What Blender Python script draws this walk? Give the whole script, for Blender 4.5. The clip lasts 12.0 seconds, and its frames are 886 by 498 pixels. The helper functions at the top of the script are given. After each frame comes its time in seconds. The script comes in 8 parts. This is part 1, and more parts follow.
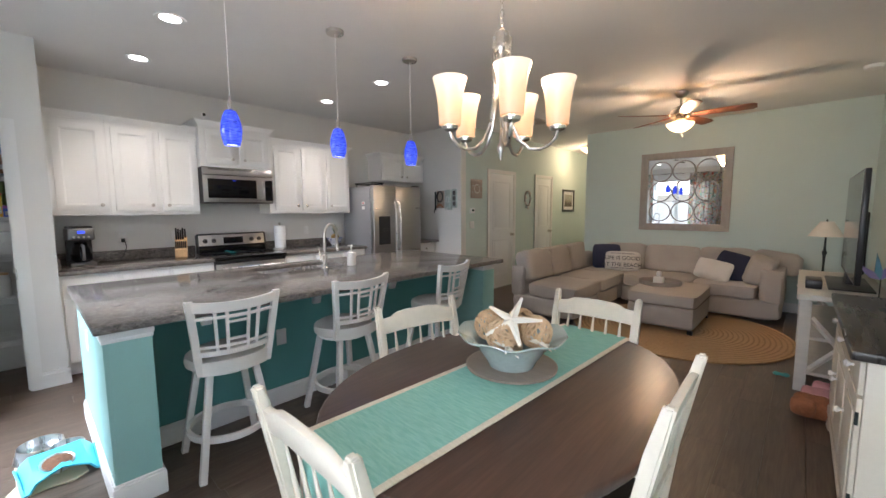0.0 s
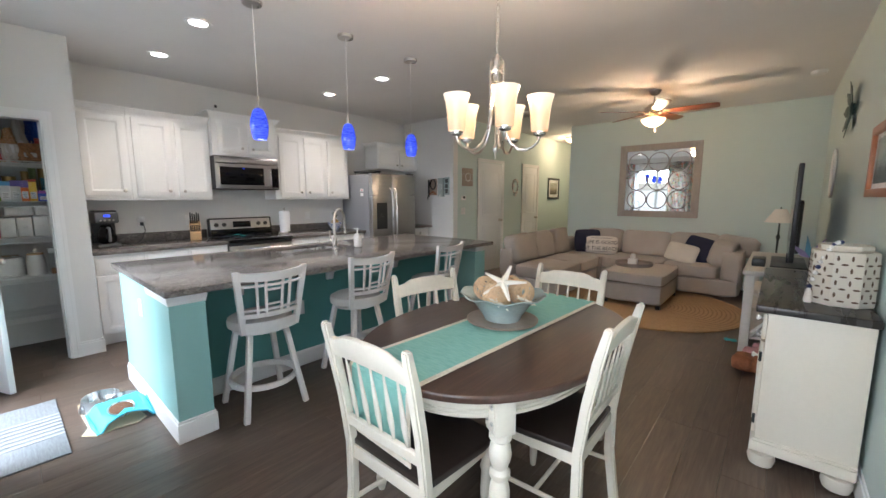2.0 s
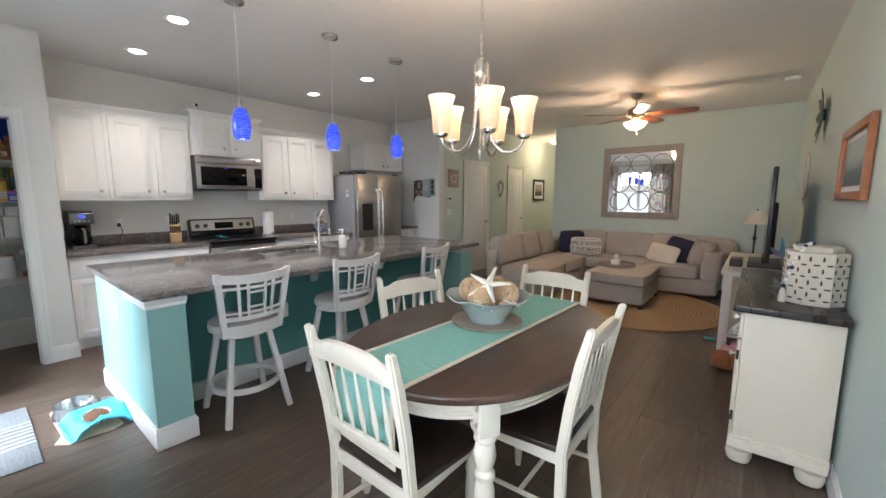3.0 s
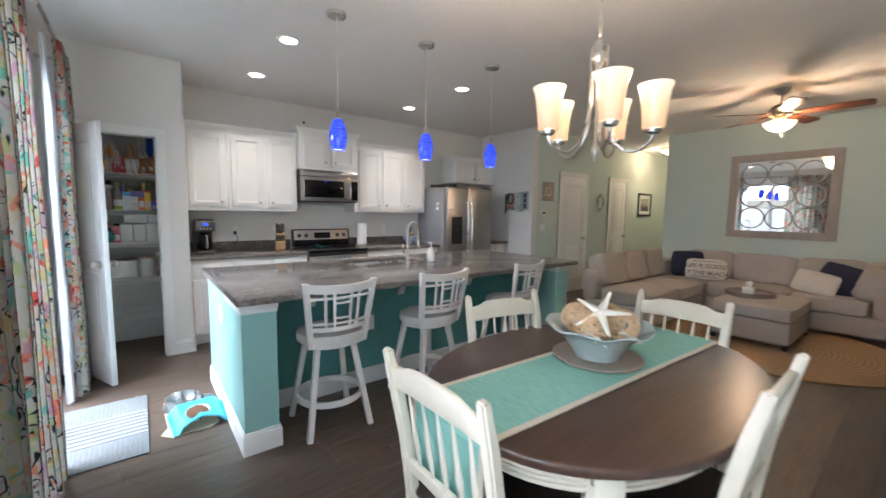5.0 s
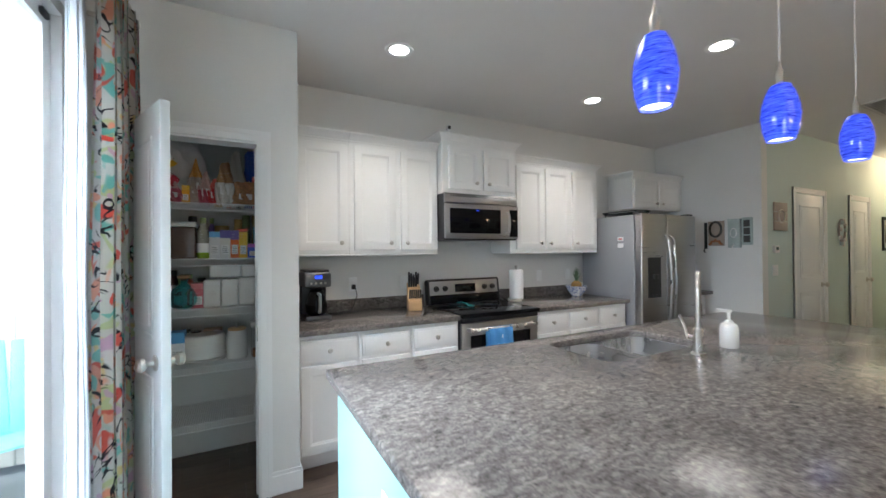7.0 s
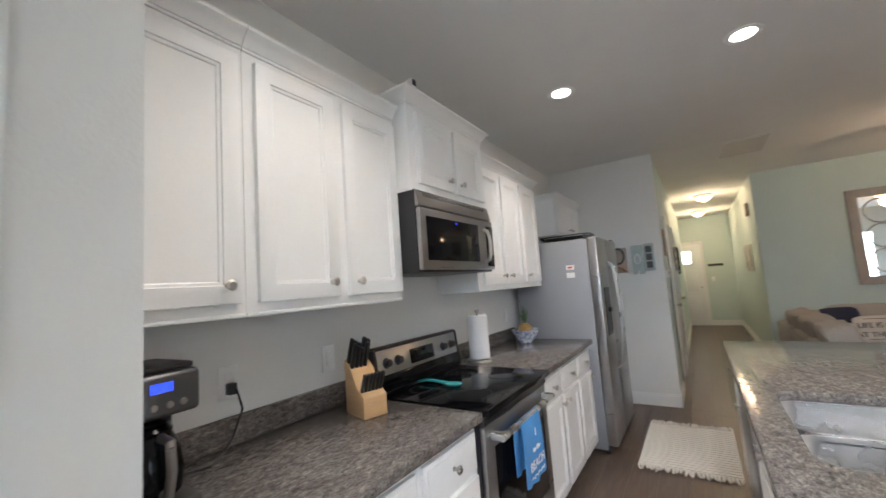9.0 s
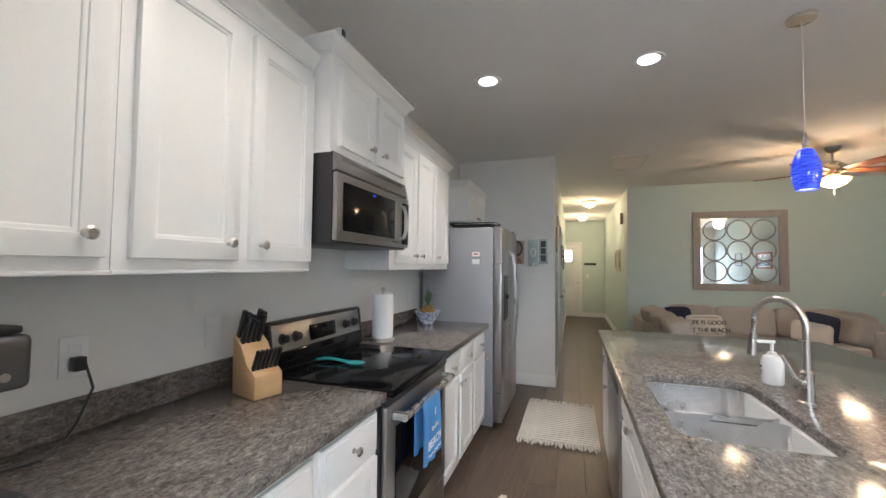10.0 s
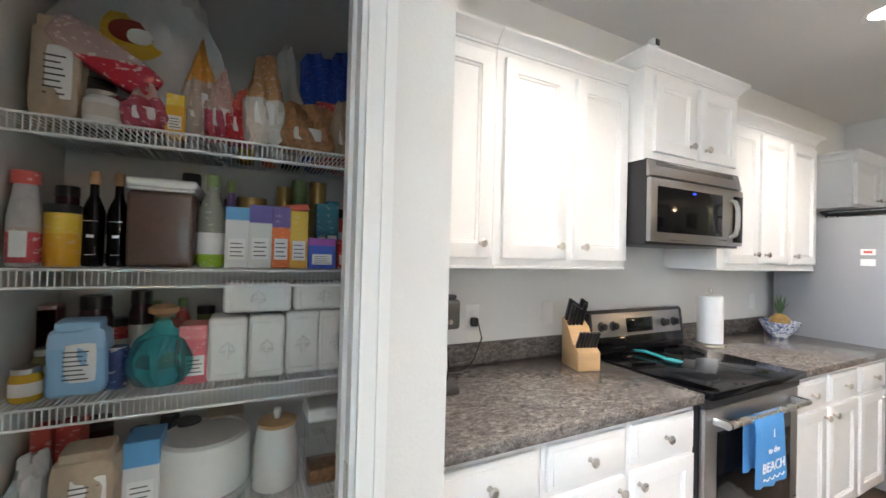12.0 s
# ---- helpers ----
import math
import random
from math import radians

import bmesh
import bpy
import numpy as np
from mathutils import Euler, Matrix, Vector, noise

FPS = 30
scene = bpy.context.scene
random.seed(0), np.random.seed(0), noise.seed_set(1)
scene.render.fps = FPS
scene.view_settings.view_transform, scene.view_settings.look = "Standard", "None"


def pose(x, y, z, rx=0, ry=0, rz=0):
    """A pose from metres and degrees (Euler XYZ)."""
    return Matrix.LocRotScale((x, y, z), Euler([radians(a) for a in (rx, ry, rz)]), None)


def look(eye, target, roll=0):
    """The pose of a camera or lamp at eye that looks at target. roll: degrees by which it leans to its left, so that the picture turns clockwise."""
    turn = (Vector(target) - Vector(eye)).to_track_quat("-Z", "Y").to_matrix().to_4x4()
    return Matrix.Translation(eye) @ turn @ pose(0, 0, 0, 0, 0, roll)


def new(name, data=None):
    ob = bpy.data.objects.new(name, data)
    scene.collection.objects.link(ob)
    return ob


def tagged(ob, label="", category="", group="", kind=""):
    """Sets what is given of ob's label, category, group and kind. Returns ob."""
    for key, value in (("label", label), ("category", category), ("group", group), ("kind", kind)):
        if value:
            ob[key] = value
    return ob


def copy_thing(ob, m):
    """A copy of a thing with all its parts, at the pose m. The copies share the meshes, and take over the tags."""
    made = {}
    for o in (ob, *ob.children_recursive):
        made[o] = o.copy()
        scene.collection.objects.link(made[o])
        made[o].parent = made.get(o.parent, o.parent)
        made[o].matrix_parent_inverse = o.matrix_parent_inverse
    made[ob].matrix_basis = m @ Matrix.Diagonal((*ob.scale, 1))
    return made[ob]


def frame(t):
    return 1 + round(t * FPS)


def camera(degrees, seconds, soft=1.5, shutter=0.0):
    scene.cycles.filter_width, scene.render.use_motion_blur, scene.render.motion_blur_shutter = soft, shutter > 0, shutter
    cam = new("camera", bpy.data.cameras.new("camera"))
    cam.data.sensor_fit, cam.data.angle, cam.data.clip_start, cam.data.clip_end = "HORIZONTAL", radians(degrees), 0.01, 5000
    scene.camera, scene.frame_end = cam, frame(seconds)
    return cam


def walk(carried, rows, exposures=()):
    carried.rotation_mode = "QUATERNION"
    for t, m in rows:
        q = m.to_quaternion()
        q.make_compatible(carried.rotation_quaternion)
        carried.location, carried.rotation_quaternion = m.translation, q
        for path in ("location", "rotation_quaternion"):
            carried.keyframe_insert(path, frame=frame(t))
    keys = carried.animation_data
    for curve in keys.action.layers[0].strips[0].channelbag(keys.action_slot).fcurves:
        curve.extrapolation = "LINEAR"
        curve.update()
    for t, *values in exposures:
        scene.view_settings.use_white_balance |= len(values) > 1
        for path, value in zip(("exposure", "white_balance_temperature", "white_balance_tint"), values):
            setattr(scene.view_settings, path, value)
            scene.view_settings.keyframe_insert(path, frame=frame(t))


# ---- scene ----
cam = camera(97.6, 12.0, shutter=0.25)
METRES, EYE, TILT, LEAN, TURN = 5.02, 1.417, 0.0, 0.0, 42.8
ROWS = [
    (0.0, 0.0, 0.0, 0.0, -0.03, -5.76, 0.31),
    (0.5, 0.0006, -0.0288, -0.003, 0.38, -6.94, 0.47),
    (1.0, -0.0103, -0.0553, -0.0021, -0.38, -7.12, 0.28),
    (1.5, -0.0193, -0.077, -0.0009, -0.29, -7.28, 0.22),
    (2.0, -0.0195, -0.0844, 0.0001, -1.88, -7.66, 0.02),
    (2.5, -0.0184, -0.0848, 0.0009, -3.93, -7.59, -0.13),
    (4.5, -0.0097, -0.0716, -0.0006, 0.92, -6.06, -0.69),
    (5.0, -0.0263, -0.0353, -0.0051, 9.06, -5.37, -0.71),
    (5.5, -0.0881, 0.0288, -0.0039, 15.41, -4.22, -0.45),
    (6.0, -0.1546, 0.0995, -0.0048, 19.76, -3.18, -0.53),
    (6.5, -0.2297, 0.171, -0.0025, 21.07, -1.14, -0.16),
    (7.0, -0.3035, 0.2395, -0.0013, 19.51, 0.34, 0.53),
    (9.0, -0.552, 0.4883, 0.0026, -9.43, 5.63, 4.12),
    (9.5, -0.5615, 0.5103, 0.001, -22.56, 4.61, 1.4),
    (10.0, -0.5624, 0.5064, -0.0008, -24.35, 2.48, -0.55),
    (10.5, -0.5579, 0.491, -0.0032, -8.06, -0.44, 0.47),
    (11.0, -0.5498, 0.4589, -0.0049, 12.57, -0.9, -0.0),
    (11.5, -0.5558, 0.4405, 0.0044, 24.44, 0.87, -1.29),
    (12.0, -0.5605, 0.4482, 0.0035, 20.76, 0.73, -1.53),
]
walk(cam, [(t, pose(0, 0, EYE, TILT, LEAN, TURN) @ pose(METRES * x, METRES * y, METRES * z, 90 + pitch, roll, yaw)) for t, x, y, z, yaw, pitch, roll in ROWS],
     exposures=[(0.0, 0.80, 6050, 14), (1.5, 0.84, 6000, 13), (2.5, 0.82, 6050, 13), (4.5, 0.80, 5950, 13), (5.5, 0.76, 5900, 13), (6.5, 0.76, 5800, 9), (7.0, 0.74, 5800, 9), (9.0, 0.76, 6000, 12), (9.5, 0.72, 6000, 12), (10.5, 1.0, 6050, 11), (11.5, 1.54, 6100, 11), (12.0, 1.50, 6100, 12)])

# ---- world, sun, large lights ----
world = bpy.data.worlds.new("sky")
scene.world = world
world.use_nodes = True
wn = world.node_tree
sky = wn.nodes.new("ShaderNodeTexSky")
sky.sky_type = "NISHITA"
sky.sun_disc = False
sky.sun_elevation, sky.sun_rotation = radians(38), radians(8)
wn.nodes["Background"].inputs[1].default_value = 0.11
wn.links.new(sky.outputs[0], wn.nodes["Background"].inputs[0])


def lamp(name, kind, m, watts, colour, **more):
    data = bpy.data.lights.new(name, kind)
    data.energy, data.color = watts, colour
    if kind == "AREA":
        data.shape, data.size, data.size_y = more.get("shape", "RECTANGLE"), more["size"], more.get("size_y", more["size"])
        data.spread = more.get("spread", math.pi)
    elif kind == "SUN":
        data.angle = more["angle"]
    else:
        data.shadow_soft_size = more.get("size", 0.03)
        if kind == "SPOT":
            data.spot_size, data.spot_blend = more["cone"], 0.6
    ob = new(name, data)
    ob.matrix_world = m
    return ob


WARM, SOFT, DAY = (1.0, 0.70, 0.42), (1.0, 0.88, 0.74), (0.88, 0.94, 1.0)
lamp("sun", "SUN", look((-3, 5, 8), (-4.5, -5, 0)), 1.4, (1.0, 0.96, 0.9), angle=radians(10))
lamp("slider_daylight", "AREA", look((-3.2, -3.4, 3.3), (-2.9, 0.6, 0.9)), 430, DAY, size=4.2, size_y=3.0)
lamp("zenith_daylight", "AREA", look((-3.2, -2.2, 4.2), (-3.1, -0.2, 0.0)), 300, DAY, size=3.4, size_y=2.0)
lamp("window_daylight", "AREA", look((-0.30, -0.84, 1.43), (-0.7, 4, 1.1)), 19, DAY, size=1.1, size_y=1.3)

# ---- materials ----


def mat(name):
    m = bpy.data.materials.new(name)
    m.use_nodes = True
    nt = m.node_tree
    return m, nt, nt.nodes["Principled BSDF"]


def node(nt, kind, **vals):
    n = nt.nodes.new(kind)
    for k, v in vals.items():
        n.inputs[k].default_value = v
    return n


def ramp(nt, fac, stops):
    r = nt.nodes.new("ShaderNodeValToRGB")
    el = r.color_ramp.elements
    while len(el) < len(stops):
        el.new(0.5)
    for e, (p, c) in zip(el, stops):
        e.position, e.color = p, (*c, 1)
    nt.links.new(fac, r.inputs[0])
    return r.outputs[0]


def blend(nt, fac, a, b, mode="MIX"):
    n = nt.nodes.new("ShaderNodeMix")
    n.data_type, n.blend_type = "RGBA", mode
    for sock, v in ((n.inputs[0], fac), (n.inputs[6], a), (n.inputs[7], b)):
        if isinstance(v, (int, float)):
            sock.default_value = v
        elif isinstance(v, tuple):
            sock.default_value = (*v, 1)
        else:
            nt.links.new(v, sock)
    return n.outputs[2]


def coords(nt, scale=(1, 1, 1), rot=(0, 0, 0), space="Object"):
    tc, mp = nt.nodes.new("ShaderNodeTexCoord"), nt.nodes.new("ShaderNodeMapping")
    mp.inputs["Scale"].default_value, mp.inputs["Rotation"].default_value = scale, rot
    nt.links.new(tc.outputs[space], mp.inputs[0])
    return mp.outputs[0]


def noise_of(nt, vec, scale, detail=4.0, rough=0.55, dist=0.0):
    n = node(nt, "ShaderNodeTexNoise", Scale=scale, Detail=detail, Roughness=rough, Distortion=dist)
    nt.links.new(vec, n.inputs["Vector"])
    return n.outputs["Fac"]


def bump_of(nt, bsdf, height, strength, distance=0.005):
    b = node(nt, "ShaderNodeBump", Strength=strength, Distance=distance)
    nt.links.new(height, b.inputs["Height"])
    nt.links.new(b.outputs[0], bsdf.inputs["Normal"])


def scaled(c, k):
    return tuple(min(1, v * k) for v in c)


def pbr(name, col, rough=0.5, metal=0.0, var=0.08, scale=3.0, grain=60.0, bump=0.1, stretch=(1, 1, 1), rnd=0.0, emit=0.0, coat=0.0, trans=0.0):
    """Paint, plastic, metal or cloth with two scales of variation."""
    m, nt, b = mat(name)
    v = coords(nt, stretch)
    big, fine = noise_of(nt, v, scale), noise_of(nt, v, grain, 3)
    c = ramp(nt, big, [(0.3, scaled(col, 1 - var)), (0.7, scaled(col, 1 + var))])
    c = blend(nt, 0.25, c, ramp(nt, fine, [(0.3, scaled(col, 1 - 1.6 * var)), (0.7, scaled(col, 1 + 1.6 * var))]))
    if rnd:
        oi = nt.nodes.new("ShaderNodeObjectInfo")
        c = blend(nt, 1.0, c, ramp(nt, oi.outputs["Random"], [(0, (1 - rnd,) * 3), (1, (1, 1, 1))]), "MULTIPLY")
    nt.links.new(c, b.inputs["Base Color"])
    rr = nt.nodes.new("ShaderNodeMapRange")
    rr.inputs["To Min"].default_value, rr.inputs["To Max"].default_value = max(0, rough - 0.07), min(1, rough + 0.07)
    nt.links.new(big, rr.inputs[0])
    nt.links.new(rr.outputs[0], b.inputs["Roughness"])
    b.inputs["Metallic"].default_value = metal
    b.inputs["Coat Weight"].default_value = coat
    b.inputs["Transmission Weight"].default_value = trans
    if bump:
        bump_of(nt, b, fine, bump)
    if emit:
        nt.links.new(c, b.inputs["Emission Color"])
        b.inputs["Emission Strength"].default_value = emit
    return m


WALL_GREY = pbr("paint_pale_grey", (0.73, 0.725, 0.705), 0.7, var=0.02, grain=120, bump=0.12)
WALL_SEA = pbr("paint_sea_green", (0.56, 0.655, 0.62), 0.7, var=0.02, grain=120, bump=0.12)
CEIL = pbr("ceiling_white", (0.78, 0.77, 0.755), 0.85, var=0.02, grain=90, bump=0.3)
TRIM = pbr("trim_white", (0.80, 0.80, 0.79), 0.4, var=0.02, bump=0.03)
DOOR = pbr("door_white", (0.76, 0.775, 0.78), 0.42, var=0.02, grain=150, bump=0.05, stretch=(1, 1, 0.2))
CAB = pbr("cabinet_white", (0.82, 0.815, 0.80), 0.38, var=0.02, grain=80, bump=0.03)
# knee wall below the overhang: a darker teal than the end walls and posts
KNEE = pbr("knee_wall_teal", (0.11, 0.315, 0.30), 0.55, var=0.03, grain=120, bump=0.12)
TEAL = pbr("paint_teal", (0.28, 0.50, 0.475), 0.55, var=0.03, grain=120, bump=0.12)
STEEL = pbr("stainless", (0.43, 0.42, 0.42), 0.3, 1.0, var=0.05, grain=40, bump=0.04, stretch=(1, 1, 14))
STEEL_H = pbr("stainless_bowl", (0.60, 0.60, 0.60), 0.28, 1.0, var=0.015, grain=50, bump=0.006, stretch=(1, 9, 1))
FRIDGE_SIDE = pbr("fridge_side_grey", (0.30, 0.305, 0.32), 0.5, 0.2, var=0.03, bump=0.08, grain=300)
NICKEL = pbr("brushed_nickel", (0.56, 0.53, 0.49), 0.28, 1.0, var=0.04, bump=0.0)
DARKSTEEL = pbr("dark_brushed_steel", (0.17, 0.17, 0.175), 0.34, 1.0, var=0.06, grain=40, bump=0.03, stretch=(1, 1, 14))
BLACK = pbr("black_plastic", (0.018, 0.018, 0.02), 0.35, var=0.1, bump=0.03)
BLACKGLASS = pbr("black_glass", (0.004, 0.004, 0.005), 0.08, var=0.02, bump=0.0)
BLACKGLASS.node_tree.nodes["Principled BSDF"].inputs["Specular IOR Level"].default_value = 0.2
CREAM = pbr("cream_chair_paint", (0.70, 0.635, 0.53), 0.42, var=0.05, scale=9, grain=50, bump=0.08)
STOOL = pbr("white_stool_paint", (0.72, 0.70, 0.67), 0.42, var=0.03, scale=7, bump=0.04)
STOOLPAD = pbr("stool_seat_fabric", (0.60, 0.57, 0.53), 0.85, var=0.06, grain=260, bump=0.25)
SEATDARK = pbr("dark_seat_wood", (0.028, 0.018, 0.014), 0.42, var=0.25, grain=40, stretch=(1, 8, 1), bump=0.06)
SOFA = pbr("sofa_linen", (0.43, 0.385, 0.345), 0.92, var=0.07, scale=4, grain=350, bump=0.35)
SOFA_DK = pbr("sofa_piping", (0.26, 0.225, 0.19), 0.92, var=0.07, grain=300, bump=0.3)
NAVY = pbr("navy_cloth", (0.022, 0.025, 0.055), 0.9, var=0.15, grain=250, bump=0.3)
PILLOW = pbr("off_white_cloth", (0.66, 0.61, 0.55), 0.9, var=0.05, grain=250, bump=0.3)
INK = pbr("grey_ink", (0.07, 0.07, 0.07), 0.8, var=0.1, bump=0)
SIDEBLACK = pbr("sideboard_dark_top", (0.035, 0.03, 0.026), 0.28, var=0.2, grain=40, stretch=(8, 1, 1), bump=0.05)
SIDECREAM = pbr("sideboard_cream", (0.70, 0.63, 0.52), 0.45, var=0.03, scale=2.5, grain=60, bump=0.05)
CONSOLE = pbr("console_whitewash", (0.60, 0.57, 0.52), 0.6, var=0.08, grain=40, stretch=(1, 6, 6), bump=0.1)
WOODBLOCK = pbr("knife_block_wood", (0.56, 0.36, 0.18), 0.5, var=0.12, grain=30, stretch=(1, 1, 9), bump=0.05)
ORANGEWOOD = pbr("orange_wood", (0.34, 0.12, 0.045), 0.4, var=0.2, grain=40, stretch=(1, 8, 8), bump=0.05)
FANWOOD = pbr("fan_blade_wood", (0.17, 0.06, 0.03), 0.35, var=0.25, grain=30, stretch=(2, 12, 2), bump=0.03)
GREYWOOD = pbr("grey_wood", (0.26, 0.22, 0.195), 0.6, var=0.15, grain=30, stretch=(2, 2, 10), bump=0.1)
TRAYWOOD = pbr("tray_wood", (0.34, 0.27, 0.22), 0.5, var=0.12, grain=30, stretch=(1, 9, 1), bump=0.06)
WICKER = pbr("wicker", (0.62, 0.43, 0.26), 0.7, var=0.2, grain=60, bump=0.1)
STARFISH = pbr("starfish", (0.80, 0.75, 0.66), 0.8, var=0.06, grain=150, bump=0.5)
CERAMIC = pbr("pale_aqua_ceramic", (0.56, 0.65, 0.63), 0.22, var=0.10, scale=14, bump=0.02, coat=0.3, trans=0.25)
WHITECER = pbr("white_ceramic", (0.8, 0.79, 0.76), 0.22, var=0.02, bump=0.0)
PAPER = pbr("paper_white", (0.84, 0.83, 0.82), 0.9, var=0.02, grain=150, bump=0.2)
BLUETOWEL = pbr("blue_towel", (0.07, 0.25, 0.55), 0.9, var=0.08, grain=300, bump=0.4)
AQUAPLAST = pbr("aqua_plastic", (0.09, 0.56, 0.74), 0.35, var=0.04, bump=0.02)
KIBBLE = pbr("kibble", (0.16, 0.07, 0.035), 0.8, var=0.4, scale=60, grain=90, bump=0.6)
TAN = pbr("tan_foam_mat", (0.52, 0.43, 0.30), 0.85, var=0.06, bump=0.1)
OFFRUG = pbr("off_white_cotton", (0.74, 0.71, 0.66), 0.95, var=0.08, scale=12, grain=180, bump=0.5)
DARKIRON = pbr("dark_iron", (0.035, 0.045, 0.045), 0.5, 0.6, var=0.3, bump=0.1)
PATINA = pbr("patina_metal", (0.06, 0.10, 0.09), 0.5, 0.5, var=0.5, scale=9, bump=0.1)
SHEER = pbr("white_sheer", (0.86, 0.88, 0.9), 0.9, var=0.03, grain=200, bump=0.1)
WIRE = pbr("white_wire", (0.8, 0.8, 0.79), 0.4, var=0.02, bump=0)
VENTW = pbr("vent_white", (0.62, 0.60, 0.58), 0.5, var=0.03, bump=0)
CONCRETE = pbr("patio_concrete", (0.24, 0.24, 0.23), 0.9, var=0.1, grain=60, bump=0.2)
GRASS = pbr("lawn", (0.07, 0.12, 0.035), 0.95, var=0.35, scale=1.5, grain=40, bump=0.5)
VINYL = pbr("white_vinyl", (0.80, 0.80, 0.79), 0.5, var=0.02, bump=0.02)
SIDING = pbr("beige_siding", (0.62, 0.58, 0.50), 0.7, var=0.04, bump=0.05)
ROOFM = pbr("roof_shingle", (0.16, 0.15, 0.14), 0.9, var=0.2, grain=30, bump=0.3)


def soft_colour(name, col, rough=0.45):
    return pbr(name, col, rough, var=0.06, scale=10, bump=0.02)


def glass(name, col, rough=0.02, alpha=0.25):
    m, nt, b = mat(name)
    b.inputs["Base Color"].default_value = (*col, 1)
    b.inputs["Roughness"].default_value = rough
    b.inputs["Transmission Weight"].default_value = 1.0
    b.inputs["IOR"].default_value = 1.2
    b.inputs["Alpha"].default_value = alpha
    return m


PANE = glass("window_glass", (0.97, 1, 1), 0.0, 0.12)
CLEAR = glass("clear_plastic", (0.92, 0.95, 0.95), 0.05, 0.35)
TEALGLASS = pbr("teal_glass", (0.10, 0.60, 0.64), 0.05, var=0.1, bump=0, trans=0.85)


def mirror_mat():
    m, nt, b = mat("mirror_silver")
    b.inputs["Base Color"].default_value = (0.88, 0.9, 0.9, 1)
    b.inputs["Metallic"].default_value, b.inputs["Roughness"].default_value = 1.0, 0.015
    return m


MIRROR = mirror_mat()


def granite_mat():
    """Polished granite: grey ground, drifting charcoal and pale blotches, fine speckle."""
    m, nt, b = mat("grey_granite")
    v = coords(nt)
    drift = coords(nt, (1, 0.5, 1), (0, 0, 0.6))
    vo = node(nt, "ShaderNodeTexVoronoi", Scale=190.0)
    nt.links.new(v, vo.inputs["Vector"])
    a = ramp(nt, noise_of(nt, drift, 74, 5, 0.72, 0.6), [(0.34, (0.050, 0.046, 0.044)), (0.44, (0.118, 0.108, 0.102)), (0.55, (0.185, 0.171, 0.161)), (0.66, (0.33, 0.308, 0.290))])
    s = ramp(nt, vo.outputs["Color"], [(0.15, (0.02, 0.019, 0.019)), (0.4, (0.16, 0.15, 0.142)), (0.9, (0.34, 0.32, 0.30))])
    c = blend(nt, 0.28, a, s)
    blot = ramp(nt, noise_of(nt, drift, 30, 4, 0.65, 0.8), [(0.36, (0.72, 0.71, 0.71)), (0.50, (1.0, 0.99, 0.98)), (0.66, (1.22, 1.19, 1.16))])
    c = blend(nt, 1.0, c, blot, "MULTIPLY")
    big = ramp(nt, noise_of(nt, v, 3.0, 3), [(0.3, (0.80, 0.78, 0.77)), (0.7, (1.06, 1.05, 1.04))])
    nt.links.new(blend(nt, 1.0, c, big, "MULTIPLY"), b.inputs["Base Color"])
    b.inputs["Roughness"].default_value = 0.14
    b.inputs["Specular IOR Level"].default_value = 0.27
    return m


GRANITE = granite_mat()


def plank_mat():
    m, nt, b = mat("dark_vinyl_plank")
    oi = nt.nodes.new("ShaderNodeObjectInfo")
    tc, add = nt.nodes.new("ShaderNodeTexCoord"), nt.nodes.new("ShaderNodeVectorMath")
    add.operation = "MULTIPLY_ADD"
    comb = nt.nodes.new("ShaderNodeCombineXYZ")
    for i in (0, 1, 2):
        nt.links.new(oi.outputs["Random"], comb.inputs[i])
    add.inputs[1].default_value = (31.0, 17.0, 9.0)
    nt.links.new(comb.outputs[0], add.inputs[0])
    nt.links.new(tc.outputs["Object"], add.inputs[2])
    mp = nt.nodes.new("ShaderNodeMapping")
    mp.inputs["Scale"].default_value = (14, 1.1, 1)
    nt.links.new(add.outputs[0], mp.inputs[0])
    g = noise_of(nt, mp.outputs[0], 2.2, 6, 0.6, 1.2)
    mp2 = nt.nodes.new("ShaderNodeMapping")
    mp2.inputs["Scale"].default_value = (90, 3, 1)
    nt.links.new(add.outputs[0], mp2.inputs[0])
    f = noise_of(nt, mp2.outputs[0], 2.0, 3)
    c = ramp(nt, g, [(0.25, (0.062, 0.041, 0.029)), (0.5, (0.110, 0.077, 0.056)), (0.75, (0.176, 0.129, 0.098))])
    c = blend(nt, 0.3, c, ramp(nt, f, [(0.3, (0.046, 0.033, 0.026)), (0.7, (0.155, 0.117, 0.091))]))
    c = blend(nt, 1.0, c, ramp(nt, oi.outputs["Random"], [(0, (0.86, 0.86, 0.86)), (1, (1.08, 1.06, 1.04))]), "MULTIPLY")
    nt.links.new(c, b.inputs["Base Color"])
    rr = nt.nodes.new("ShaderNodeMapRange")
    rr.inputs["To Min"].default_value, rr.inputs["To Max"].default_value = 0.30, 0.46
    nt.links.new(g, rr.inputs[0])
    nt.links.new(rr.outputs[0], b.inputs["Roughness"])
    bump_of(nt, b, f, 0.08)
    return m


PLANK = plank_mat()


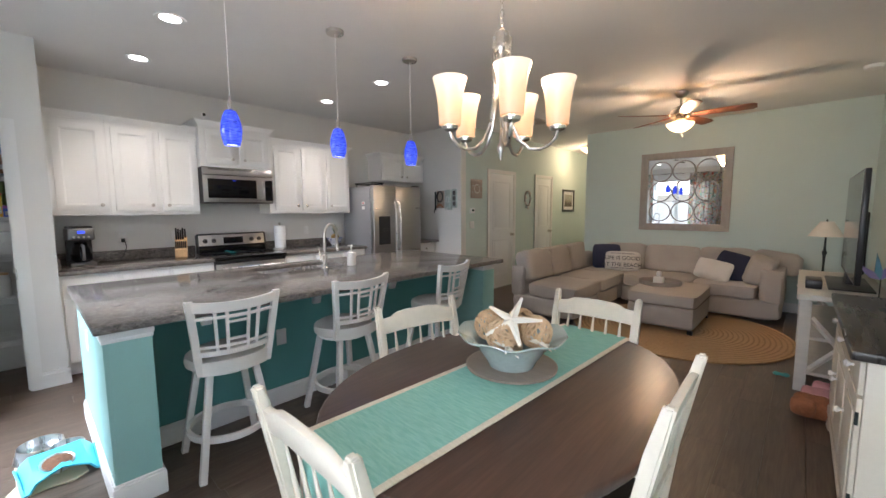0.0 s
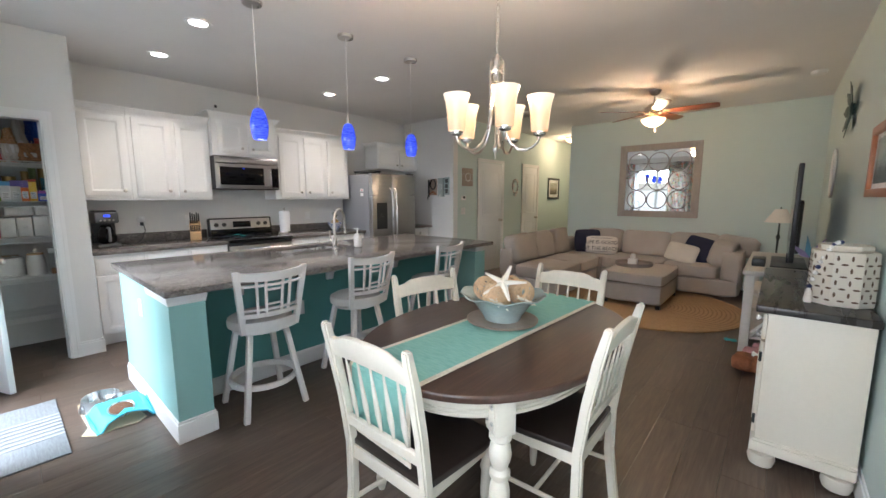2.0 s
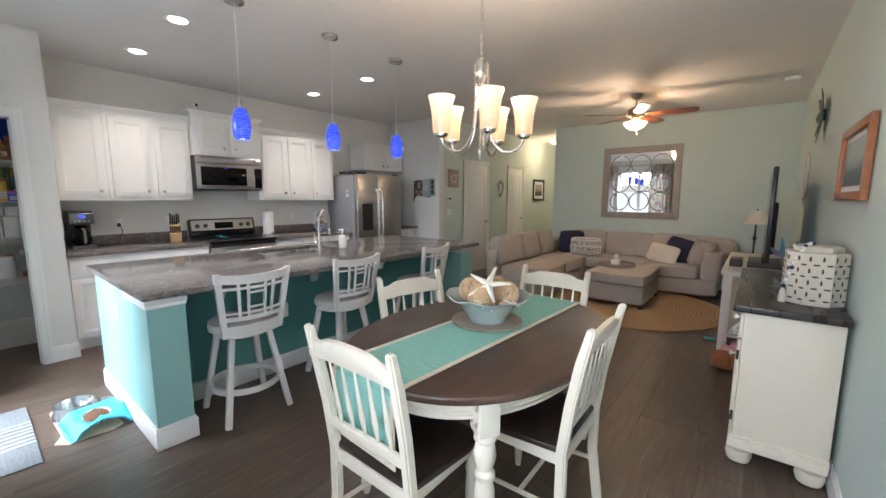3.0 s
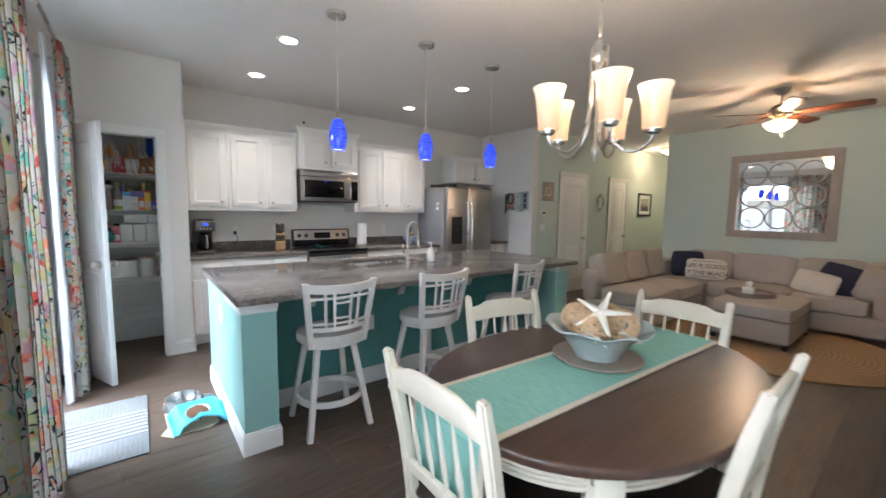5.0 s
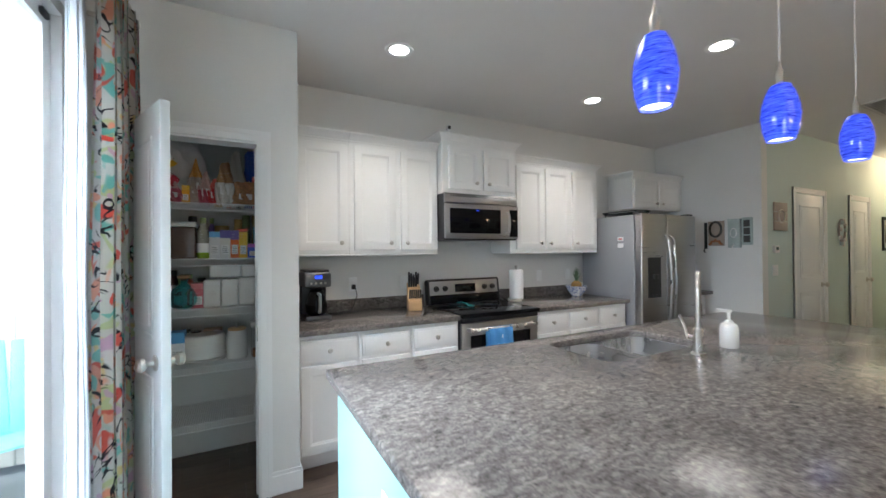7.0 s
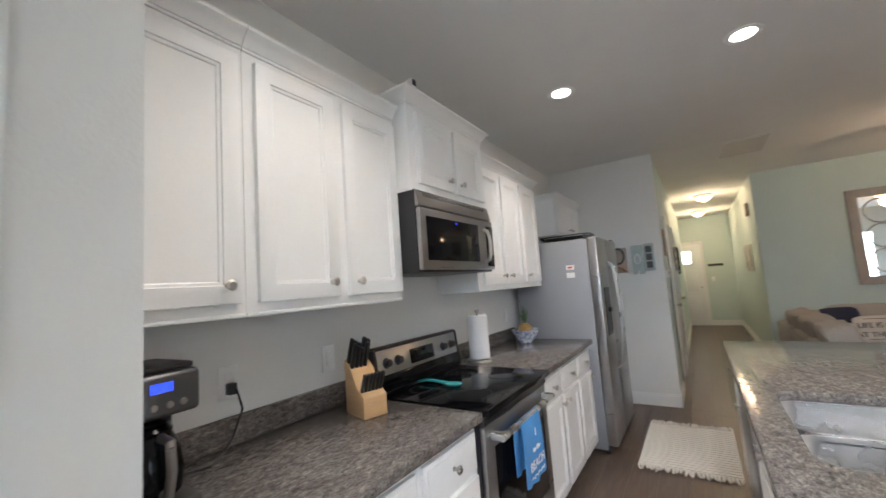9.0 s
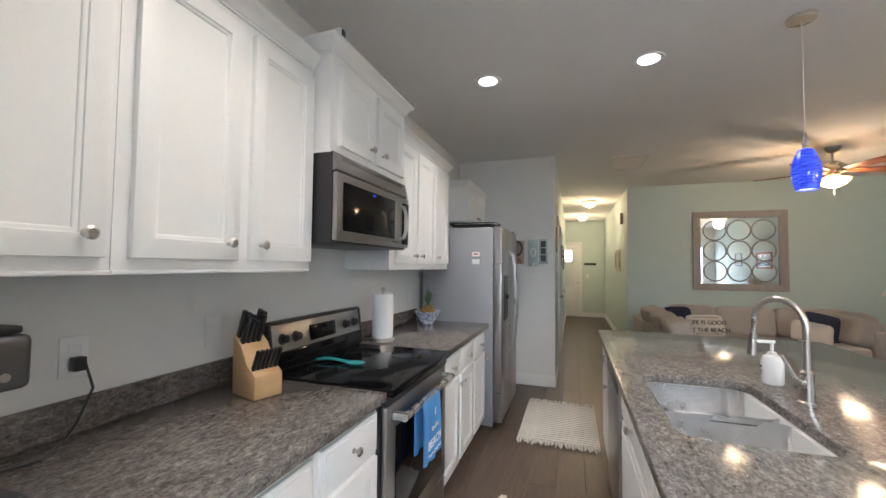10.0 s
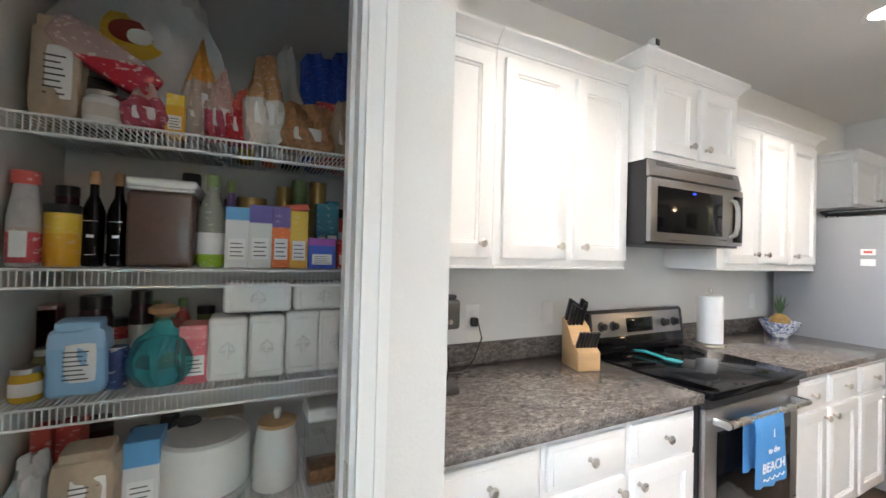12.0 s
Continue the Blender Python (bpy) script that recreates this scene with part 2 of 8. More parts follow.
def tabletop_mat():
    m, nt, b = mat("walnut_table_top")
    v = coords(nt, (9, 0.8, 1))
    g, f = noise_of(nt, v, 2.4, 6, 0.6, 1.0), noise_of(nt, coords(nt, (70, 3, 1)), 2, 3)
    c = ramp(nt, g, [(0.25, (0.040, 0.020, 0.013)), (0.5, (0.070, 0.035, 0.023)), (0.8, (0.115, 0.060, 0.040))])
    c = blend(nt, 0.3, c, ramp(nt, f, [(0.3, (0.025, 0.014, 0.011)), (0.7, (0.09, 0.05, 0.036))]))
    nt.links.new(c, b.inputs["Base Color"])
    b.inputs["Roughness"].default_value = 0.30
    b.inputs["Coat Weight"].default_value, b.inputs["Coat Roughness"].default_value = 0.25, 0.25
    bump_of(nt, b, f, 0.08)
    return m


TABLETOP = tabletop_mat()


def weave(name, a, bcol, sx, sy, rough=0.9, strength=0.4):
    """Cloth whose threads run along x and y, with slubs."""
    m, nt, b = mat(name)
    v = coords(nt)
    wx = node(nt, "ShaderNodeTexWave", Scale=sx, Distortion=1.5)
    wx.bands_direction = "X"
    wy = node(nt, "ShaderNodeTexWave", Scale=sy, Distortion=1.5)
    wy.bands_direction = "Y"
    for w in (wx, wy):
        nt.links.new(v, w.inputs["Vector"])
    mix = blend(nt, 0.5, wx.outputs["Color"], wy.outputs["Color"])
    slub = ramp(nt, noise_of(nt, coords(nt, (2, 16, 1)), 9, 4), [(0.35, a), (0.65, bcol)])
    c = blend(nt, 0.25, slub, blend(nt, mix, a, bcol))
    nt.links.new(c, b.inputs["Base Color"])
    b.inputs["Roughness"].default_value = rough
    bump_of(nt, b, mix, strength, 0.003)
    return m


RUNNER = weave("runner_aqua", (0.20, 0.47, 0.40), (0.33, 0.60, 0.53), 60, 60)
RUNNEREDGE = weave("runner_edge", (0.66, 0.58, 0.46), (0.78, 0.70, 0.58), 80, 80)
MIRRORWOOD = pbr("greige_wood", (0.36, 0.325, 0.295), 0.6, var=0.12, grain=30, stretch=(8, 2, 2), bump=0.1)
LANTERN = pbr("cream_ceramic", (0.60, 0.545, 0.455), 0.3, var=0.05, scale=8, bump=0.02)
MATCLOTH = weave("mat_cotton", (0.15, 0.16, 0.168), (0.21, 0.22, 0.228), 50, 14)
MATSTRIPE = pbr("mat_stripe_cotton", (0.30, 0.31, 0.32), 0.95, var=0.05, grain=200, bump=0.4)
DOORMAT = weave("door_mat_cloth", (0.17, 0.185, 0.195), (0.26, 0.275, 0.285), 50, 14)


def jute_mat():
    m, nt, b = mat("jute_braid")
    v = coords(nt)
    w = node(nt, "ShaderNodeTexWave", Scale=7.0, Distortion=0.6, Detail=2.0)
    w.wave_type, w.rings_direction = "RINGS", "Z"
    nt.links.new(v, w.inputs["Vector"])
    c = ramp(nt, w.outputs["Fac"], [(0.0, (0.25, 0.155, 0.075)), (0.6, (0.42, 0.275, 0.145))])
    c = blend(nt, 0.35, c, ramp(nt, noise_of(nt, v, 50, 3), [(0.3, (0.22, 0.135, 0.065)), (0.7, (0.46, 0.31, 0.17))]))
    nt.links.new(c, b.inputs["Base Color"])
    b.inputs["Roughness"].default_value = 0.95
    bump_of(nt, b, w.outputs["Fac"], 0.5, 0.006)
    return m


JUTE = jute_mat()


def floral_mat():
    """Curtain print: loose strokes and petals in red, green, ochre and black on off-white."""
    m, nt, b = mat("floral_curtain_print")
    v = coords(nt, space="UV")
    warp = noise_of(nt, v, 5.0, 3, 0.6, 1.5)
    col = (0.52, 0.51, 0.475)
    c = None
    for i, (rgb, sc, lo, hi, off) in enumerate([((0.44, 0.48, 0.28), 8.0, 0.61, 0.65, 3.1), ((0.58, 0.46, 0.24), 9.0, 0.64, 0.68, 7.7), ((0.20, 0.42, 0.38), 9.0, 0.61, 0.65, 1.3),
                                                ((0.54, 0.12, 0.09), 7.0, 0.645, 0.67, 12.5), ((0.62, 0.30, 0.21), 8.5, 0.63, 0.66, 21.0), ((0.48, 0.34, 0.42), 9.0, 0.63, 0.66, 33.0)]):
        mp = nt.nodes.new("ShaderNodeMapping")
        mp.inputs["Location"].default_value = (off, off * 1.7, 0)
        nt.links.new(v, mp.inputs[0])
        f = noise_of(nt, mp.outputs[0], sc, 1.5, 0.4, 1.2)
        k = ramp(nt, f, [(lo, (0, 0, 0)), (hi, (1, 1, 1))])
        c = blend(nt, k, col if c is None else c, rgb)
    mp = nt.nodes.new("ShaderNodeMapping")
    mp.inputs["Location"].default_value = (5.5, 9.1, 0)
    nt.links.new(v, mp.inputs[0])
    f = noise_of(nt, mp.outputs[0], 7.0, 1.0, 0.4, 2.4)
    line = ramp(nt, f, [(0.445, (0, 0, 0)), (0.453, (1, 1, 1)), (0.506, (1, 1, 1)), (0.516, (0, 0, 0))])
    gap = ramp(nt, noise_of(nt, v, 6.0, 1), [(0.53, (0, 0, 0)), (0.56, (1, 1, 1))])
    k = blend(nt, 1.0, line, gap, "MULTIPLY")
    c = blend(nt, k, c, (0.02, 0.022, 0.03))
    nt.links.new(c, b.inputs["Base Color"])
    b.inputs["Roughness"].default_value = 0.9
    b.inputs["Sheen Weight"].default_value = 0.1
    bump_of(nt, b, noise_of(nt, v, 260, 2), 0.2)
    return m


FLORAL = floral_mat()


def lit_glass(name, lo, hi, strength, scale=(1, 1, 1), dist=1.0):
    """Glass of a burning lamp, streaked."""
    m, nt, b = mat(name)
    f = noise_of(nt, coords(nt, scale), 5, 4, 0.6, dist)
    c = ramp(nt, f, [(0.35, lo), (0.65, hi)])
    nt.links.new(c, b.inputs["Base Color"])
    nt.links.new(c, b.inputs["Emission Color"])
    b.inputs["Emission Strength"].default_value = strength
    b.inputs["Roughness"].default_value = 0.12
    b.inputs["Coat Weight"].default_value = 0.4
    return m


BLUEGLASS = lit_glass("cobalt_art_glass", (0.002, 0.006, 0.32), (0.07, 0.13, 0.88), 0.62, (2, 2, 22), 2.0)


def shade_mat():
    """Frosted glass lit from inside, paler towards the open rim."""
    m, nt, b = mat("frosted_shade")
    tc, sep = nt.nodes.new("ShaderNodeTexCoord"), nt.nodes.new("ShaderNodeSeparateXYZ")
    nt.links.new(tc.outputs["Generated"], sep.inputs[0])
    c = ramp(nt, sep.outputs[2], [(0.0, (0.72, 0.34, 0.13)), (0.45, (0.98, 0.55, 0.24)), (0.9, (1.0, 0.82, 0.54))])
    nt.links.new(c, b.inputs["Emission Color"])
    b.inputs["Base Color"].default_value = (0.45, 0.37, 0.28, 1)
    b.inputs["Emission Strength"].default_value = 0.55
    b.inputs["Roughness"].default_value = 0.3
    return m


SHADE = shade_mat()
BULBW = lit_glass("bulb_white", (1, 0.93, 0.82), (1, 0.95, 0.86), 9.0)
CANLIGHT = lit_glass("recessed_lens", (1, 0.95, 0.88), (1, 0.97, 0.92), 8.0)
HALLGLASS = lit_glass("hall_lamp_glass", (1.0, 0.66, 0.32), (1.0, 0.74, 0.42), 2.6)
BULBSOFT = lit_glass("pendant_bulb", (1, 0.95, 0.88), (1, 0.96, 0.9), 2.2)
SKYGLOW = lit_glass("overcast_glow", (0.80, 0.94, 0.97), (0.86, 0.96, 0.98), 0.62)
DOORLITE = lit_glass("door_daylight", (0.85, 0.93, 1.0), (0.92, 0.97, 1.0), 3.0)
LCDBLUE = lit_glass("lcd_blue", (0.02, 0.05, 0.8), (0.05, 0.1, 0.9), 0.8)
LCDDARK = pbr("lcd_dark", (0.01, 0.02, 0.02), 0.15, bump=0)

# ---- mesh helpers ----


def bm_box(bm, x0, x1, y0, y1, z0, z1, bevel=0.0, seg=2):
    r = bmesh.ops.create_cube(bm, size=1.0, matrix=Matrix.LocRotScale(((x0 + x1) / 2, (y0 + y1) / 2, (z0 + z1) / 2), None, (abs(x1 - x0), abs(y1 - y0), abs(z1 - z0))))
    if bevel:
        es = {e for v in r["verts"] for e in v.link_edges}
        bmesh.ops.bevel(bm, geom=list(es), offset=bevel, segments=seg, affect="EDGES", profile=0.5)
    return bm


def box(*a, **k):
    return bm_box(bmesh.new(), *a, **k)


def moved(bm, m):
    bmesh.ops.transform(bm, matrix=m, verts=bm.verts)
    return bm


def joined(*bms):
    out = bms[0]
    for b in bms[1:]:
        me = bpy.data.meshes.new("tmp")
        b.to_mesh(me)
        out.from_mesh(me)
        bpy.data.meshes.remove(me)
        b.free()
    return out


def lathe(profile, seg=24, cap=True):
    """Turned shape round z from (radius, height) pairs."""
    bm = bmesh.new()
    rings = [[bm.verts.new((r * math.cos(2 * math.pi * i / seg), r * math.sin(2 * math.pi * i / seg), z)) for i in range(seg)] for r, z in profile]
    for a, b in zip(rings, rings[1:]):
        for i in range(seg):
            bm.faces.new((a[i], a[(i + 1) % seg], b[(i + 1) % seg], b[i]))
    if cap:
        bm.faces.new(rings[0][::-1])
        bm.faces.new(rings[-1])
    bmesh.ops.recalc_face_normals(bm, faces=bm.faces)
    return bm


def rod(a, b, r, r2=None, seg=10):
    a, b = Vector(a), Vector(b)
    bm = lathe([(r, 0), (r if r2 is None else r2, (b - a).length)], seg)
    return moved(bm, Matrix.Translation(a) @ (b - a).to_track_quat("Z", "Y").to_matrix().to_4x4())


def tube(points, r, seg=8, closed=False):
    """Round bar along a line of points; r may be a list."""
    pts = [Vector(p) for p in points]
    n = len(pts)
    bm = bmesh.new()
    rings, up = [], None
    for i, p in enumerate(pts):
        a = pts[(i - 1) % n] if (closed or i) else p
        c = pts[(i + 1) % n] if (closed or i < n - 1) else p
        d = (c - a).normalized()
        if up is None:
            up = d.orthogonal().normalized()
        up = (up - d * up.dot(d)).normalized()
        side = d.cross(up)
        rad = r[i] if isinstance(r, list) else r
        rings.append([bm.verts.new(p + rad * (up * math.cos(2 * math.pi * k / seg) + side * math.sin(2 * math.pi * k / seg))) for k in range(seg)])
    for i in range(n if closed else n - 1):
        A, B = rings[i], rings[(i + 1) % n]
        for k in range(seg):
            bm.faces.new((A[k], A[(k + 1) % seg], B[(k + 1) % seg], B[k]))
    if not closed:
        bm.faces.new(rings[0][::-1])
        bm.faces.new(rings[-1])
    bmesh.ops.recalc_face_normals(bm, faces=bm.faces)
    return bm


def prism(outline, z0, z1, bevel=0.0):
    """Flat outline of (x, y) raised from z0 to z1."""
    bm = bmesh.new()
    f = bm.faces.new([bm.verts.new((x, y, z0)) for x, y in outline])
    top = bmesh.ops.extrude_face_region(bm, geom=[f])
    bmesh.ops.translate(bm, vec=(0, 0, z1 - z0), verts=[v for v in top["geom"] if isinstance(v, bmesh.types.BMVert)])
    bmesh.ops.recalc_face_normals(bm, faces=bm.faces)
    if bevel:
        es = [e for e in bm.edges if e.calc_face_angle(0) > 1.0]
        bmesh.ops.bevel(bm, geom=es, offset=bevel, segments=2, affect="EDGES", profile=0.5)
    return bm


def cushion(sx, sy, sz, puff=0.25, n=8, wobble=0.012, seed=1.0):
    """Soft block: a box whose faces swell and whose edges round off, resting on z=0."""
    bm = bmesh.new()
    bmesh.ops.create_cube(bm, size=2.0)
    bmesh.ops.subdivide_edges(bm, edges=bm.edges, cuts=n - 1, use_grid_fill=True)
    k = 13.0 - 12.0 * min(0.85, puff)
    for v in bm.verts:
        x, y, z = v.co
        m = max(abs(x), abs(y), abs(z))
        d = (abs(x) ** k + abs(y) ** k + abs(z) ** k) ** (1 / k)
        v.co = v.co * (m / d)
        w = noise.noise(Vector((x * 1.7 + seed, y * 1.7, z * 1.7))) * wobble * 4
        v.co = Vector((v.co.x * sx / 2, v.co.y * sy / 2, v.co.z * sz / 2 + sz / 2)) + Vector((w * 0.4, w * 0.4, w * 0.5)) * min(1, sz * 3)
    lo = min(v.co.z for v in bm.verts)
    bmesh.ops.translate(bm, vec=(0, 0, -lo), verts=bm.verts)
    return bm


def sheet(width, height, thick=0.004, nx=10, ny=10, f=None):
    """Thin cloth or paper in xy with its own thickness; f(u, v) gives the lift."""
    bm = bmesh.new()
    g = [[bm.verts.new((width * (i / nx - 0.5), height * (j / ny - 0.5), f(i / nx, j / ny) if f else 0)) for i in range(nx + 1)] for j in range(ny + 1)]
    for j in range(ny):
        for i in range(nx):
            bm.faces.new((g[j][i], g[j][i + 1], g[j + 1][i + 1], g[j + 1][i]))
    r = bmesh.ops.extrude_face_region(bm, geom=list(bm.faces))
    bmesh.ops.translate(bm, vec=(0, 0, thick), verts=[v for v in r["geom"] if isinstance(v, bmesh.types.BMVert)])
    bmesh.ops.recalc_face_normals(bm, faces=bm.faces)
    return bm


def mesh_of(name, bm, material, angle=0.6):
    me = bpy.data.meshes.new(name)
    bm.normal_update()
    for e in bm.edges:
        e.smooth = e.calc_face_angle(0) < angle
    for f in bm.faces:
        f.smooth = True
    bm.to_mesh(me)
    bm.free()
    me.materials.append(material)
    return me


def part(name, bm, material, parent, label="", m=None):
    ob = new(name, mesh_of(name, bm, material))
    ob.parent = parent
    if m is not None:
        ob.matrix_basis = m
    return tagged(ob, label) if label else ob


def thing(name, label, category, m=None, group="", kind=""):
    ob = new(name)
    ob.empty_display_size = 0.1
    if m is not None:
        ob.matrix_basis = m
    return tagged(ob, label, category, group, kind)


def solid(name, bm, material, label, category, m=None, group="", kind=""):
    ob = new(name, mesh_of(name, bm, material))
    if m is not None:
        ob.matrix_basis = m
    return tagged(ob, label, category, group, kind)


def structure(name, bm, material, label, category):
    return solid(name, bm, material, label, category, kind="structure")


def words(name, text, size, material, parent, m, depth=0.0012, label=""):
    cu = bpy.data.curves.new(name, "FONT")
    cu.body, cu.size, cu.align_x, cu.align_y, cu.extrude = text, size, "CENTER", "CENTER", depth
    tmp = bpy.data.objects.new(name, cu)
    me = bpy.data.meshes.new_from_object(tmp)
    bpy.data.objects.remove(tmp)
    me.materials.clear()
    me.materials.append(material)
    ob = new(name, me)
    ob.parent, ob.matrix_basis = parent, m
    return tagged(ob, label) if label else ob

# ---- large structure ----
H = 2.745          # ceiling
XK, XR = -5.18, 0.615   # kitchen wall, picture wall
YS, YM, YE = -0.78, 7.0, 11.8   # slider wall, mirror wall, end of the hall
XP, YP = -4.41, 0.163  # pantry front, pantry return
XH, XH2, YF = -4.0, -2.93, 4.75  # hall walls, end of the kitchen
T = 0.12

structure("floor", box(XK - 0.3, XR + 0.2, YS - 0.12, YE + 0.2, -0.15, -0.012), SIDEBLACK, "dark underlay below the vinyl planks", "floor")
structure("ceiling", box(XK - 0.3, XR + 0.2, YS - 0.12, YE + 0.2, H, H + 0.15), CEIL, "matt off-white textured ceiling", "ceiling")
structure("wall_kitchen", box(XK - T, XK, YS - T, YF + T, 0, H), WALL_GREY, "pale grey painted wall behind the cabinets", "wall")
structure("wall_pantry_return", box(XK, XP - T, YP - 0.06, YP, 0, H), WALL_GREY, "pale grey wall between pantry and worktop", "wall")
# pantry front with its door opening
DY0, DY1, DZ = -0.675, -0.05, 2.05
structure("wall_pantry_front", joined(box(XP - T, XP, DY1, YP, 0, H), box(XP - T, XP, YS, DY0, 0, H), box(XP - T, XP, DY0, DY1, DZ, H)), WALL_GREY, "pale grey wall with the pantry doorway", "wall")
structure("wall_kitchen_end", box(XK, XH, YF, YF + T, 0, H), WALL_GREY, "pale grey wall past the refrigerator", "wall")
structure("wall_hall_west", box(XH - T, XH, YF + T, YE, 0, H), WALL_SEA, "sea-green hall wall with two doors", "wall")
structure("wall_mirror", box(XH2, XR + T, YM, YM + T, 0, H), WALL_SEA, "sea-green wall behind the sofa", "wall")
structure("wall_hall_east", box(XH2, XH2 + T, YM + T, YE, 0, H), WALL_SEA, "sea-green wall on the hall's far side", "wall")
structure("wall_hall_end", box(XH - 0.7, XH2 + T, YE, YE + T, 0, H), WALL_SEA, "sea-green wall with the front door", "wall")
structure("wall_picture", box(XR, XR + T, YS - T, YM, 0, H), WALL_SEA, "pale sea-green wall with pictures", "wall")
SX0, SX1, SZ = -4.07, -2.15, 2.42
BX0, BX1, BZ0, BZ1 = -0.90, 0.30, 0.75, 2.12   # window behind the dining table
structure("wall_slider", joined(box(XK, SX0, YS - T, YS, 0, H), box(SX1, BX0, YS - T, YS, 0, H), box(BX1, XR, YS - T, YS, 0, H), box(BX0, BX1, YS - T, YS, 0, BZ0), box(BX0, BX1, YS - T, YS, BZ1, H), box(SX0, SX1, YS - T, YS, SZ, H)), WALL_GREY, "pale grey wall with the glass sliding door", "wall")


def skirting(a, b, face, axis, h=0.13, d=0.014):
    """Baseboard from a to b on the plane face; d says to which side it stands out."""
    if axis == "y":
        bm = joined(box(face, face + d, a, b, 0, h - 0.02), box(face, face + d * 0.55, a, b, h - 0.02, h))
    else:
        bm = joined(box(a, b, face, face + d, 0, h - 0.02), box(a, b, face, face + d * 0.55, h - 0.02, h))
    return structure("baseboard", bm, TRIM, "white painted baseboard", "baseboard")


skirting(0.012, YP, XP, "y")
skirting(XP - 0.05, XP + 0.014, YP, "x")
skirting(YS, DY0 - 0.06, XP, "y")
skirting(-4.55, XH, YF, "x", d=-0.014)
for a, b in ((YF - 0.014, 5.42), (6.33, 7.02), (7.80, YE)):
    skirting(a, b, XH, "y")
skirting(XH2 - 0.014, XR, YM, "x", d=-0.014)
skirting(YM - 0.014, YE, XH2, "y", d=-0.014)
skirting(YS, YM - 0.014, XR, "y", d=-0.014)
skirting(-3.55, XH2, YE, "x", d=-0.014)
skirting(SX1 + 0.08, XR - 0.014, YS, "x")


def casing(face, a, b, top, axis, d, w=0.062):
    """Door casing of three boards round an opening."""
    bm = bmesh.new()
    for x0, x1, z0, z1 in ((a - w, a, 0, top + w), (b, b + w, 0, top + w), (a, b, top, top + w)):
        for k, t in ((0, d), (0.35, d * 1.35)):
            q0, q1 = x0, x1
            if k and z0 == 0:
                q0, q1 = (x0, x0 + w * 0.4) if x1 == a else (x1 - w * 0.4, x1)
            zz0 = z0 if not k or z0 == 0 else z1 - w * 0.4
            if axis == "y":
                bm_box(bm, face, face + t, q0, q1, zz0, z1)
            else:
                bm_box(bm, q0, q1, face, face + t, zz0, z1)
    return structure("trim", bm, TRIM, "white moulded door casing", "trim")


casing(XP, DY0, DY1, DZ, "y", 0.014)
casing(XH, 5.50, 6.26, 2.05, "y", 0.014)
casing(XH, 7.10, 7.72, 2.05, "y", 0.014)
# pantry jambs
structure("trim", joined(box(XP - T, XP, DY1 - 0.012, DY1, 0, DZ - 0.012), box(XP - T, XP, DY0, DY0 + 0.012, 0, DZ - 0.012), box(XP - T, XP, DY0, DY1, DZ - 0.012, DZ),
                         box(XP - 0.085, XP - 0.045, DY1 - 0.022, DY1 - 0.012, 0, DZ - 0.022)), TRIM, "white pantry door jamb with strike plate", "trim")
solid("strike_plate", box(XP - 0.038, XP - 0.006, DY1 - 0.0145, DY1 - 0.0122, 0.90, 0.98, bevel=0.001), NICKEL, "small nickel strike plate on the pantry jamb", "strike plate")


def panel_door(name, w, h, label, knob_side=1, m=None, two=True):
    """Moulded panel door leaf in the yz plane, faces at x=0 and x=-0.035, hinge edge at y=0."""
    d = thing(name, label, "door", m, kind="structure")
    part("leaf", box(-0.035, 0, 0, w, 0, h, bevel=0.002), DOOR, d)
    for z0, z1 in (((0.22, 0.88), (1.04, h - 0.13)) if two else ((0.22, h - 0.13),)):
        for s in (1, -1):
            x = 0.0 if s > 0 else -0.035
            y0, y1 = 0.105, w - 0.105
            bm = bmesh.new()
            for a, b, c, e in ((y0, y1, z0, z0 + 0.018), (y0, y1, z1 - 0.018, z1), (y0, y0 + 0.018, z0 + 0.018, z1 - 0.018), (y1 - 0.018, y1, z0 + 0.018, z1 - 0.018)):
                bm_box(bm, x - 0.004, x + s * 0.006, a, b, c, e, bevel=0.003)
            part("moulding", bm, DOOR, d)
            part("panel", box(min(x, x + s * 0.004), max(x, x + s * 0.004), y0 + 0.05, y1 - 0.05, z0 + 0.05, z1 - 0.05, bevel=0.003), DOOR, d)
    ky = w - 0.065 if knob_side > 0 else 0.065
    for s in (1, -1):
        bm = lathe([(0.032, 0), (0.032, 0.006), (0.012, 0.010), (0.011, 0.03), (0.027, 0.042), (0.029, 0.055), (0.02, 0.066)], 18)
        part("knob", moved(bm, pose(0 if s > 0 else -0.035, ky, 0.95, 0, 90 * s, 0)), NICKEL, d, "satin nickel knob")
    return d


# pantry door stands two thirds open
panel_door("door_pantry", 0.61, 2.02, "white moulded two-panel pantry door standing open", 1, pose(XP + 0.014, DY0 + 0.004, 0.014, 0, 0, -67))
panel_door("door_1", 0.75, 2.03, "white six-foot closed hall door with brass-toned knob", 1, pose(XH + 0.004, 5.505, 0.012))
panel_door("door_2", 0.61, 2.03, "white narrow closed hall door", 1, pose(XH + 0.004, 7.105, 0.012))

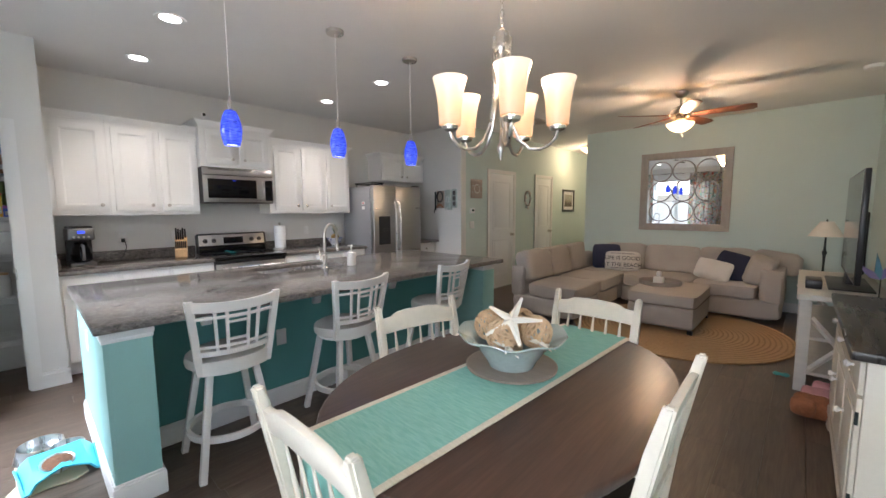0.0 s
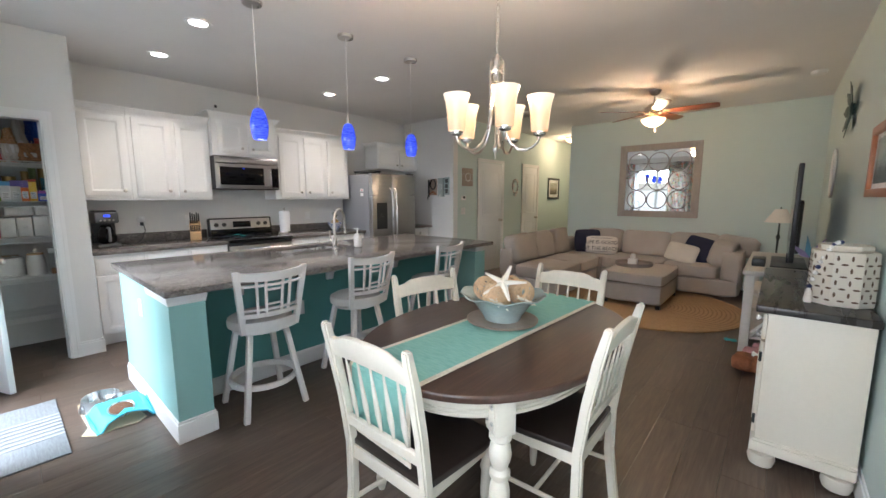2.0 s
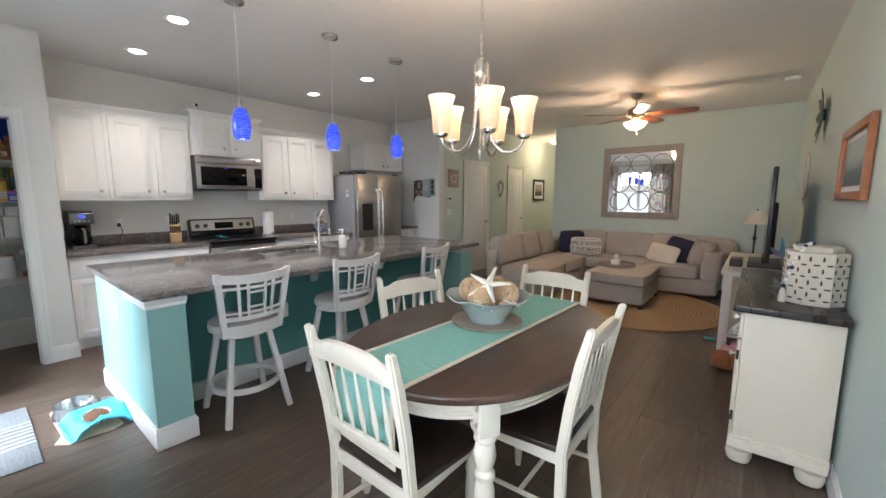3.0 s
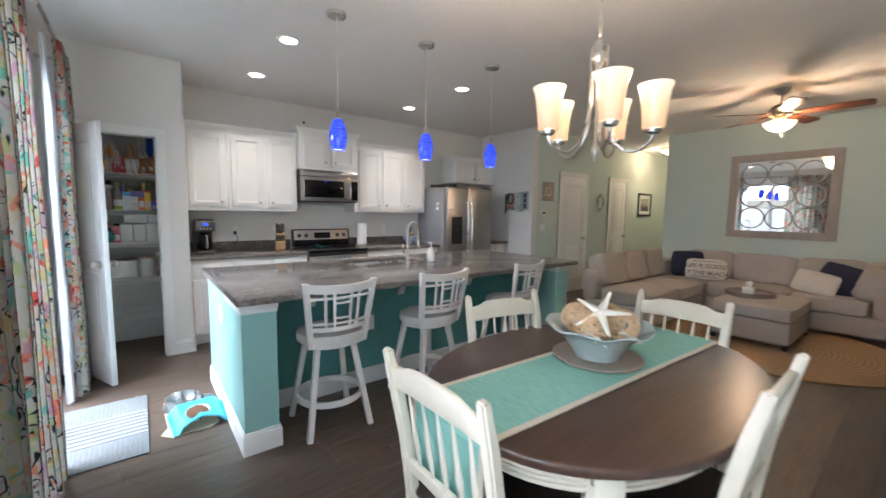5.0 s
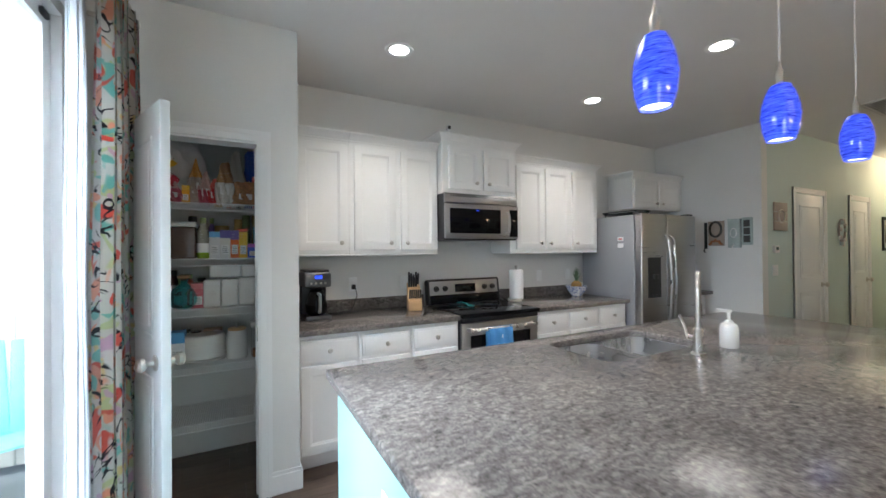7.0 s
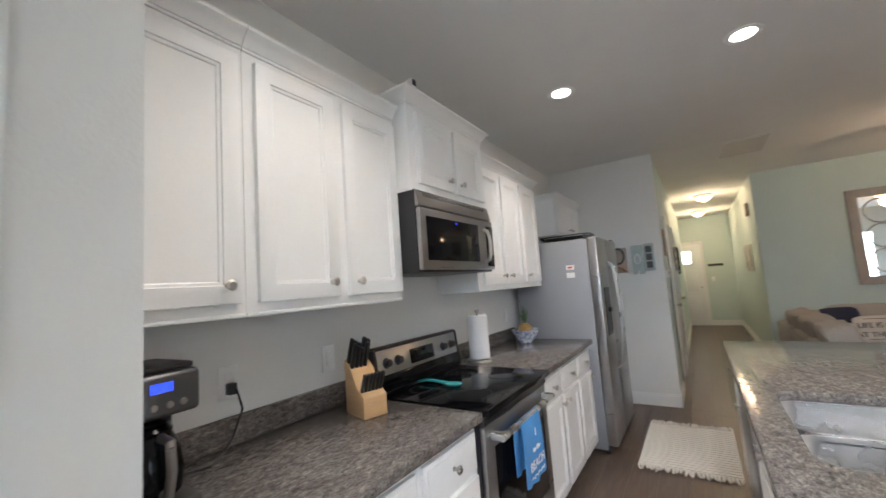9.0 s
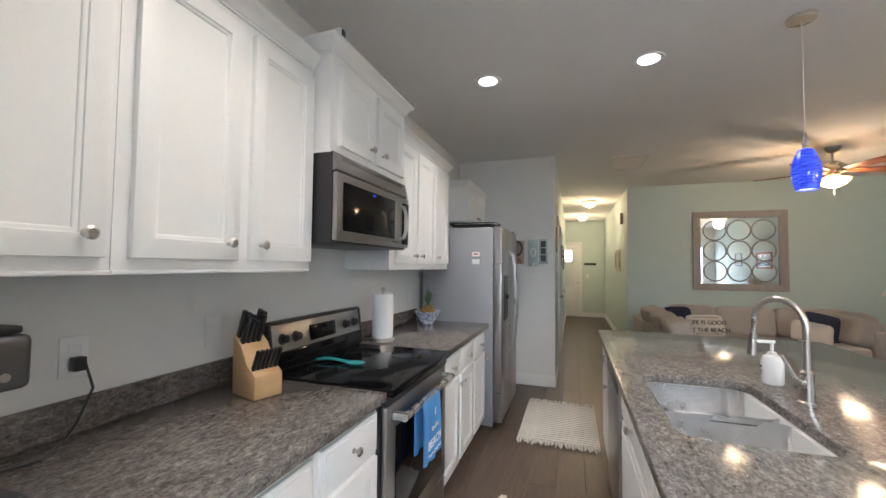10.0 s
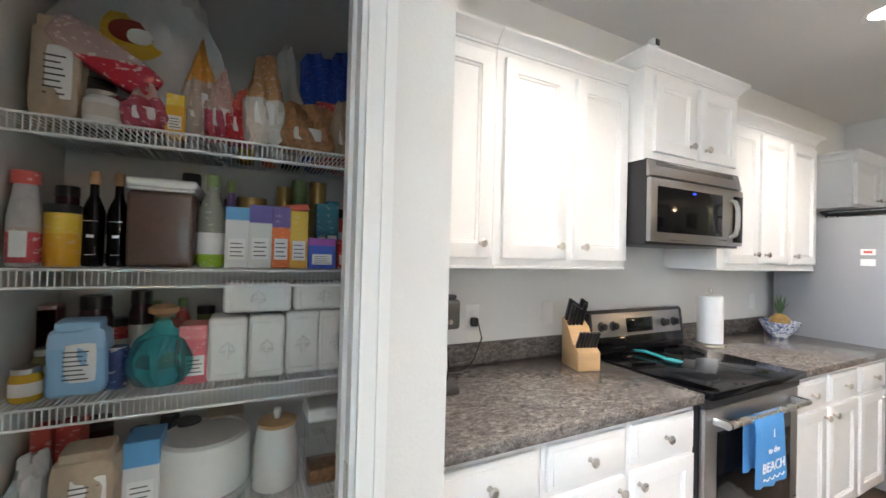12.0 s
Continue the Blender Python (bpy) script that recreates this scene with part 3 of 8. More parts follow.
# front door with a lit window
fd = thing("front_door", "white front door with a square daylight window", "door", pose(-4.50, YE - 0.012, 0.012), kind="structure")
part("leaf", box(0, 0.90, -0.03, 0, 0, 2.05, bevel=0.003), DOOR, fd)
part("window_frame", joined(box(0.18, 0.72, -0.045, -0.03, 1.52, 1.56), box(0.18, 0.72, -0.045, -0.03, 1.88, 1.92), box(0.18, 0.22, -0.045, -0.03, 1.56, 1.88), box(0.68, 0.72, -0.045, -0.03, 1.56, 1.88)), TRIM, fd)
part("pane", box(0.22, 0.68, -0.038, -0.031, 1.56, 1.88), DOORLITE, fd, "bright frosted pane")
for z0, z1 in ((0.2, 0.75), (0.85, 1.4)):
    for x0 in (0.14, 0.5):
        part("panel", box(x0, x0 + 0.28, -0.038, -0.03, z0, z1, bevel=0.004), DOOR, fd)
part("knob", moved(lathe([(0.03, 0), (0.012, 0.01), (0.012, 0.03), (0.028, 0.045), (0.02, 0.065)], 16), pose(0.84, -0.03, 0.95, 90)), NICKEL, fd)
casing(YE, -4.5, -3.6, 2.07, "x", -0.014)

# sliding glass door
sl = thing("window_slider", "white framed sliding glass door with daylight behind", "sliding door", pose(SX0, YS, 0), kind="structure")
W = SX1 - SX0
part("outer_frame", joined(box(0, 0.05, -0.11, 0.0, 0, SZ), box(W - 0.05, W, -0.11, 0.0, 0, SZ), box(0.05, W - 0.05, -0.11, 0.0, SZ - 0.05, SZ), box(0.05, W - 0.05, -0.11, 0.0, 0, 0.035)), VINYL, sl)
for x0, x1, y in ((0.052, W / 2 + 0.03, -0.035), (W / 2 - 0.03, W - 0.052, -0.075)):
    s = part("sash", joined(box(x0, x0 + 0.07, y - 0.03, y, 0.037, SZ - 0.052), box(x1 - 0.07, x1, y - 0.03, y, 0.037, SZ - 0.052), box(x0 + 0.07, x1 - 0.07, y - 0.03, y, 0.037, 0.13), box(x0 + 0.07, x1 - 0.07, y - 0.03, y, SZ - 0.12, SZ - 0.052)), VINYL, sl)
    p = part("pane", box(x0 + 0.072, x1 - 0.072, y - 0.018, y - 0.012, 0.132, SZ - 0.122), PANE, s)
    p.visible_shadow = False
part("sill", box(-0.02, W + 0.02, 0.0, 0.035, 0.0, 0.03, bevel=0.004), CONSOLE, sl, "worn light wooden threshold")
part("door_catch", box(0.10, 0.16, -0.034, -0.02, SZ - 0.10, SZ - 0.075, bevel=0.003), BLACK, sl)
structure("trim", joined(box(SX0 - 0.075, SX0 - 0.002, YS, YS + 0.016, 0, SZ + 0.075), box(SX1 + 0.002, SX1 + 0.075, YS, YS + 0.016, 0, SZ + 0.075), box(SX0 - 0.002, SX1 + 0.002, YS, YS + 0.016, SZ + 0.002, SZ + 0.075)), TRIM, "white casing round the sliding door", "trim")

bw_ = thing("window_1", "white framed double window by the dining table", "window", pose(BX0, YS, 0), kind="structure")
BW = BX1 - BX0
part("window_frame", joined(box(0, 0.05, -0.1, -0.02, BZ0, BZ1), box(BW - 0.05, BW, -0.1, -0.02, BZ0, BZ1), box(0.05, BW - 0.05, -0.1, -0.02, BZ0, BZ0 + 0.05), box(0.05, BW - 0.05, -0.1, -0.02, BZ1 - 0.05, BZ1), box(BW / 2 - 0.03, BW / 2 + 0.03, -0.1, -0.02, BZ0 + 0.05, BZ1 - 0.05)), VINYL, bw_)
part("window_sill", box(-0.06, BW + 0.06, -0.02, 0.05, BZ0 - 0.03, BZ0 - 0.002, bevel=0.004), TRIM, bw_)
for x0, x1 in ((0.05, BW / 2 - 0.03), (BW / 2 + 0.03, BW - 0.05)):
    part("pane", box(x0, x1, -0.063, -0.057, BZ0 + 0.05, BZ1 - 0.05), PANE, bw_).visible_shadow = False

# outside
structure("ground", box(-60, 60, -120, YS - 0.125, -0.3, -0.12), GRASS, "green lawn behind the house", "ground")
structure("pavement", box(-6, 1, -3.6, YS - 0.125, -0.119, -0.06), CONCRETE, "grey concrete patio slab", "patio")
pf = thing("privacy_fence", "beige vinyl privacy panel beside the patio", "fence", pose(-5.6, -4.6, -0.06))
for i in range(3):
    part("post", box(-0.06, 0.06, i * 1.75 - 0.06, i * 1.75 + 0.06, 0, 1.95, bevel=0.01), SIDING, pf)
for i in range(24):
    part("board", box(-0.02, 0.02, 0.07 + i * 0.143 + (0.04 if i > 11 else 0), 0.205 + i * 0.143 + (0.04 if i > 11 else 0), 0.06, 1.86, bevel=0.004, seg=1), SIDING, pf)
structure("backdrop", joined(box(-70, 70, -70.2, -70, -6, 40), box(-70.2, -70, -70, 10, -6, 40)), SKYGLOW, "bright overcast sky in the distance", "sky")
fence = thing("fence", "white vinyl privacy fence across the lawn", "fence", pose(-14, -9, -0.12))
for i in range(12):
    part("post", box(i * 2.0 - 0.06, i * 2.0 + 0.06, -0.06, 0.06, 0, 1.9, bevel=0.01), VINYL, fence)
    if i < 11:
        part("panel", joined(box(i * 2 + 0.06, i * 2 + 1.94, -0.02, 0.02, 0.08, 1.8), box(i * 2 + 0.06, i * 2 + 1.94, -0.03, 0.03, 1.8, 1.88)), VINYL, fence)
house = thing("house", "beige sided neighbouring house with grey roof", "house", pose(-16, -26, -0.12))
part("wall", box(0, 16, -8, 0, 0, 5.4), SIDING, house)
roof = bmesh.new()
rv = [roof.verts.new(c) for c in ((-0.5, 0.5, 5.4), (16.5, 0.5, 5.4), (16.5, -8.5, 5.4), (-0.5, -8.5, 5.4), (-0.5, -4, 8.6), (16.5, -4, 8.6))]
for f in ((0, 1, 5, 4), (2, 3, 4, 5), (3, 0, 4), (1, 2, 5), (0, 3, 2, 1)):
    roof.faces.new([rv[i] for i in f])
part("roof", roof, ROOFM, house)
for i in range(5):
    for z in (1.0, 3.6):
        w = part("window", box(1.2 + i * 3, 2.3 + i * 3, 0.0, 0.05, z, z + 1.3), VINYL, house)
        part("pane", box(1.27 + i * 3, 2.23 + i * 3, 0.051, 0.06, z + 0.07, z + 1.23), BLACKGLASS, w)

# ---- ceiling lights ----
for x, y in ((-3.30, 0.80), (-4.33, 0.79), (-3.33, 2.66), (-4.37, 2.645)):
    c = thing("recessed_light", "round white recessed ceiling light, lit", "ceiling light", pose(x, y, H), "recessed lights")
    part("trim_ring", moved(lathe([(0.062, -0.002), (0.092, -0.006), (0.095, -0.001), (0.095, 0.0)], 32, cap=False), Matrix()), TRIM, c)
    part("lens", lathe([(0.0005, -0.003), (0.064, -0.003)], 32, cap=False), CANLIGHT, c)
    lamp("recessed_lamp", "SPOT", pose(x, y, H - 0.02), 45, SOFT, size=0.30, cone=radians(118))


def blue_pendant(x, y):
    p = thing("pendant_lamp", "cobalt blue swirled glass pendant on a thin cord", "pendant lamp", pose(x, y, H), "pendants over the island")
    part("canopy", lathe([(0.062, -0.022), (0.066, -0.012), (0.066, 0)], 28), NICKEL, p, "brushed nickel canopy")
    part("cord", rod((0, 0, -0.02), (0, 0, -0.66), 0.0022, seg=6), WIRE, p)
    part("socket", lathe([(0.012, -0.70), (0.014, -0.66), (0.006, -0.645), (0.004, -0.62)], 14), NICKEL, p)
    part("shade", lathe([(0.016, -0.705), (0.032, -0.712), (0.045, -0.738), (0.058, -0.785), (0.062, -0.83), (0.056, -0.885), (0.045, -0.922), (0.042, -0.922), (0.053, -0.885), (0.059, -0.83)], 32, cap=False), BLUEGLASS, p)
    part("bulb", lathe([(0.040, -0.914), (0.043, -0.908)], 20), BULBSOFT, p, "glowing white bulb")
    lamp("pendant_lamp_light", "SPOT", pose(x, y, H - 0.935), 0.25, SOFT, size=0.07, cone=radians(130))


for y in (0.925, 1.685, 2.435):
    blue_pendant(-2.645, y)


def chandelier(x, y):
    c = thing("chandelier", "five-arm brushed nickel chandelier with frosted shades, lit", "chandelier", pose(x, y, H))
    part("canopy", lathe([(0.068, -0.02), (0.07, -0.008), (0.07, 0)], 28), NICKEL, c)
    for i in range(24):
        zc = -0.036 - i * 0.0258
        ring = [(0.008 * math.cos(a), 0, 0.0155 * math.sin(a)) for a in (k * math.pi / 5 for k in range(10))]
        part("chain_link", tube(ring, 0.0016, 5, closed=True), NICKEL, c, m=pose(0, 0, zc, 0, 0, 90 * (i % 2)))
    part("hub", lathe([(0.005, -0.655), (0.012, -0.664), (0.026, -0.672), (0.030, -0.690), (0.027, -0.715), (0.031, -0.722), (0.031, -0.732), (0.026, -0.740), (0.026, -0.778), (0.030, -0.784), (0.018, -0.796)][::-1], 22), NICKEL, c)
    part("stem", lathe([(0.006, -0.79), (0.006, -1.07), (0.014, -1.085), (0.014, -1.10), (0.006, -1.115), (0.002, -1.14)][::-1], 14), NICKEL, c)
    for i in range(5):
        a = radians(72 * i + 26)
        u = Vector((math.cos(a), math.sin(a), 0))
        pts = [(0.031, -0.690), (0.033, -0.76), (0.030, -0.84), (0.032, -0.93), (0.045, -1.01), (0.072, -1.068), (0.108, -1.100), (0.145, -1.104), (0.178, -1.090), (0.200, -1.066), (0.208, -1.040)]
        arm = part("arm", tube([u * r + Vector((0, 0, z)) for r, z in pts], 0.0066, 8), NICKEL, c)
        e = u * 0.208
        m = Matrix.Translation((e.x, e.y, -0.02))
        part("cup", moved(lathe([(0.010, -1.024), (0.028, -1.016), (0.031, -1.004), (0.022, -1.0)], 18), m), NICKEL, arm)
        part("shade", moved(lathe([(0.030, -1.003), (0.039, -1.000), (0.042, -0.960), (0.046, -0.915), (0.053, -0.870), (0.063, -0.836), (0.060, -0.836), (0.050, -0.870), (0.043, -0.915), (0.039, -0.960), (0.034, -0.995)], 28, cap=False), m), SHADE, arm, "frosted glass tulip shade")
        part("bulb", moved(lathe([(0.012, -0.99), (0.02, -0.95), (0.025, -0.925), (0.02, -0.905), (0.006, -0.898)], 16), m), BULBW, arm)
        lamp("chandelier_bulb", "POINT", Matrix.Translation((x + e.x, y + e.y, H - 0.852)), 4.9, WARM, size=0.04)


chandelier(-0.87, 1.27)


def ceiling_fan(x, y):
    f = thing("ceiling_fan", "five-blade ceiling fan with reddish wood blades, lit", "ceiling fan", pose(x, y, H))
    part("canopy", lathe([(0.018, -0.07), (0.05, -0.05), (0.072, -0.01), (0.072, 0)], 28), NICKEL, f)
    part("downrod", rod((0, 0, -0.06), (0, 0, -0.16), 0.012), NICKEL, f)
    part("motor", lathe([(0.05, -0.30), (0.095, -0.285), (0.115, -0.25), (0.11, -0.21), (0.07, -0.175), (0.03, -0.155)], 32), NICKEL, f)
    part("light_collar", lathe([(0.06, -0.345), (0.075, -0.33), (0.05, -0.30)], 28), NICKEL, f)
    part("bowl", lathe([(0.004, -0.445), (0.05, -0.44), (0.10, -0.415), (0.135, -0.375), (0.143, -0.35), (0.138, -0.35), (0.128, -0.374), (0.09, -0.408)], 36, cap=False), HALLGLASS, f, "frosted glass bowl")
    part("pull_chain", rod((0.02, 0.03, -0.43), (0.02, 0.03, -0.52), 0.0018, seg=5), NICKEL, f)
    for i in range(5):
        a = 72 * i + 4
        out = [(0.13, -0.028), (0.22, -0.055), (0.50, -0.072), (0.66, -0.070), (0.69, -0.045), (0.69, 0.045), (0.66, 0.070), (0.50, 0.072), (0.22, 0.055), (0.13, 0.028)]
        b = part("blade", prism(out, -0.004, 0.004, 0.002), FANWOOD, f, m=pose(0, 0, -0.262, 0, 0, a) @ pose(0, 0, 0, -12))
        part("blade_iron", joined(box(0.08, 0.19, -0.018, 0.018, 0.004, 0.010, bevel=0.002), box(0.17, 0.22, -0.035, 0.035, 0.004, 0.010, bevel=0.003)), NICKEL, b)
    lamp("fan_light", "POINT", pose(x, y, H - 0.335), 37, WARM, size=0.08)
    lamp("fan_light_down", "POINT", pose(x, y, H - 0.47), 16, WARM, size=0.09)


ceiling_fan(-1.11, 5.24)
for x, y in ((-3.47, 8.3), (-3.55, 10.6)):
    l = thing("flush_light", "round flush ceiling light with glowing glass, lit", "ceiling light", pose(x, y, H), "hall lights")
    part("base", lathe([(0.14, -0.03), (0.15, -0.02), (0.15, 0)], 32), NICKEL, l)
    part("glass", lathe([(0.004, -0.115), (0.05, -0.11), (0.10, -0.085), (0.13, -0.05), (0.135, -0.031)], 32, cap=False), HALLGLASS, l)
    part("finial", lathe([(0.004, -0.135), (0.012, -0.125), (0.006, -0.113)], 12), NICKEL, l)
    lamp("hall_light", "POINT", pose(x, y, H - 0.16), 14, WARM, size=0.1)
v = thing("ceiling_vent", "white slatted return-air vent in the ceiling", "vent", pose(-3.13, 5.30, H))
part("frame", joined(box(-0.2, 0.2, -0.33, -0.30, -0.01, 0), box(-0.2, 0.2, 0.30, 0.33, -0.01, 0), box(-0.2, -0.17, -0.30, 0.30, -0.01, 0), box(0.17, 0.2, -0.30, 0.30, -0.01, 0)), VENTW, v)
for i in range(16):
    part("slat", moved(box(-0.012, 0.012, -0.3, 0.3, -0.001, 0.001), pose(-0.16 + i * 0.0213, 0, -0.006, 0, 35, 0)), VENTW, v)
sd = thing("smoke_detector", "round white smoke detector on the ceiling", "smoke detector", pose(0.40, 5.53, H))
part("body", lathe([(0.05, -0.04), (0.066, -0.03), (0.07, 0)], 28), TRIM, sd)

# ---- kitchen run ----


def knob(parent, x, y, z):
    part("knob", moved(lathe([(0.009, 0), (0.006, 0.008), (0.007, 0.014), (0.015, 0.020), (0.0165, 0.026), (0.010, 0.031)], 16), pose(x, y, z, 0, 90, 0)), NICKEL, parent, "round nickel knob")


def shaker(name, y0, y1, z0, z1, x, parent, knob_at=None, rail=0.055):
    """Recessed-panel front in one piece, standing on the plane x and facing +x."""
    bm = bmesh.new()
    rings = [[bm.verts.new((x + d, a, c)) for a, c in ((y0 + i, z0 + i), (y1 - i, z0 + i), (y1 - i, z1 - i), (y0 + i, z1 - i))]
             for i, d in ((0, 0), (0, 0.0165), (0.0008, 0.0182), (0.0025, 0.019), (rail - 0.001, 0.019), (rail, 0.018), (rail + 0.001, 0.0145), (rail + 0.008, 0.013), (rail + 0.011, 0.0105), (rail + 0.012, 0.008), (rail + 0.016, 0.0075))]
    for A, B in zip(rings, rings[1:]):
        for k in range(4):
            bm.faces.new((A[k], A[(k + 1) % 4], B[(k + 1) % 4], B[k]))
    bm.faces.new(rings[0][::-1]), bm.faces.new(rings[-1])
    bmesh.ops.recalc_face_normals(bm, faces=bm.faces)
    d = part(name, bm, CAB, parent)
    if knob_at:
        knob(d, x + 0.019, *knob_at)
    return d


def flat_front(name, y0, y1, z0, z1, x, parent):
    d = part(name, joined(box(x, x + 0.015, y0, y1, z0, z1, bevel=0.003), box(x + 0.015, x + 0.019, y0 + 0.018, y1 - 0.018, z0 + 0.018, z1 - 0.018, bevel=0.002)), CAB, parent)
    knob(d, x + 0.019, (y0 + y1) / 2, (z0 + z1) / 2)


def base_unit(y0, y1, knob_right=True):
    c = thing("base_cabinet", "white base cabinet with one drawer and one door", "cabinet", pose(XK, 0, 0), "base cabinets")
    part("body", box(0.004, 0.648, y0 + 0.001, y1 - 0.001, 0.105, 0.88), CAB, c)
    part("toe_kick", box(0.004, 0.58, y0 + 0.001, y1 - 0.001, 0.0, 0.104), CAB, c)
    flat_front("drawer", y0 + 0.02, y1 - 0.02, 0.705, 0.848, 0.6485, c)
    shaker("door", y0 + 0.02, y1 - 0.02, 0.125, 0.682, 0.6485, c, (y1 - 0.05 if knob_right else y0 + 0.05, 0.64))


for a, b, k in ((0.165, 0.56, True), (0.56, 0.945, True), (0.945, 1.335, False), (2.095, 2.48, True), (2.48, 2.87, False), (2.87, 3.265, True)):
    base_unit(a, b, k)


def crown(parent, y0, y1, z, x, left=True, right=True, h=0.07):
    """Coved crown moulding round the top of a wall cabinet."""
    bm = bmesh.new()
    for i, (o, a, b) in enumerate(((0.006, 0.0, 0.012), (0.046, 0.056, h))):
        bm_box(bm, 0.004, x + o, y0 - (o if left else 0), y1 + (o if right else 0), z + a, z + b, bevel=0.002, seg=1)
    prof = [(0.007, 0.012), (0.012, 0.020), (0.020, 0.034), (0.032, 0.048), (0.043, 0.056)]
    rings = [[bm.verts.new(p) for p in ((0.005, y0 - (o if left else 0), z + k), (x + o, y0 - (o if left else 0), z + k), (x + o, y1 + (o if right else 0), z + k), (0.005, y1 + (o if right else 0), z + k))] for o, k in prof]
    for A, B in zip(rings, rings[1:]):
        for k in range(3):
            bm.faces.new((A[k], A[k + 1], B[k + 1], B[k]))
    part("crown", bm, CAB, parent, "coved crown moulding")


UZ0, UZ1 = 1.395, 2.247


def wall_unit(y0, y1, doors, z0=UZ0, z1=UZ1, depth=0.315, left=False, right=False, label="white wall cabinet with panelled doors and crown"):
    c = thing("wall_cabinet", label, "cabinet", pose(XK, 0, 0), "wall cabinets")
    part("body", box(0.004, depth, y0 + 0.001, y1 - 0.001, z0, z1), CAB, c)
    part("light_rail", box(0.02, depth + 0.006, y0 + 0.001, y1 - 0.001, z0 - 0.012, z0 - 0.0005, bevel=0.003), CAB, c)
    for a, b, side in doors:
        shaker("door", a, b, z0 + 0.03, z1 - 0.03, depth + 0.0005, c, (b - 0.045 if side > 0 else a + 0.045, z0 + 0.085))
    crown(c, y0 + 0.001, y1 - 0.001, z1, depth, left, right)


wall_unit(0.165, 0.585, [(0.215, 0.565, 1)])
wall_unit(0.585, 1.335, [(0.622, 0.952, 1), (1.000, 1.325, -1)])
wall_unit(1.336, 2.094, [(1.395, 1.702, 1), (1.738, 2.06, -1)], 1.905, 2.322, 0.405, True, True, "short raised white wall cabinet over the microwave")
wall_unit(2.095, 2.86, [(2.165, 2.495, 1), (2.528, 2.852, -1)])
wall_unit(2.86, 3.255, [(2.892, 3.24, -1)], right=True)
c = thing("wall_cabinet", "white cabinet high over the refrigerator", "cabinet", pose(XK, 0, 0), "wall cabinets")
part("body", box(0.004, 0.33, 3.83, YF - 0.005, 1.88, 2.238), CAB, c)
shaker("door", 3.85, 4.27, 1.90, 2.215, 0.331, c, (4.23, 1.95))
shaker("door", 4.30, YF - 0.03, 1.90, 2.215, 0.331, c, (4.34, 1.95))
crown(c, 3.83, YF - 0.005, 2.238, 0.33, True, False)

for y0, y1 in ((0.165, 1.334), (2.096, 3.275), (4.26, YF - 0.003)):
    w = thing("worktop", "speckled grey granite worktop with upstand", "worktop", pose(XK, 0, 0))
    part("slab", box(0.003, 0.695, y0, y1, 0.882, 0.92, bevel=0.006), GRANITE, w)
    part("upstand", box(0.003, 0.024, y0, y1, 0.9205, 1.02, bevel=0.003), GRANITE, w)
    if y0 < 1:
        part("side_upstand", box(0.025, 0.62, y0 + 0.001, y0 + 0.021, 0.9205, 1.02, bevel=0.003), GRANITE, w)
c = thing("base_cabinet", "small white base cabinet past the refrigerator", "cabinet", pose(XK, 0, 0))
part("body", box(0.004, 0.598, 4.262, YF - 0.004, 0.105, 0.88), CAB, c)
part("toe_kick", box(0.004, 0.53, 4.262, YF - 0.004, 0, 0.104), CAB, c)
flat_front("drawer", 4.28, YF - 0.02, 0.715, 0.855, 0.5985, c)
shaker("door", 4.28, YF - 0.02, 0.125, 0.69, 0.5985, c, (4.33, 0.64))

# range
r = thing("range", "stainless electric range with black glass top", "stove", pose(XK + 0.045, 1.338, 0))
RW = 0.754
part("body", box(0.02, 0.62, 0, RW, 0.05, 0.895), BLACK, r)
part("feet", joined(box(0.06, 0.56, 0.04, 0.10, 0, 0.049), box(0.06, 0.56, RW - 0.10, RW - 0.04, 0, 0.049)), BLACK, r)
part("cooktop", box(0.06, 0.675, -0.001, RW + 0.001, 0.896, 0.928, bevel=0.006), BLACKGLASS, r, "glossy black ceramic cooktop")
for x, y, k in ((0.22, 0.19, 0.075), (0.22, 0.56, 0.095), (0.48, 0.19, 0.105), (0.48, 0.56, 0.08)):
    part("burner_ring", tube([(x + k * math.cos(a), y + k * math.sin(a), 0.9284) for a in (i * math.pi / 18 for i in range(36))], 0.0008, 4, True), BLACK, r)
bp = part("backguard", moved(box(-0.03, 0.03, 0, RW, 0, 0.215, bevel=0.006), pose(0.065, 0, 0.929, 0, -8, 0)), STEEL, r, "stainless control panel")
part("lower_glass", moved(box(-0.031, 0.0345, 0.004, RW - 0.004, 0.0, 0.082, bevel=0.004), pose(0.065, 0, 0.929, 0, -8, 0)), BLACKGLASS, bp, "black glass strip below the controls")
for y in (0.0, RW):
    part("end_cap", moved(box(-0.034, 0.036, y - 0.010, y + 0.010, 0, 0.215, bevel=0.006), pose(0.065, 0, 0.929, 0, -8, 0)), BLACK, bp)
part("trim_cap", moved(box(-0.033, 0.034, -0.001, RW + 0.001, 0.205, 0.225, bevel=0.006), pose(0.065, 0, 0.929, 0, -8, 0)), BLACK, bp)
part("display", moved(box(0.031, 0.034, 0.27, 0.49, 0.098, 0.175, bevel=0.001), pose(0.065, 0, 0.929, 0, -8, 0)), BLACKGLASS, bp)
part("clock", moved(box(0.0345, 0.0355, 0.35, 0.41, 0.13, 0.15), pose(0.065, 0, 0.929, 0, -8, 0)), LCDDARK, bp)
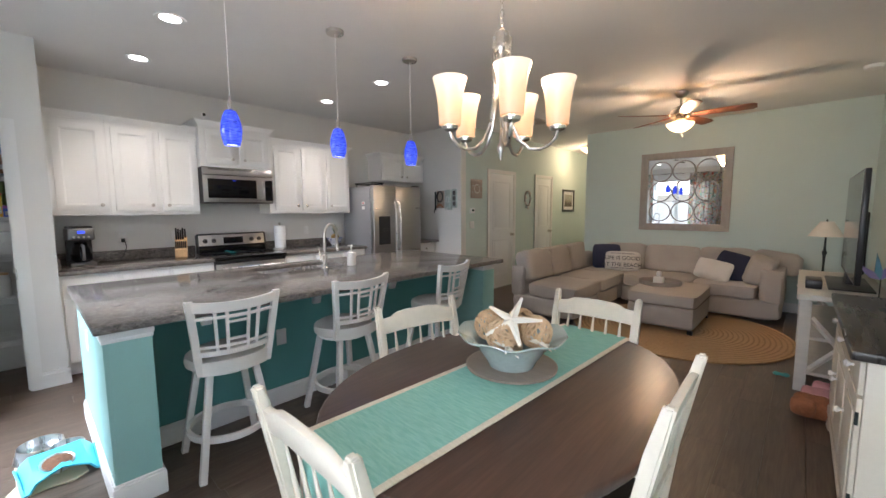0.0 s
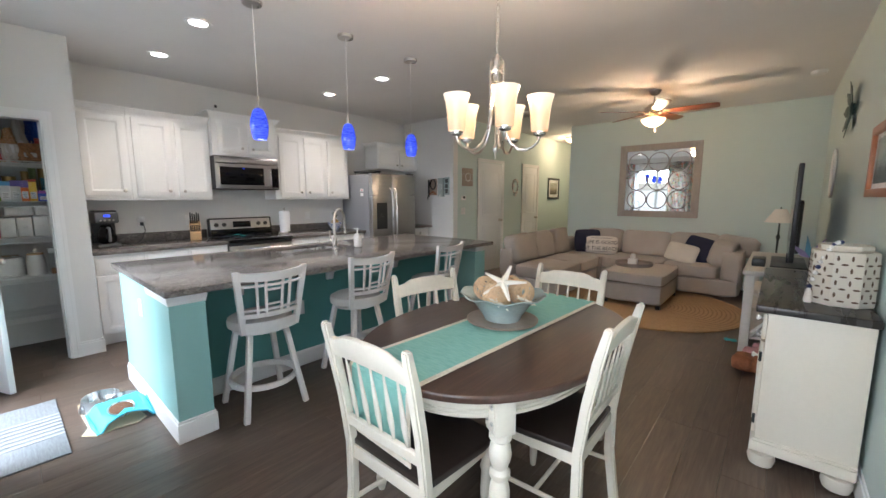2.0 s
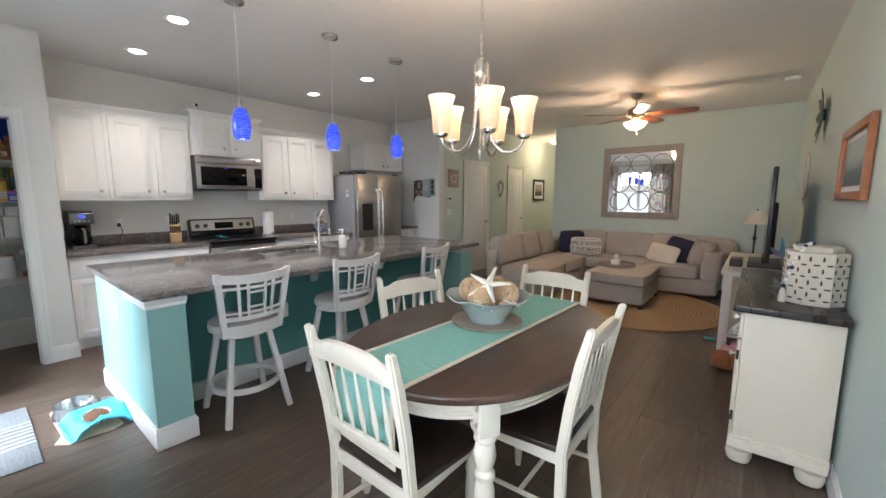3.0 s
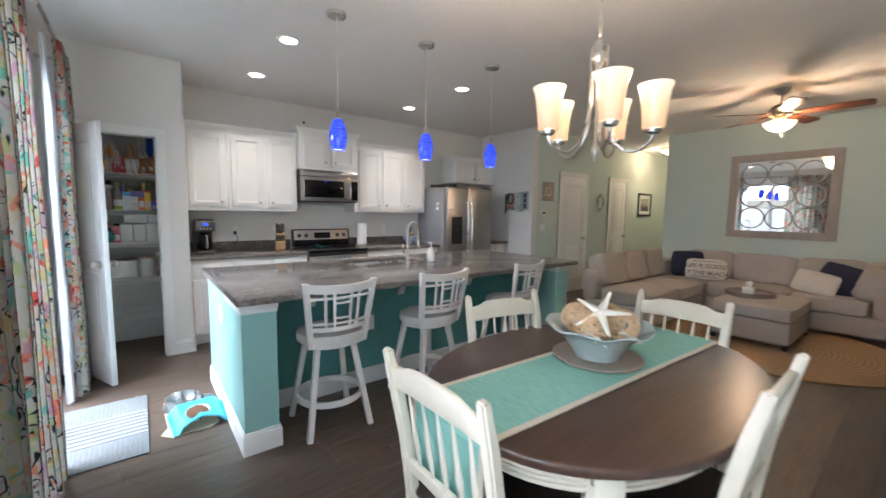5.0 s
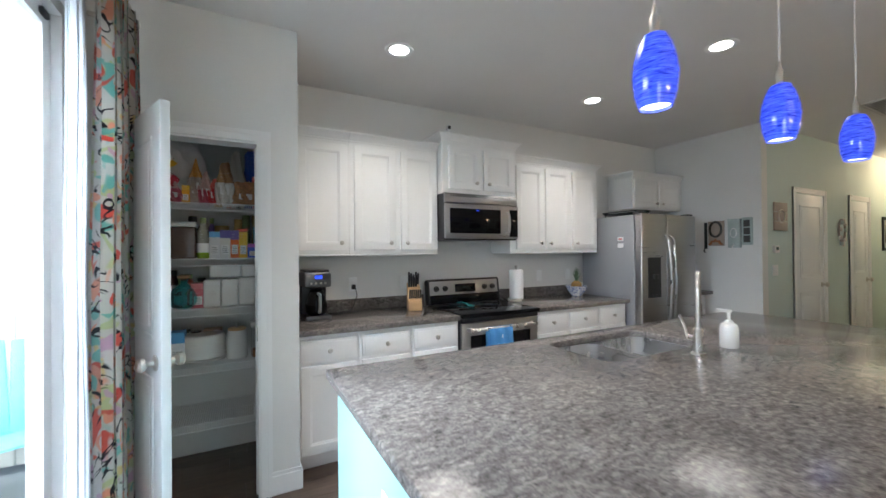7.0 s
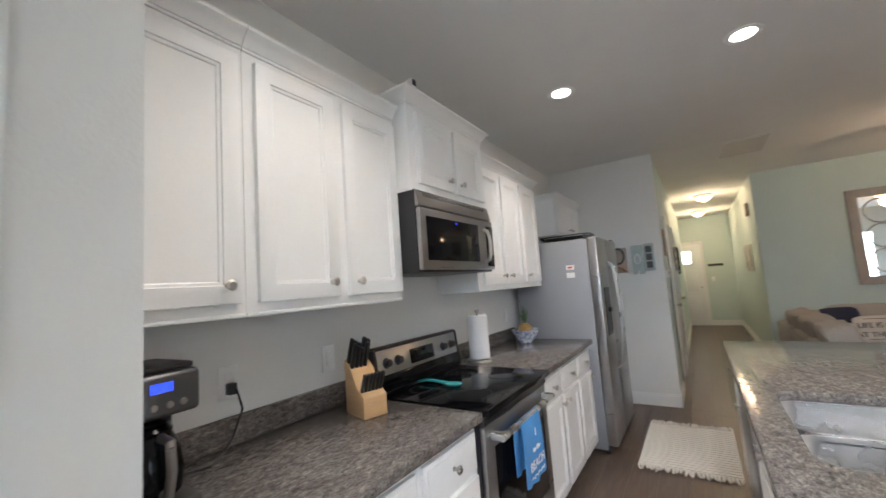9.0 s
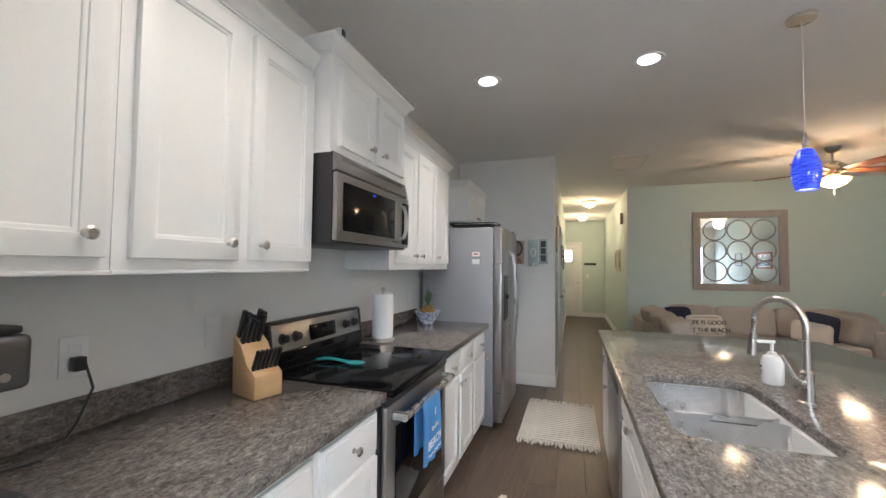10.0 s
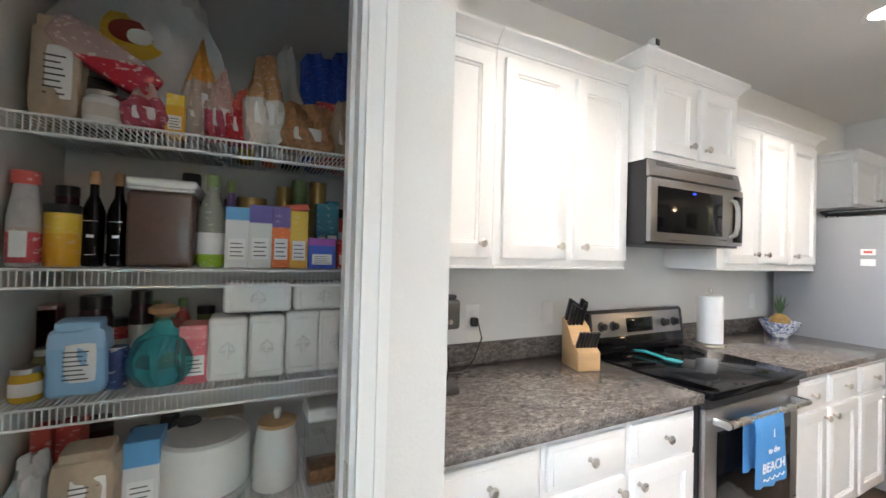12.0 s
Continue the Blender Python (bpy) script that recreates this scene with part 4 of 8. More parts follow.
for y in (0.075, 0.165, 0.59, 0.68):
    part("control_knob", moved(moved(lathe([(0.026, 0), (0.026, 0.004), (0.020, 0.008), (0.018, 0.028), (0.012, 0.03)], 18), pose(0, 0, 0, 0, 90, 0)), pose(0.065, 0, 0.929, 0, -8, 0) @ pose(0.031, y, 0.138)), BLACK, bp)
od = part("oven_door", box(0.621, 0.645, 0.006, RW - 0.006, 0.245, 0.852, bevel=0.006), STEEL, r, "stainless oven door")
part("oven_window", box(0.6455, 0.650, 0.085, RW - 0.085, 0.33, 0.755, bevel=0.002), BLACKGLASS, od)
part("top_band", box(0.621, 0.650, 0.002, RW - 0.002, 0.856, 0.894, bevel=0.006), BLACK, r)
part("handle", joined(tube([(0.70, 0.05 + (RW - 0.1) * i / 12, 0.805) for i in range(13)], 0.0145, 12), box(0.646, 0.70, 0.05, 0.085, 0.791, 0.819, bevel=0.005), box(0.646, 0.70, RW - 0.085, RW - 0.05, 0.791, 0.819, bevel=0.005)), STEEL_H, od, "stainless bar handle")
dr = part("drawer", box(0.621, 0.643, 0.006, RW - 0.006, 0.06, 0.235, bevel=0.006), STEEL, r)

# microwave
m_ = thing("microwave", "stainless over-range microwave with black window", "microwave", pose(XK + 0.02, 1.339, 1.505))
part("body", box(0.004, 0.40, 0, 0.752, 0, 0.393, bevel=0.004), BLACK, m_)
mdoor = part("door", box(0.4005, 0.425, 0.002, 0.75, 0.012, 0.303, bevel=0.005), STEEL, m_, "stainless door")
part("window", box(0.4255, 0.4295, 0.045, 0.555, 0.055, 0.265, bevel=0.003), BLACKGLASS, mdoor)
part("handle", tube([(0.427, 0.625, 0.245), (0.452, 0.625, 0.235), (0.463, 0.625, 0.20), (0.465, 0.625, 0.15), (0.463, 0.625, 0.10), (0.452, 0.625, 0.065), (0.427, 0.625, 0.055)], 0.011, 10), STEEL_H, mdoor)
part("control_panel", box(0.4255, 0.428, 0.655, 0.742, 0.03, 0.27, bevel=0.002), BLACKGLASS, mdoor)
part("vent_top", moved(box(-0.012, 0.012, 0.002, 0.75, 0, 0.078, bevel=0.004), pose(0.408, 0, 0.311, 0, -14, 0)), STEEL, m_)
for i in range(3):
    part("vent_slot", moved(box(0.0115, 0.0135, 0.06, 0.69, 0.052 + i * 0.008, 0.055 + i * 0.008), pose(0.408, 0, 0.311, 0, -14, 0)), BLACK, m_)
part("clock", box(0.4296, 0.4302, 0.30, 0.328, 0.247, 0.255), LCDBLUE, mdoor)

# refrigerator
fr = thing("refrigerator", "stainless side-by-side refrigerator with ice dispenser", "refrigerator", pose(XK, 3.315, 0))
FW = 0.91
part("body", box(0.06, 0.72, 0, FW, 0.03, 1.755, bevel=0.006), FRIDGE_SIDE, fr, "matt grey steel cabinet")
part("grille", box(0.70, 0.735, 0.01, FW - 0.01, 0.0, 0.06, bevel=0.003), BLACK, fr)
for y0, y1, hy in ((0.003, 0.40, 0.365), (0.406, FW - 0.003, 0.442)):
    d = part("door", box(0.724, 0.80, y0, y1, 0.065, 1.765, bevel=0.012, seg=3), STEEL, fr, "brushed stainless door")
    z0, z1 = 0.62, 1.55
    part("handle", tube([(0.80, hy, z1), (0.835, hy, z1 - 0.03)] + [(0.845 + 0.022 * math.sin(math.pi * k / 8), hy, z1 - 0.05 - (z1 - z0 - 0.1) * k / 8) for k in range(9)] + [(0.835, hy, z0 + 0.03), (0.80, hy, z0)], 0.0125, 10), STEEL_H, d, "curved steel handle")
    if y0 < 0.1:
        dp = part("dispenser", joined(box(0.8005, 0.806, 0.09, 0.29, 0.93, 0.96), box(0.8005, 0.806, 0.09, 0.29, 1.16, 1.33), box(0.8005, 0.806, 0.09, 0.11, 0.96, 1.16), box(0.8005, 0.806, 0.27, 0.29, 0.96, 1.16), box(0.8003, 0.8015, 0.11, 0.27, 0.96, 1.16)), BLACK, d, "black water and ice dispenser")
        part("spout", box(0.806, 0.83, 0.16, 0.22, 1.12, 1.16, bevel=0.004), BLACK, dp)
part("hinge_cover", joined(box(0.69, 0.78, 0.02, 0.10, 1.757, 1.785, bevel=0.004), box(0.69, 0.78, FW - 0.1, FW - 0.02, 1.757, 1.785, bevel=0.004)), BLACK, fr)
part("notice", joined(box(0.53, 0.60, -0.0025, -0.0005, 1.50, 1.54), box(0.53, 0.60, -0.0025, -0.0005, 1.43, 1.475)), PAPER, fr, "two small paper stickers")
part("sticker_stripe", box(0.545, 0.585, -0.0035, -0.0026, 1.512, 1.527), soft_colour("sticker_red", (0.6, 0.1, 0.08)), fr)

# ---- island ----
IX0, IX1, IY0, IY1 = -3.61, -2.20, 0.165, 3.28
isl = thing("kitchen_island", "teal and aqua painted island with white base trim", "kitchen island", pose(0, 0, 0))
part("core", joined(box(-3.56, -2.93, 0.215, 3.23, 0.105, 0.69), box(-3.56, -2.93, 0.215, 1.24, 0.69, 0.88), box(-3.56, -2.93, 2.01, 3.23, 0.69, 0.88), box(-3.10, -2.93, 1.24, 2.01, 0.69, 0.88), box(-3.56, -3.545, 1.24, 2.01, 0.69, 0.88)), CAB, isl)
part("toe_kick", box(-3.49, -2.93, 0.215, 3.23, 0, 0.104), BLACK, isl)
part("back_panel", box(-2.929, -2.75, 0.215, 3.23, 0, 0.88), KNEE, isl, "darker teal knee wall")
for y0, y1 in ((0.20, 0.385), (3.06, 3.245)):
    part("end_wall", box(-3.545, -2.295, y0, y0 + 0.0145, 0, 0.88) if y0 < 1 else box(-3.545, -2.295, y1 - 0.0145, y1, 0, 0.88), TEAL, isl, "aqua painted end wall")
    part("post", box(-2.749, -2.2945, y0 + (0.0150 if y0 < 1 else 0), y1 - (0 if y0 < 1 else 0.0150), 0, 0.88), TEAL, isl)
    part("post_cap", joined(box(-2.755, -2.283, y0 - 0.01, y1 + 0.01, 0.835, 0.881, bevel=0.004), box(-2.752, -2.288, y0 - 0.005, y1 + 0.005, 0.815, 0.835, bevel=0.003)), TRIM, isl)
    part("base_trim", joined(box(-2.749, -2.279, y0 - 0.014, y1 + 0.014, 0.0, 0.115, bevel=0.003), box(-2.749, -2.287, y0 - 0.008, y1 + 0.008, 0.115, 0.13, bevel=0.003)), TRIM, isl)
part("base_trim", joined(box(-3.55, -2.75, 0.186, 0.1995, 0, 0.115, bevel=0.003), box(-3.55, -2.75, 0.191, 0.1995, 0.115, 0.13)), TRIM, isl)
part("base_trim", joined(box(-2.7495, -2.736, 0.40, 3.045, 0, 0.115, bevel=0.003), box(-2.7495, -2.742, 0.40, 3.045, 0.115, 0.13)), TRIM, isl)
for y in (0.74, 1.50, 2.26):
    bm = prism([(0, 0), (0.20, 0), (0.20, -0.03), (0.16, -0.045), (0.05, -0.12), (0.03, -0.18), (0, -0.18)], -0.028, 0.028, 0.003)
    part("corbel", moved(bm, pose(-2.7495, y, 0.881, 90, 0, 0)), TRIM, isl, "pale painted corbel")
for y, z in ((1.22, 0.50),):
    o = part("outlet_plate", box(-2.7495, -2.744, y - 0.036, y + 0.036, z - 0.058, z + 0.058, bevel=0.002), TRIM, isl)
o = part("outlet_plate", box(-2.98, -2.91, 0.194, 0.1995, 0.63, 0.745, bevel=0.002), TRIM, isl)
for i, (y0, y1) in enumerate(((0.23, 0.70), (0.70, 1.22), (1.22, 2.02), (2.66, 3.22))):
    # fronts on the working side face the stove
    for z0, z1, nm in ((0.125, 0.69, "door"), (0.715, 0.855, "drawer")):
        bm = joined(box(-3.5795, -3.5605, y0 + 0.02, y1 - 0.02, z0, z1, bevel=0.003), box(-3.584, -3.5796, y0 + 0.05, y1 - 0.05, z0 + 0.03, z1 - 0.03, bevel=0.002))
        d = part(nm, bm, CAB, isl)
        part("knob", moved(lathe([(0.009, 0), (0.006, 0.008), (0.015, 0.020), (0.0165, 0.026), (0.010, 0.031)], 14), pose(-3.584, y0 + 0.08 if nm == "door" else (y0 + y1) / 2, (z1 - 0.06) if nm == "door" else (z0 + z1) / 2, 0, -90, 0)), NICKEL, d)
dw = part("dishwasher_front", box(-3.59, -3.5605, 2.04, 2.64, 0.11, 0.865, bevel=0.006), STEEL, isl, "black and stainless dishwasher front")
part("control_strip", box(-3.595, -3.5905, 2.05, 2.63, 0.79, 0.86, bevel=0.002), BLACK, dw)

# worktop with its sink cut-out
SKX0, SKX1, SKY0, SKY1 = -3.50, -3.09, 1.27, 1.99


def round_rect(x0, x1, y0, y1, r, n=6):
    out = []
    for cx, cy, a0 in ((x1 - r, y1 - r, 0), (x0 + r, y1 - r, 90), (x0 + r, y0 + r, 180), (x1 - r, y0 + r, 270)):
        out += [(cx + r * math.cos(radians(a0 + 90 * k / n)), cy + r * math.sin(radians(a0 + 90 * k / n))) for k in range(n + 1)]
    return out


def slab_with_hole(x0, x1, y0, y1, hole, z0, z1):
    bm = bmesh.new()
    es = []
    for loop in (((x0, y0), (x1, y0), (x1, y1), (x0, y1)), hole):
        vs_ = [bm.verts.new((x, y, z0)) for x, y in loop]
        es += [bm.edges.new((vs_[i], vs_[(i + 1) % len(vs_)])) for i in range(len(vs_))]
    bmesh.ops.triangle_fill(bm, use_beauty=True, use_dissolve=False, edges=es)
    r = bmesh.ops.extrude_face_region(bm, geom=list(bm.faces))
    bmesh.ops.translate(bm, vec=(0, 0, z1 - z0), verts=[v for v in r["geom"] if isinstance(v, bmesh.types.BMVert)])
    bmesh.ops.recalc_face_normals(bm, faces=bm.faces)
    bmesh.ops.bevel(bm, geom=[e for e in bm.edges if e.calc_face_angle(0) > 1.0], offset=0.006, segments=3, affect="EDGES", profile=0.5)
    return bm


it = thing("island_worktop", "polished speckled grey granite island top with overhang", "worktop", pose(0, 0, 0))
part("slab", slab_with_hole(IX0, IX1, IY0, IY1, round_rect(SKX0, SKX1, SKY0, SKY1, 0.07), 0.882, 0.92), GRANITE, it)
sk = thing("kitchen_sink", "double-bowl undermount stainless sink", "sink", pose(0, 0, 0))
for y0, y1 in ((SKY0 - 0.005, 1.612), (1.638, SKY1 + 0.005)):
    bm = bmesh.new()
    bm_box(bm, SKX0 - 0.005, SKX1 + 0.005, y0, y1, 0.70, 0.881)
    bmesh.ops.delete(bm, geom=[f for f in bm.faces if f.normal.z > 0.9], context="FACES_ONLY")
    bmesh.ops.bevel(bm, geom=[e for e in bm.edges if not e.is_boundary], offset=0.07, segments=7, affect="EDGES", profile=0.5)
    bmesh.ops.reverse_faces(bm, faces=bm.faces)
    b = part("bowl", bm, STEEL_H, sk, "brushed steel bowl")
    part("drain", moved(lathe([(0.02, 0.0), (0.042, 0.001), (0.045, 0.003)], 20), pose((SKX0 + SKX1) / 2, (y0 + y1) / 2, 0.701)), NICKEL, b)
part("divider", box(SKX0 - 0.004, SKX1 + 0.004, 1.612, 1.638, 0.85, 0.874, bevel=0.01), STEEL_H, sk)
fc = thing("faucet", "brushed nickel gooseneck kitchen faucet", "faucet", pose(-2.985, 1.735, 0.92, 0, 0, -62))
part("base", lathe([(0.030, 0), (0.030, 0.008), (0.022, 0.014), (0.020, 0.10), (0.022, 0.115), (0.013, 0.125)], 20), NICKEL, fc)
arc = [(0, 0, 0.12), (0, 0, 0.26)] + [(-0.10 + 0.10 * math.cos(a), 0, 0.275 + 0.10 * math.sin(a)) for a in (k * math.pi / 14 for k in range(15))] + [(-0.202, 0, 0.24), (-0.208, 0, 0.20)]
part("spout", tube(arc, 0.0115, 12), NICKEL, fc)
part("spray_head", rod((-0.207, 0, 0.215), (-0.214, 0, 0.135), 0.0145, 0.017, 14), NICKEL, fc)
part("lever", joined(rod((0, -0.018, 0.075), (0, -0.045, 0.08), 0.014, seg=12), rod((0, -0.04, 0.08), (-0.03, -0.075, 0.175), 0.008, 0.006, 10)), NICKEL, fc)

# ---- dining corner ----
TC = (-0.81, 1.28)


def oval(a, b, n=56, p=2.25):
    out = []
    for i in range(n):
        t = 2 * math.pi * i / n
        c, s = math.cos(t), math.sin(t)
        out.append((a * math.copysign(abs(c) ** (2 / p), c), b * math.copysign(abs(s) ** (2 / p), s)))
    return out


tb = thing("dining_table", "oval dining table with dark top and cream turned legs", "table", pose(*TC, 0))
bm = prism(oval(0.56, 0.775), 0.728, 0.76)
bmesh.ops.bevel(bm, geom=[e for e in bm.edges if e.calc_face_angle(0) > 1.0], offset=0.012, segments=4, affect="EDGES", profile=0.6)
part("tabletop", bm, TABLETOP, tb, "dark walnut-stained oval top")
outer, inner = oval(0.475, 0.70), oval(0.455, 0.68)
bm = bmesh.new()
n = len(outer)
rings = [[bm.verts.new((x, y, z)) for x, y in o] for o, z in ((outer, 0.635), (outer, 0.727), (inner, 0.727), (inner, 0.635))]
for k in range(4):
    for i in range(n):
        bm.faces.new((rings[k][i], rings[k][(i + 1) % n], rings[(k + 1) % 4][(i + 1) % n], rings[(k + 1) % 4][i]))
bmesh.ops.recalc_face_normals(bm, faces=bm.faces)
part("apron", bm, CREAM, tb)
part("apron_bead", joined(tube([(x * 1.006, y * 1.005, 0.648) for x, y in outer], 0.006, 6, True), tube([(x * 1.006, y * 1.005, 0.665) for x, y in outer], 0.004, 6, True)), CREAM, tb)
LEG = [(0.018, 0), (0.027, 0.03), (0.032, 0.06), (0.026, 0.085), (0.030, 0.11), (0.041, 0.20), (0.047, 0.30), (0.045, 0.36), (0.034, 0.40), (0.046, 0.415), (0.046, 0.43), (0.033, 0.445), (0.045, 0.475), (0.050, 0.50), (0.044, 0.535), (0.036, 0.55), (0.050, 0.562), (0.050, 0.575), (0.044, 0.585)]
for sx in (-1, 1):
    for sy in (-1, 1):
        x, y = sx * 0.335, sy * 0.545
        l = part("leg", joined(lathe([(r_ * 0.84, z_) for r_, z_ in LEG], 20), box(-0.040, 0.040, -0.040, 0.040, 0.585, 0.727, bevel=0.004)), CREAM, tb, m=pose(x, y, 0, 0, 0, 32 * sx * sy))
        part("plate", box(-0.037, 0.037, sy * 0.040, sy * 0.044, 0.60, 0.715, bevel=0.0015), CREAM, l)
        part("bolts", joined(*[moved(lathe([(0.009, 0), (0.008, 0.004), (0.004, 0.006)], 10), pose(bx, sy * 0.044, bz, -90 * sy)) for bx in (-0.02, 0.02) for bz in (0.63, 0.69)]), NICKEL, l)


def dining_chair(m):
    """Faces +y; seat centred on the origin."""
    c = thing("dining_chair", "cream painted spindle-back chair with dark seat", "chair", m, "chairs round the dining table")
    part("seat", joined(prism([(-0.21, -0.20), (0.21, -0.20), (0.235, 0.10), (0.22, 0.21), (-0.22, 0.21), (-0.235, 0.10)], 0.44, 0.468, 0.008)), SEATDARK, c, "dark wood saddle seat")
    for s in (-1, 1):
        pts = [(s * 0.20, -0.235, 0.0), (s * 0.203, -0.20, 0.25), (s * 0.205, -0.20, 0.45), (s * 0.208, -0.225, 0.65), (s * 0.212, -0.26, 0.83), (s * 0.215, -0.292, 0.965)]
        bm = bmesh.new()
        rr = []
        for i, (x, y, z) in enumerate(pts):
            w, d = (0.019, 0.020) if i < 5 else (0.015, 0.015)
            rr.append([bm.verts.new((x + a * w, y + b * d, z)) for a, b in ((-1, -1), (1, -1), (1, 1), (-1, 1))])
        for A, B in zip(rr, rr[1:]):
            for k in range(4):
                bm.faces.new((A[k], A[(k + 1) % 4], B[(k + 1) % 4], B[k]))
        bm.faces.new(rr[0][::-1]), bm.faces.new(rr[-1])
        bmesh.ops.recalc_face_normals(bm, faces=bm.faces)
        bmesh.ops.bevel(bm, geom=[e for e in bm.edges if e.calc_face_angle(0) > 1.0], offset=0.007, segments=2, affect="EDGES")
        part("back_post", bm, CREAM, c)
        part("leg", lathe([(0.014, 0), (0.019, 0.05), (0.024, 0.22), (0.020, 0.30), (0.026, 0.32), (0.020, 0.34), (0.023, 0.44)], 14), CREAM, c, m=pose(s * 0.19, 0.175, 0))
        part("side_stretcher", rod((s * 0.198, -0.205, 0.20), (s * 0.19, 0.17, 0.18), 0.010, seg=8), CREAM, c)
        part("seat_rail", box(s * 0.19 - 0.012, s * 0.19 + 0.012, -0.19, 0.165, 0.385, 0.439, bevel=0.003), CREAM, c)
    part("seat_rail", box(-0.175, 0.175, 0.165, 0.187, 0.385, 0.439, bevel=0.003), CREAM, c)
    part("seat_rail", box(-0.19, 0.19, -0.205, -0.185, 0.385, 0.439, bevel=0.003), CREAM, c)
    part("cross_stretcher", rod((-0.19, -0.02, 0.19), (0.19, -0.02, 0.19), 0.010, seg=8), CREAM, c)
    tilt = pose(0, -0.256, 0.82, 14)
    top = [(-0.20, 0.015), (-0.20, 0.088), (-0.175, 0.090), (-0.150, 0.094), (-0.130, 0.104), (-0.11, 0.112), (-0.05, 0.117), (0.05, 0.117), (0.11, 0.112), (0.130, 0.104), (0.150, 0.094), (0.175, 0.090), (0.20, 0.088), (0.20, 0.015), (0.1, 0.022), (-0.1, 0.022)]
    part("top_rail", moved(moved(prism(top, -0.011, 0.011, 0.004), pose(0, 0, 0, 90)), tilt), CREAM, c)
    part("lower_rail", moved(box(-0.20, 0.20, -0.011, 0.011, -0.018, 0.026, bevel=0.005), pose(0, -0.215, 0.555, 8)), CREAM, c)
    for i in range(5):
        x = -0.136 + i * 0.068
        a, b = Vector((x, -0.216, 0.575)), Vector((x * 1.02, -0.262, 0.845))
        bm = lathe([(0.006, 0), (0.011, 0.05), (0.014, 0.085), (0.010, 0.16), (0.0045, 0.274)], 8)
        bmesh.ops.scale(bm, vec=(1, 0.6, 1), verts=bm.verts)
        part("spindle", moved(bm, Matrix.Translation(a) @ (b - a).to_track_quat("Z", "Y").to_matrix().to_4x4() @ pose(0, 0, 0, 0, 0, 0)), CREAM, c)
    return c


ch = dining_chair(pose(-0.80, 0.672, 0, 0, 0, 0))
copy_thing(ch, pose(-0.49, 1.19, 0, 0, 0, 91))
copy_thing(ch, pose(-0.79, 1.775, 0, 0, 0, 180))
copy_thing(ch, pose(-1.116, 1.254, 0, 0, 0, -102))


def strip(path, half, thick, off=0.0):
    """Cloth strip across x following (y, z) points."""
    bm = bmesh.new()
    rows = [[bm.verts.new((x + off, y, z)) for x in (-half, half)] for y, z in path]
    for a, b in zip(rows, rows[1:]):
        bm.faces.new((a[0], a[1], b[1], b[0]))
    bm.normal_update()
    if sum(f.normal.z for f in bm.faces) < 0:
        bmesh.ops.reverse_faces(bm, faces=bm.faces)
        bm.normal_update()
    nor = {v: v.normal.copy() for v in bm.verts}
    r = bmesh.ops.extrude_face_region(bm, geom=list(bm.faces))
    tops = [v for v in r["geom"] if isinstance(v, bmesh.types.BMVert)]
    lows = list(nor)
    for v in tops:
        near = min(lows, key=lambda q: (q.co - v.co).length)
        v.co += nor[near] * thick
    bmesh.ops.recalc_face_normals(bm, faces=bm.faces)
    return bm


rn = thing("table_runner", "aqua woven table runner with natural fringe border", "table runner", pose(-0.825, 1.28, 0, 0, 0, -3.0))
path = [(-0.786, 0.50), (-0.786, 0.62), (-0.785, 0.745), (-0.770, 0.7625), (-0.72, 0.7635)] + [(-0.6 + 0.1 * i, 0.7635) for i in range(13)] + [(0.72, 0.7635), (0.770, 0.7625), (0.785, 0.745), (0.786, 0.62)]
part("cloth", strip(path, 0.165, 0.003), RUNNER, rn)
for s in (-1, 1):
    part("border", strip(path, 0.011, 0.0034, s * 0.176), RUNNEREDGE, rn, "natural cotton border")
part("border", box(-0.187, 0.187, -0.790, -0.785, 0.478, 0.499), RUNNEREDGE, rn)

tr = thing("charger_plate", "round pale wooden charger plate on the runner", "tray", pose(-0.85, 1.33, 0.767))
part("disc", lathe([(0.001, 0.0), (0.165, 0.0), (0.185, 0.008), (0.187, 0.016), (0.180, 0.018), (0.165, 0.012), (0.001, 0.012)], 48), TRAYWOOD, tr)
bw = thing("decor_bowl", "pale aqua glass bowl with a wavy rim", "bowl", pose(-0.85, 1.33, 0.780))
prof = [(0.001, 0.0), (0.085, 0.0), (0.098, 0.03), (0.128, 0.075), (0.160, 0.112), (0.205, 0.136), (0.203, 0.141), (0.155, 0.118), (0.120, 0.082), (0.090, 0.038), (0.075, 0.010), (0.001, 0.008)]
bm = lathe([(r_ * 1.09, z_) for r_, z_ in prof], 56)
for v_ in bm.verts:
    rad = math.hypot(v_.co.x, v_.co.y)
    if rad > 0.15:
        v_.co.z += 0.005 * math.sin(8 * math.atan2(v_.co.y, v_.co.x)) * (rad - 0.15) / 0.06
part("bowl", bm, CERAMIC, bw)


def wicker_ball(x, y, z, r, seed):
    rng = random.Random(seed)
    bm = None
    for i in range(34):
        q = Euler((rng.uniform(0, 3.1), rng.uniform(0, 3.1), rng.uniform(0, 3.1))).to_matrix()
        k = rng.uniform(0.0, 0.45)
        rr = math.sqrt(1 - k * k)
        pts = [q @ Vector((r * rr * math.cos(a), r * rr * math.sin(a), r * k + 0.002 * math.sin(3 * a + i))) for a in (j * 2 * math.pi / 22 for j in range(22))]
        t = tube(pts, 0.0031, 4, True)
        bm = t if bm is None else joined(bm, t)
    return solid("wicker_ball", bm, WICKER, "woven natural vine ball resting in the bowl", "ornament", pose(x, y, z), "vine balls in the bowl")


